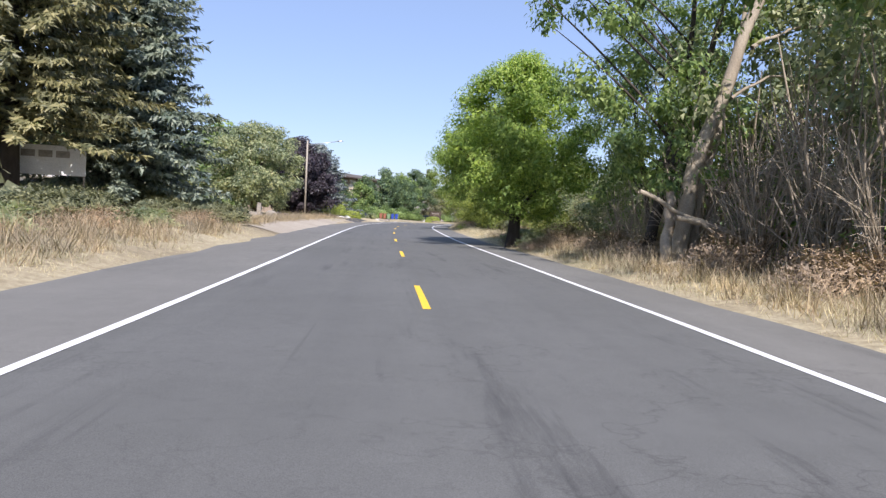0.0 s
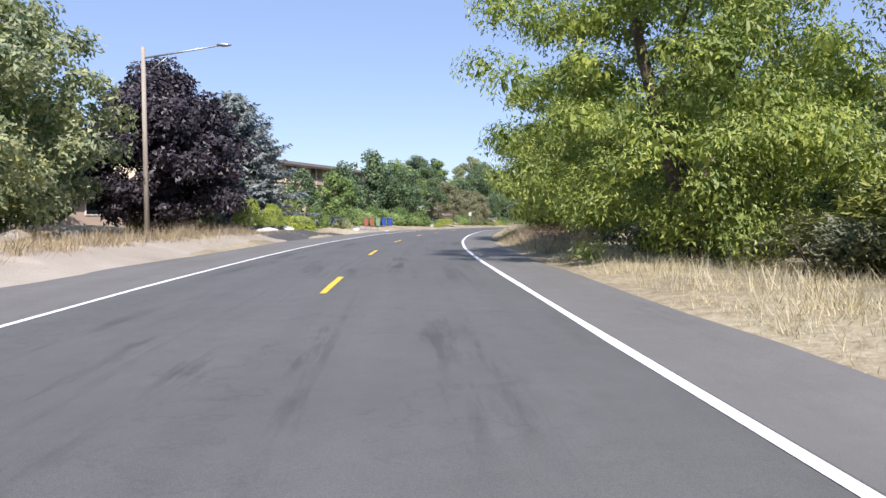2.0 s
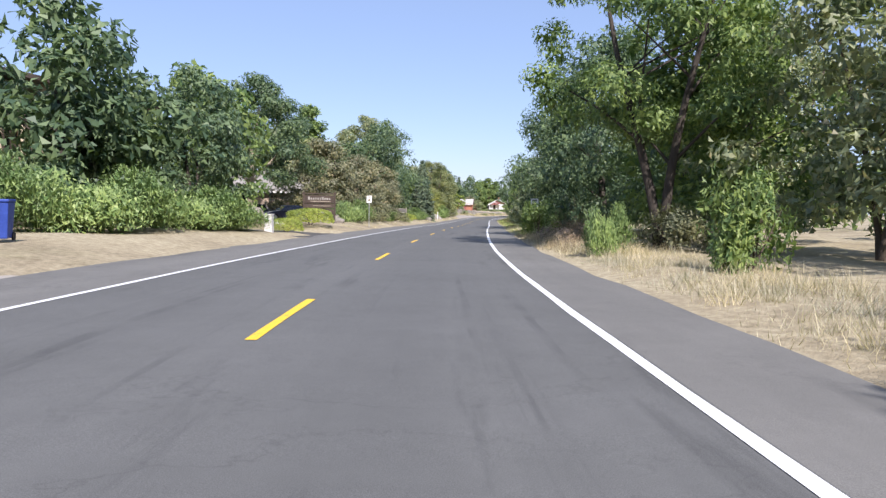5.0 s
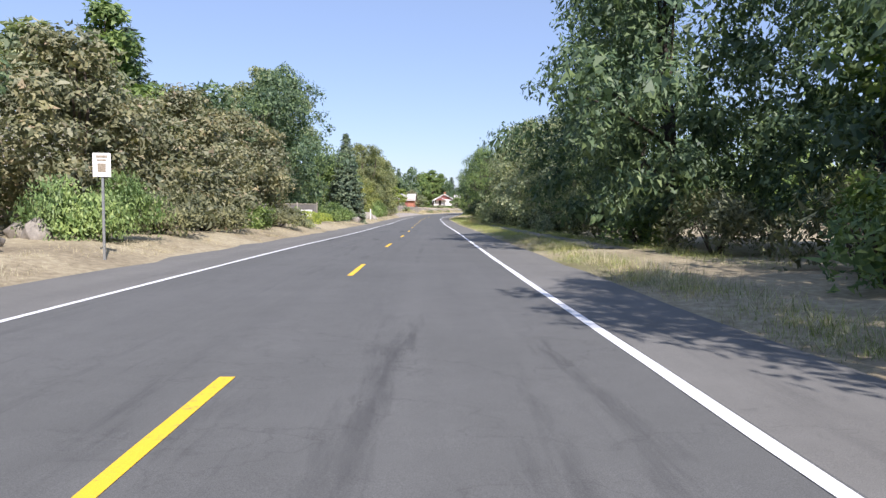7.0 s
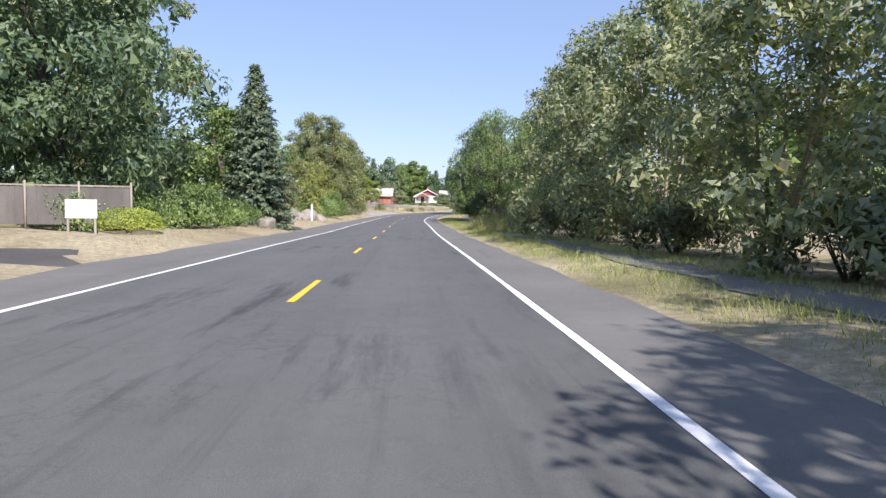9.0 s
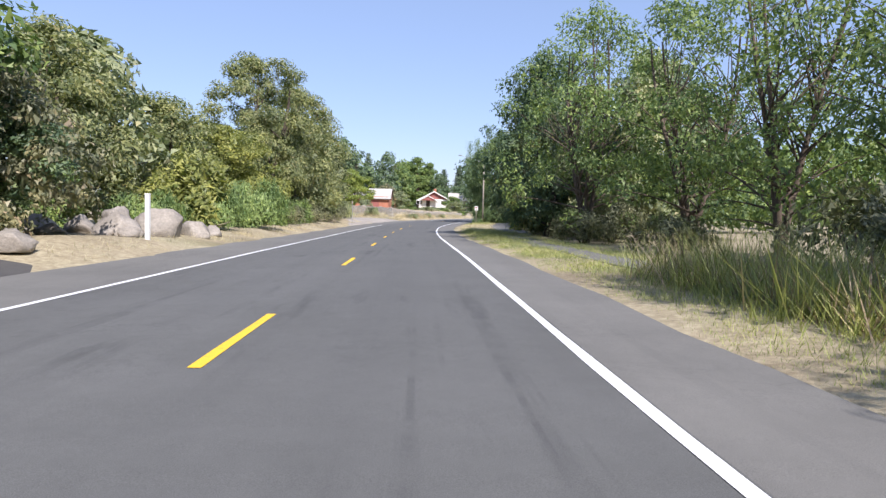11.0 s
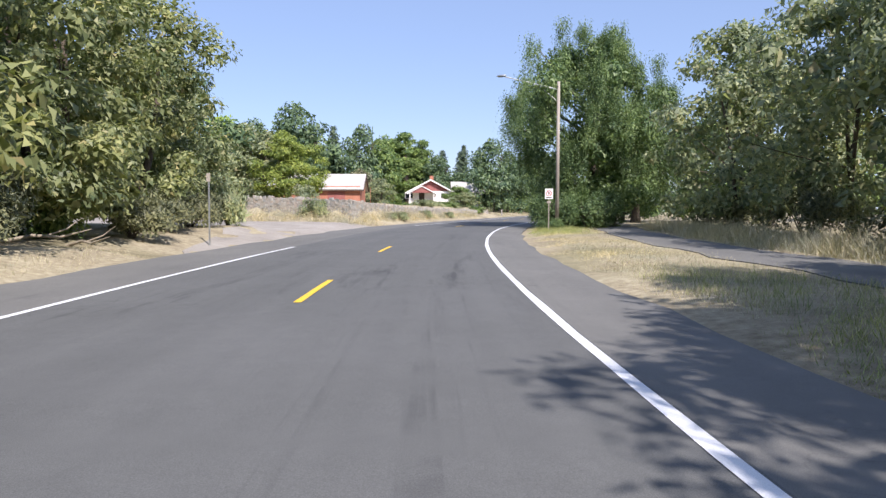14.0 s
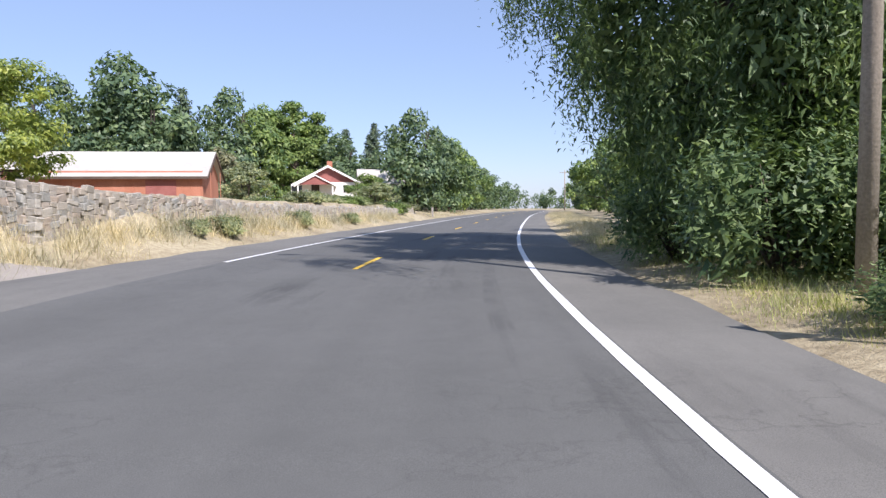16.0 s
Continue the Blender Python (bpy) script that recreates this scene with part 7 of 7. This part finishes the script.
# bleached twigs in the brush
for k, (s, d, a) in enumerate(((300.5, -8.6, 0.4), (303, -8.9, 1.0), (297, -8.4, 2.2), (262, -8.9, 0.8), (9, 8.2, 0.3))):
    ob = thing("fallen_branch", spot(s, d, 0.05), a, "dry fallen branch on the ground", "branch")
    v, f = tube(np.array([(-1.1, 0, 0.05), (-0.3, 0.1, 0.22), (0.5, 0.0, 0.18), (1.3, 0.15, 0.4)]), np.array([0.06, 0.05, 0.035, 0.01]), 7)
    part("limb", smooth(grid_mesh("limb", v, f, PALE_BARK)), parent=ob)
    v, f = tube(np.array([(0.1, 0, 0.2), (0.5, 0.35, 0.4), (0.8, 0.6, 0.7)]), np.array([0.03, 0.02, 0.006]), 6)
    part("twig", smooth(grid_mesh("twig", v, f, PALE_BARK)), parent=ob)

# ---- stones of the retaining wall, each its own piece ----
def rubble_mat(name, by_piece):
    m, t, b = material(name, 0.92, 0, 0.2)
    pick = t.nodes.new("ShaderNodeObjectInfo").outputs["Random"] if by_piece else t.nodes.new("ShaderNodeNewGeometry").outputs["Random Per Island"]
    tone = ramp_node(t, pick, ((0.0, (0.30, 0.275, 0.24)), (0.3, (0.40, 0.37, 0.32)), (0.5, (0.43, 0.36, 0.30)), (0.7, (0.34, 0.34, 0.32)), (1.0, (0.52, 0.475, 0.41))))
    fine = noise_out(t, 11, 6, 0.7)
    stain = ramp_node(t, fine, ((0.3, (0.68, 0.67, 0.64)), (0.7, (1.15, 1.15, 1.15))))
    t.links.new(blend(t, 1.0, tone, stain, "MULTIPLY"), b.inputs["Base Color"])
    bumped(t, b, fine, 0.7, 0.025)
    return m


def rubble_mesh(seed):
    """A rough block: a cube with cut corners and a nearly flat face."""
    q = np.random.default_rng(seed)
    bm = bmesh.new()
    bmesh.ops.create_cube(bm, size=1)
    for v in bm.verts:
        v.co = Vector(np.array(v.co) * q.uniform(0.72, 1.08, 3))
    bmesh.ops.bevel(bm, geom=bm.edges[:], offset=0.09, segments=1, affect="EDGES")
    me = bpy.data.meshes.new("wall_stone")
    bm.to_mesh(me)
    bm.free()
    me.materials.append(RUBBLE)
    return me


RUBBLE, RUBBLE_REST = rubble_mat("rubble_stone", True), rubble_mat("rubble_stones", False)
STONES = [rubble_mesh(80 + k) for k in range(8)]
r = np.random.default_rng(90)
count = 0
spare = []


def course(x, y, turned, foot, top):
    """One upright row of stones, from the ground to the wall's top."""
    global count
    z = foot - r.uniform(0, 0.2)
    while z < top - r.uniform(0.02, 0.14):
        w, h = r.uniform(0.24, 0.52), r.uniform(0.11, 0.27)
        m = Matrix.Translation((x, y, z + h * 0.4)) @ Matrix.Rotation(turned, 4, "Z") @ Matrix.Rotation(r.uniform(-0.22, 0.22), 4, "Y") @ Matrix.Rotation(r.uniform(-0.12, 0.12), 4, "Z") @ Matrix.Diagonal((w * 1.05, r.uniform(0.16, 0.24), h * 1.08, 1))
        z += h * 0.92
        if count < 300:
            ob = new("stone", STONES[r.integers(0, 8)])
            ob.parent = retaining_wall
            ob.matrix_world = m
            count += 1
        else:
            spare.append((m, int(r.integers(0, 8))))


for col in np.arange(335.2, 387.6, 0.31):
    x, y = line(col + r.uniform(-0.1, 0.1), float(np.interp(col, wall_s, wall_d)) + 0.02)
    course(float(x), float(y), -heading(col) + math.pi / 2, float(level(col)) + 0.42, float(level(col) + np.interp(col, wall_s, wall_top)))
for dd in np.arange(-8.7, -34.0, -0.31):
    ss = float(np.interp(-dd, (8.9, 22, 44), (335.0, 340.0, 346.0)))
    x, y = line(ss - 0.02, dd)
    course(float(x), float(y), -heading(ss) - 0.36, float(level(ss)) + 0.42, float(level(ss) + np.interp(-dd, (8.9, 22), (2.0, 2.4))))
rest = bmesh.new()
for m, k in spare:
    rest.from_mesh(STONES[k])
    rest.verts.ensure_lookup_table()
    bmesh.ops.transform(rest, matrix=m, verts=rest.verts[-len(STONES[k].vertices):])
if spare:
    tagged(part("stones", rest, RUBBLE_REST, retaining_wall), kind="stuff")
